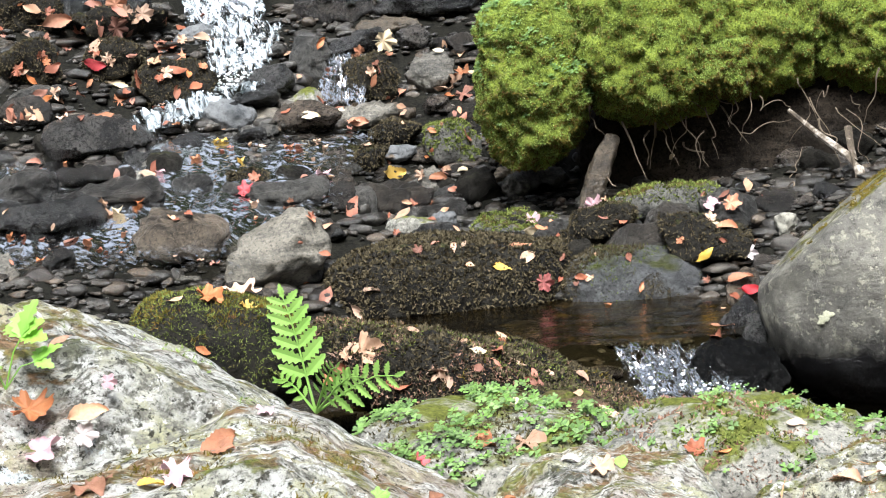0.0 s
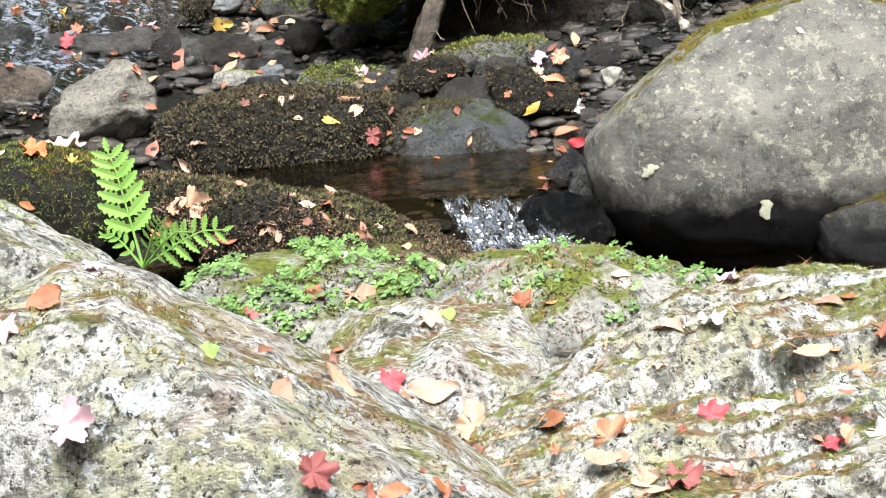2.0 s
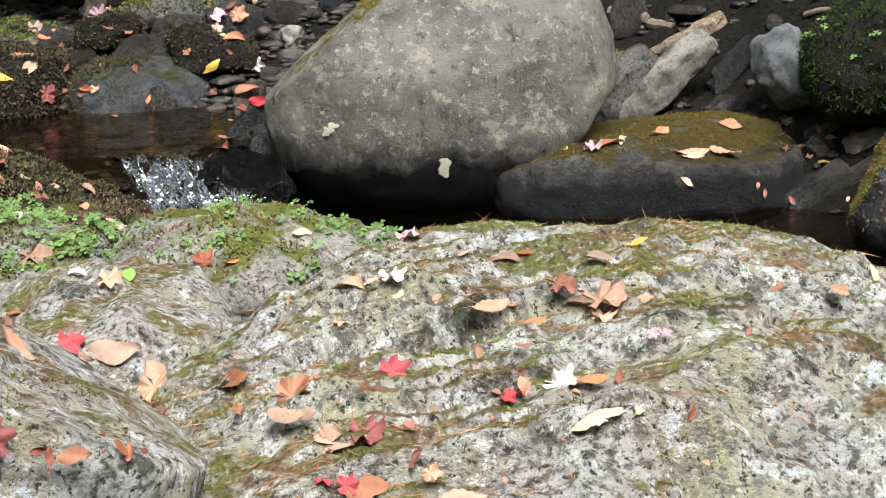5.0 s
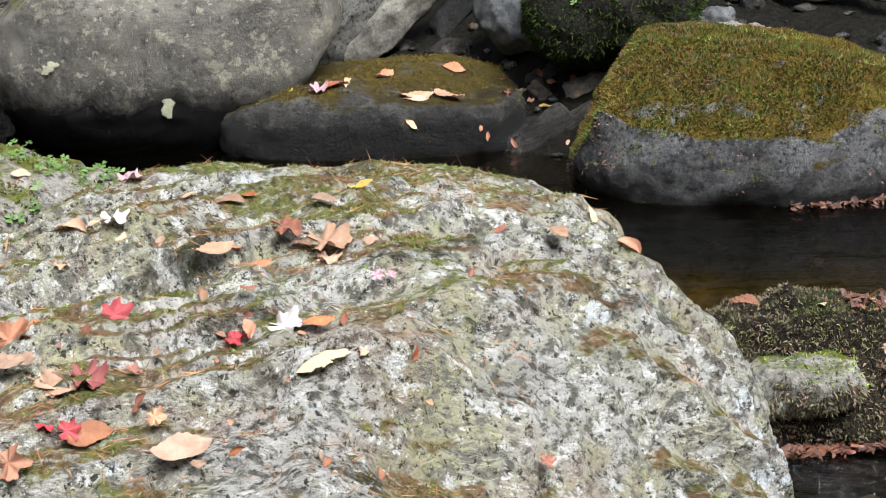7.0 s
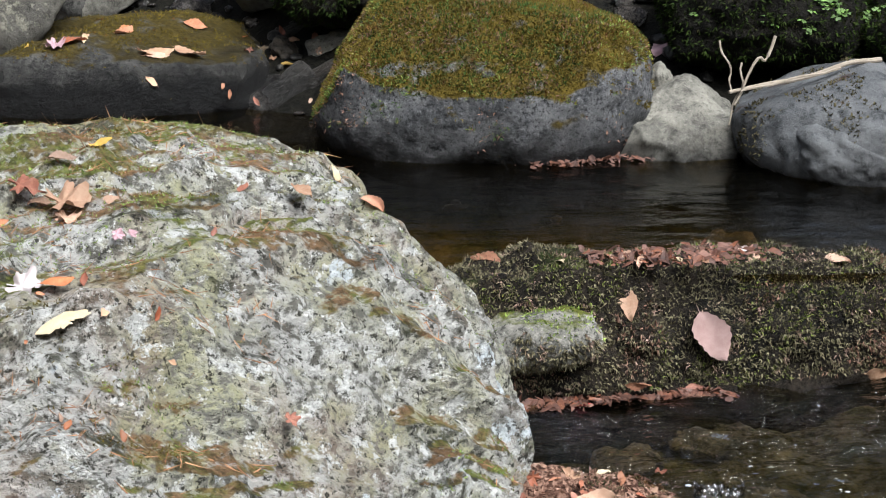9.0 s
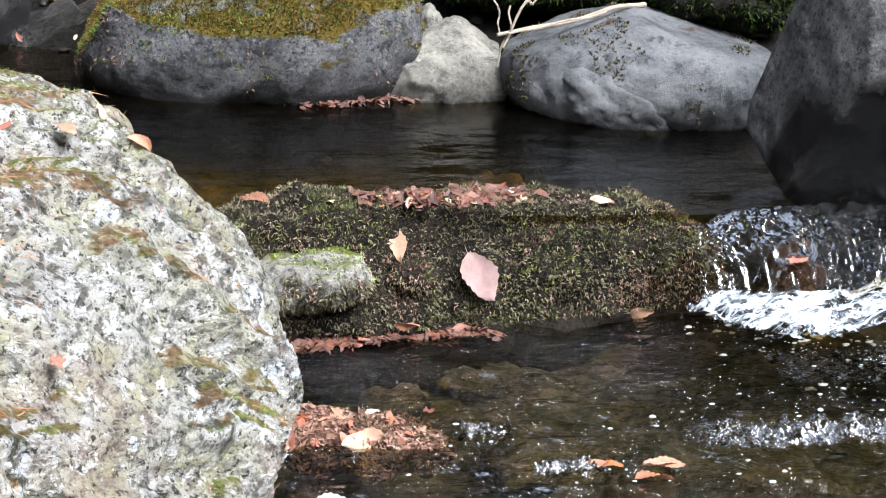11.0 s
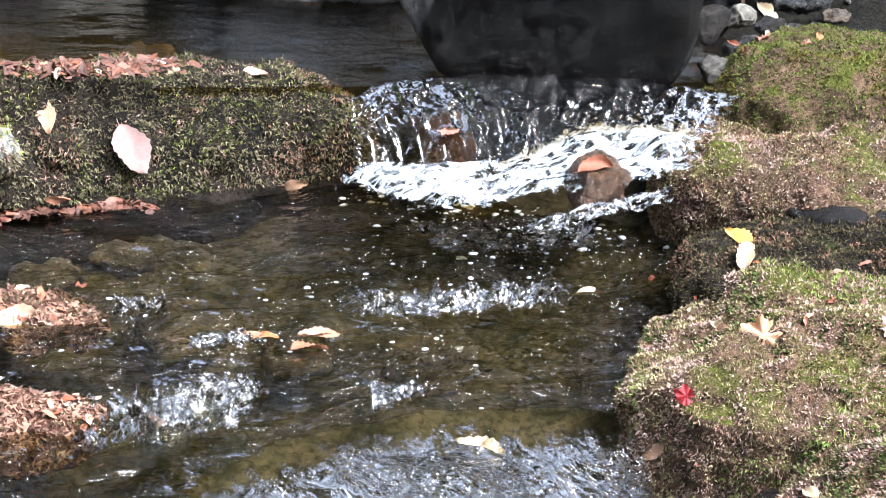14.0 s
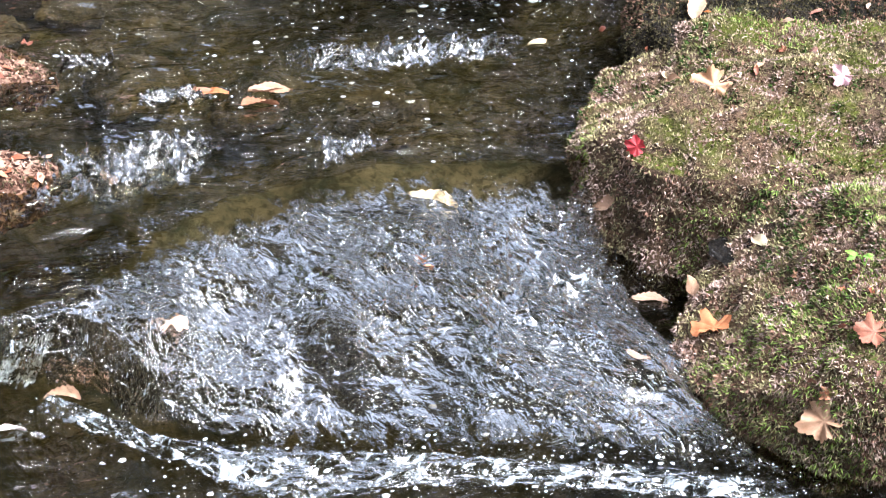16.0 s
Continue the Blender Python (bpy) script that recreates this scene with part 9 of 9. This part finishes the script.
litter("b", "orange", 0.031, -1.618, 3.686, 0.416, -0.15, -0.48, 0.86, -170, 0)
litter("m", "rust", 0.025, -0.448, 2.156, 0.674, 0.23, -0.05, 0.97, -172, 1)
litter("b", "rust", 0.015, -0.692, 1.872, 0.745, 0.90, -0.39, 0.20, -31, 2)
litter("b", "rust", 0.023, -0.747, 1.744, 0.781, 0.59, -0.56, 0.58, -103, 3)
litter("m", "tan", 0.023, -0.564, 2.323, 0.763, 0.07, -0.25, 0.97, -68, 4)
litter("b", "rust", 0.021, -0.466, 2.111, 0.652, 0.43, -0.65, 0.63, -149, 5)
litter("b", "orange", 0.013, -0.250, 2.242, 0.694, 0.39, -0.38, 0.84, -27, 6)
litter("b", "tan", 0.014, -0.214, 2.073, 0.598, 0.52, -0.66, 0.55, -95, 7)
litter("b", "rust", 0.011, -0.131, 2.256, 0.684, 0.48, -0.57, 0.66, -116, 0)
litter("b", "tan", 0.021, -0.423, 2.196, 0.686, -0.13, -0.06, 0.99, -7, 1)
litter("m", "rust", 0.018, -0.511, 2.187, 0.716, 0.39, -0.17, 0.90, -144, 2)
litter("m", "rust", 0.014, -0.540, 2.079, 0.632, 0.27, -0.61, 0.74, -65, 3)
litter("b", "tan", 0.024, -0.170, 2.208, 0.681, 0.57, -0.28, 0.77, -165, 4)
litter("b", "tan", 0.011, -0.464, 2.663, 0.774, 0.28, -0.10, 0.96, -166, 5)
litter("b", "orange", 0.011, -0.257, 2.167, 0.656, -0.39, -0.22, 0.89, -21, 6)
litter("m", "tan", 0.020, -0.538, 2.114, 0.661, -0.16, -0.52, 0.84, -158, 7)
litter("b", "rust", 0.020, -0.314, 2.264, 0.713, -0.44, -0.53, 0.73, 8, 0)
litter("b", "orange", 0.019, -0.145, 2.102, 0.561, 0.57, -0.65, 0.51, -96, 1)
litter("m", "orange", 0.011, -0.324, 2.107, 0.623, 0.25, -0.27, 0.93, -105, 2)
litter("b", "orange", 0.029, -0.365, 2.664, 0.776, -0.08, -0.13, 0.99, -157, 3)
litter("b", "orange", 0.018, -0.204, 2.064, 0.590, 0.10, -0.53, 0.84, -122, 4)
litter("b", "rust", 0.017, -0.036, 2.403, 0.728, 0.37, -0.57, 0.73, -132, 5)
litter("b", "rust", 0.010, -0.681, 2.471, 0.725, -0.21, -0.33, 0.92, -106, 6)
litter("b", "tan", 0.012, -0.635, 2.502, 0.739, -0.21, 0.10, 0.97, -115, 7)
litter("b", "tan", 0.024, -0.552, 2.489, 0.778, -0.03, -0.41, 0.91, -149, 0)
litter("b", "orange", 0.011, -0.349, 2.186, 0.677, 0.36, -0.27, 0.89, -137, 1)
lv, lf, lm = LITTER["all"]
lit = mesh_object("leaf_litter", lv, lf, LEAF["tan"])
lit.data.materials.clear()
for mat_ in LEAF.values():
    lit.data.materials.append(mat_)
lit.data.polygons.foreach_set("material_index", lm)
tagged(lit, "scattered small fallen leaves in autumn colours", "leaves", "", "stuff")
